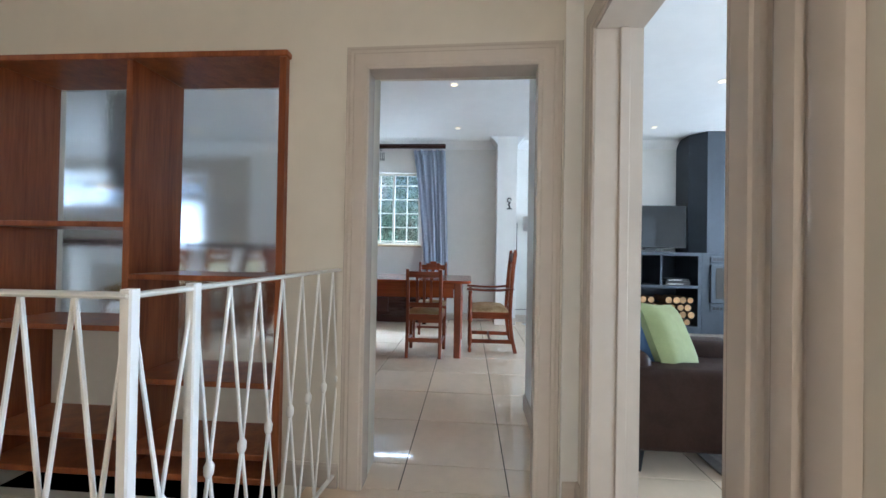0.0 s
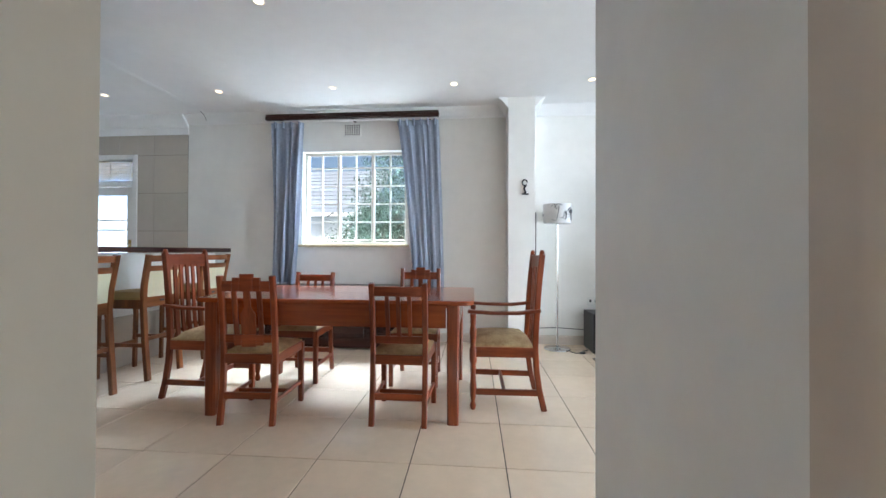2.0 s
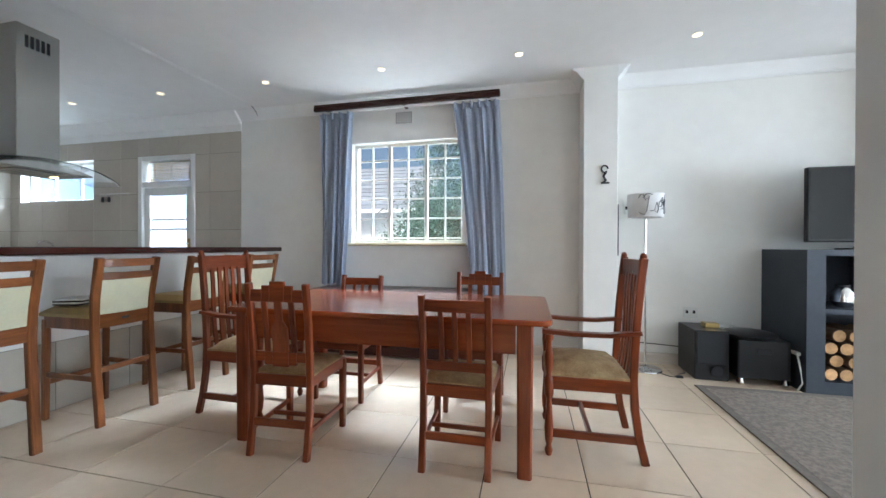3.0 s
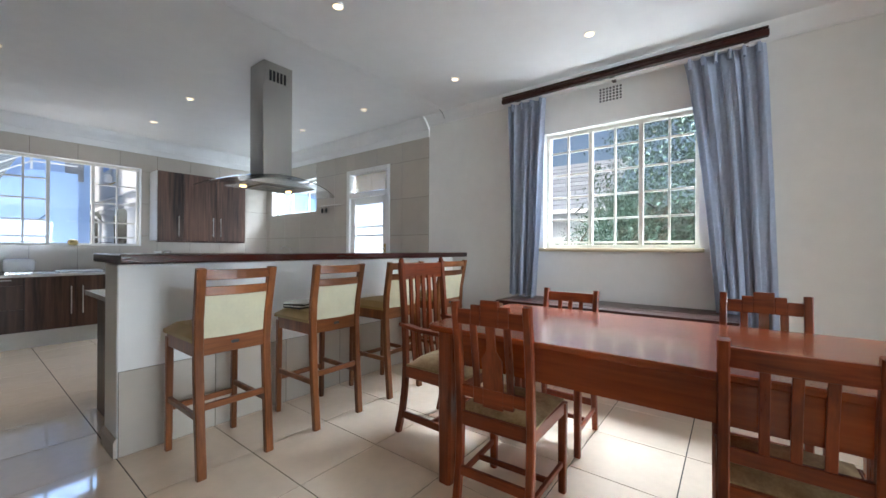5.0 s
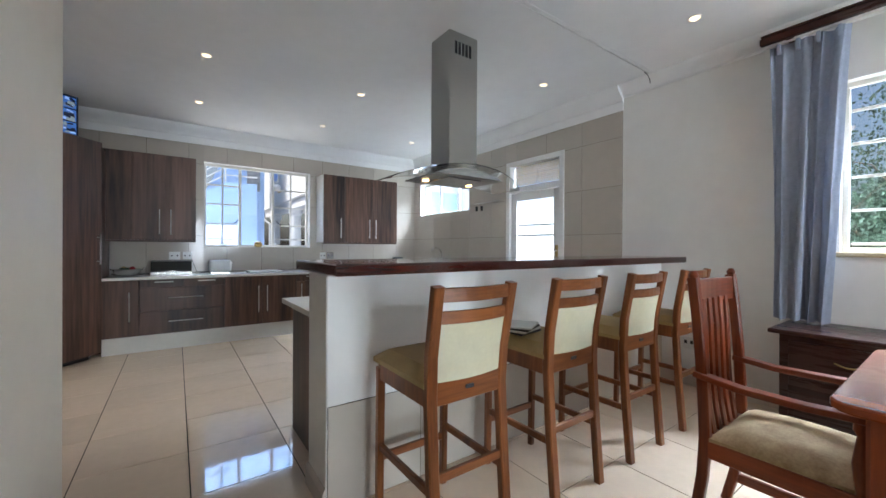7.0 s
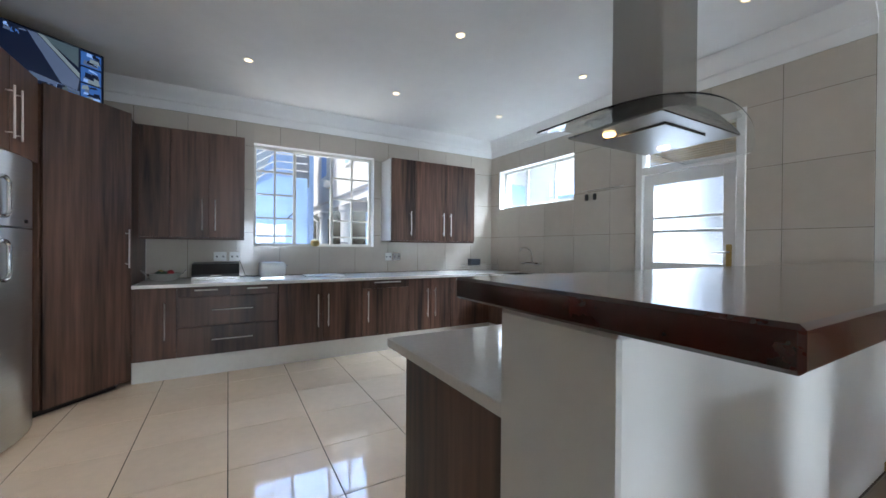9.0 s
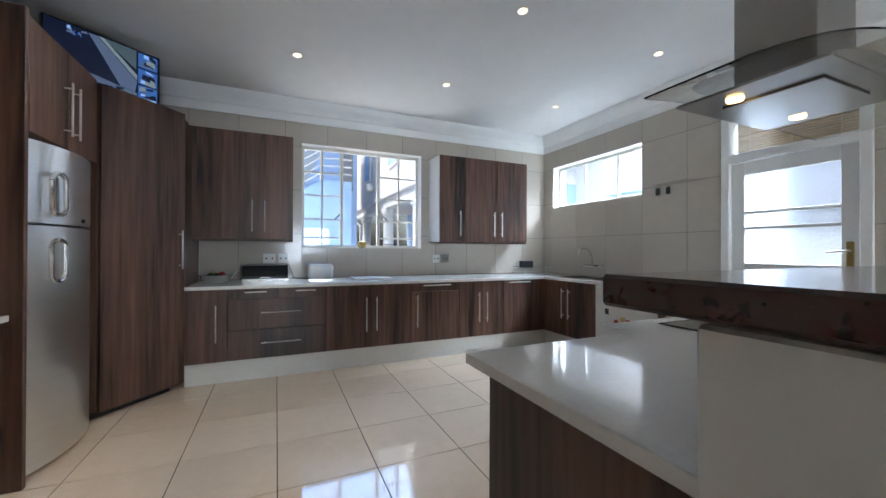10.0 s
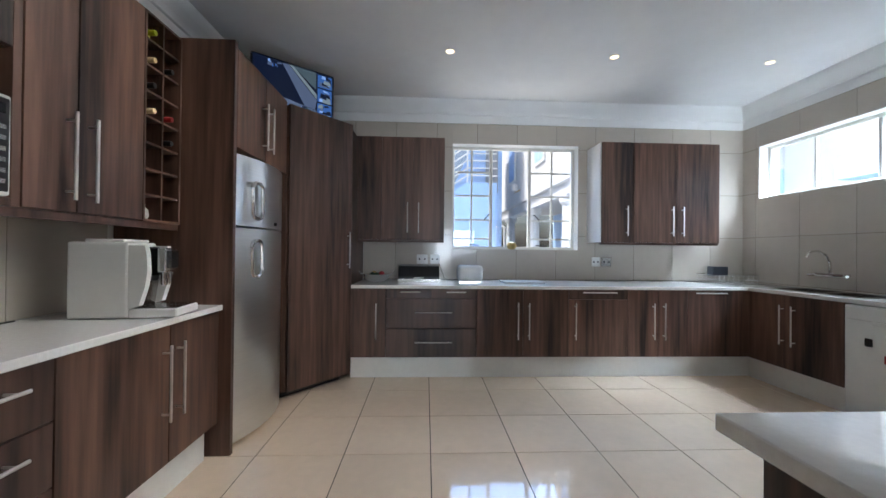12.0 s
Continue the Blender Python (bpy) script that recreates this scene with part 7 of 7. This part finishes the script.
# ---- hall: stair railing ----
rl = thing("stair_railing", (-0.8, 1.25, 0), "white painted iron stair railing with zigzag rods", "railing")
A0, A1, A2 = Vector((-0.70, 1.87, 0)), Vector((-0.82, 0.79, 0)), Vector((-3.40, 0.76, 0))
RZ = 1.045
part("handrail", sweep(bm_new(), [A0 + Vector((0, 0, RZ)), A1 + Vector((0, 0, RZ - 0.015)), A2 + Vector((0, 0, RZ - 0.015))], 0.045, 0.016, round_n=10), WHITE, rl, smooth=True)
part("bottom_rail", sweep(bm_new(), [A0 + Vector((0, 0, 0.06)), A1 + Vector((0, 0, 0.06)), A2 + Vector((0, 0, 0.06))], 0.02, 0.012), WHITE, rl)
for p, q in ((A1, 0.028), (A1.lerp(A0, 0.155), 0.028), (A0 + Vector((0.0, -0.012, 0)), 0.016)):
    part("post", sweep(bm_new(), [p + Vector((0, 0, 0.0)), p + Vector((0, 0, RZ))], q, q, up=(0, 1, 0)), WHITE, rl)
Q2 = A1.lerp(A0, 0.155)
for P_, Q_, nn in ((Q2, A0, 7), (A1, Q2, 1), (A1, A2, 20)):
    d_ = (Q_ - P_) / nn
    for k in range(nn):
        a_, b_ = P_ + d_ * k, P_ + d_ * (k + 1)
        mid_ = (a_ + b_) / 2 + Vector((0, 0, 0.55))
        tp, bt = Vector((0, 0, RZ - 0.012)), Vector((0, 0, 0.06))
        # two rods cross at a collar half way down
        for u_, v_ in ((a_, b_), (b_, a_)):
            part("rod", sweep(bm_new(), [u_ + tp, mid_ + (u_ - v_) * 0.03, mid_ - (u_ - v_) * 0.03 - Vector((0, 0, 0.06)), v_ + bt], 0.011, 0.011, round_n=7), WHITE, rl, smooth=True)
        part("collar", lathe(bm_new(), [(0.006, -0.028), (0.013, -0.014), (0.014, 0.008), (0.006, 0.025)], tuple(mid_ - Vector((0, 0, 0.03))), 10), WHITE, rl, smooth=True)

# ---- downlights ----
def downlight(x, y):
    t = thing("downlight", (x, y, ZC - 0.004), "small recessed ceiling downlight, lit", "downlight", "ceiling downlights")
    ri = bm_new()
    lathe(ri, [(0.046, ZC - 0.001), (0.050, ZC - 0.006), (0.040, ZC - 0.009), (0.034, ZC - 0.004)], (x, y, 0), 20)
    part("ring", ri, WHITE, t, smooth=True)
    part("bulb", lathe(bm_new(), [(0.032, ZC - 0.0095), (0.033, ZC - 0.0092)], (x, y, 0), 16), LAMPON, t)
    return t


first = downlight(-7.18, 2.70)
for x in (-7.18, -5.82, -4.43, -3.00, -1.64, -0.27, 1.21, 2.59):
    for y in (2.70, 4.19, 5.66):
        if (x, y) == (-7.18, 2.70) or (y == 2.70 and x > -5.0) or (x, y) == (-4.43, 4.19):
            continue
        copy_thing(first, pose(x, y, ZC - 0.004))
for x, y in ((4.2, 5.2), (4.2, 3.6)):
    copy_thing(first, pose(x, y, ZC - 0.004))

# ---- floor tiles and wall tiles ----
fs = bm_new()
bx(fs, -8.5, 0.61, 2.15, YN + 0.2, -0.15, -0.004)
bx(fs, -8.5, -3.5, 0.5, 2.15, -0.15, -0.004)
bx(fs, -0.65, 0.43, 1.68, 2.15, -0.15, -0.004)
bx(fs, 0.43, 0.61, 0.765, 1.59, -0.15, -0.004)
bx(fs, 0.61, 8.1, -1.2, YN + 0.2, -0.15, -0.004)
floor = structure("floor", fs, GROUT, "glossy cream tiled floor with dark joints", "floor")
GX, GY, gap = 0.13, 3.07, 0.0028
tile_mesh = mesh_of("floor_tile", bx(bm_new(), -T / 2 + gap, T / 2 - gap, -T / 2 + gap, T / 2 - gap, -0.012, 0.0, 0.0008), FTILE)
rest = bm_new()
for i in range(-17, 16):
    for j in range(-9, 8):
        cx, cy = GX + T * (i + 0.5), GY + T * (j + 0.5)
        x0, x1, y0, y1 = cx - T / 2 + gap, cx + T / 2 - gap, cy - T / 2 + gap, cy + T / 2 - gap
        if not (-7.9 < cx < 8.0 and -1.2 < cy < YN + 0.2):
            continue
        inside_k = x1 < -3.68 and y0 > 0.6
        inside_d = y0 > 2.15 and x1 < 0.352 or (x0 > 0.62 and y0 > -1.0) or y0 > 2.83
        if (inside_k or inside_d) and x1 < 1.9:
            ob = new("floor_tile", tile_mesh)
            ob.location = (cx, cy, 0)
            ob.parent = floor
        else:
            regions = [(-8.0, -3.66, 0.655, YN), (-3.66, 0.352, 2.152, YN), (-0.632, 0.352, 1.802, 2.152), (0.43, 0.612, 0.784, 1.574), (0.612, 8.0, -1.0, YN), (0.352, 0.612, 2.822, YN)]
            for a0, a1, b0, b1 in regions:
                u0, u1, v0, v1 = max(x0, a0), min(x1, a1), max(y0, b0), min(y1, b1)
                if u1 - u0 > 0.01 and v1 - v0 > 0.01:
                    bx(rest, u0, u1, v0, v1, -0.012, 0.0)
ob = new("floor_tile_cut", mesh_of("floor_tile_cut", rest, FTILE))
ob.parent = floor
ob["kind"] = "stuff"


def tile_wall(parent_name, axis, face, sgn, a0, a1, z0, z1, pitch, za, holes, off=0.0):
    """Glazed tiles on a wall, cut round its openings, on a bed of grout."""
    bed = bm_new()
    for r in cut_rects((a0, a1, z0, z1), holes):
        if axis == "y":
            bx(bed, face + sgn * 0.0005, face + sgn * 0.005, r[0], r[1], r[2], r[3])
        else:
            bx(bed, r[0], r[1], face + sgn * 0.0005, face + sgn * 0.005, r[2], r[3])
    par = structure(parent_name, bed, WGROUT, "large glossy beige wall tiles", "tiled wall")
    a = a0 + off
    while a < a1:
        z = za
        while z < z1:
            cell = (max(a, a0) + 0.002, min(a + pitch, a1) - 0.002, max(z, z0) + 0.002, min(z + 0.525, z1) - 0.002)
            if cell[1] - cell[0] > 0.02 and cell[3] - cell[2] > 0.02:
                for r in cut_rects(cell, holes):
                    bm = bx(bm_new(), face + sgn * 0.002, face + sgn * 0.008, r[0], r[1], r[2], r[3], 0.001) if axis == "y" else bx(bm_new(), r[0], r[1], face + sgn * 0.002, face + sgn * 0.008, r[2], r[3], 0.001)
                    o = new("wall_tile", mesh_of("wall_tile", bm, WTILE))
                    o.parent = par
            z += 0.525
        a += pitch
    return par


tile_wall("wall_tiles_west", "y", XW, 1, 0.66, YN, 0.906, 2.77, 0.482, 0.91, [K_WIN, (0.6, 1.77, 0.8, 2.45)], 0.036)
tile_wall("wall_tiles_north", "x", YN, -1, XW + 0.008, -3.975, 0.20, 2.77, 0.525, 0.39, [H_WIN, K_DOOR], -0.345)
tile_wall("wall_tiles_bar", "y", -3.57, 1, 3.075, YN, 0.0, 0.505, 0.525, 0.0, [])
tile_wall("wall_tiles_south", "x", 0.65, 1, -6.13, -3.66, 0.906, 1.38, 0.525, 0.90, [])
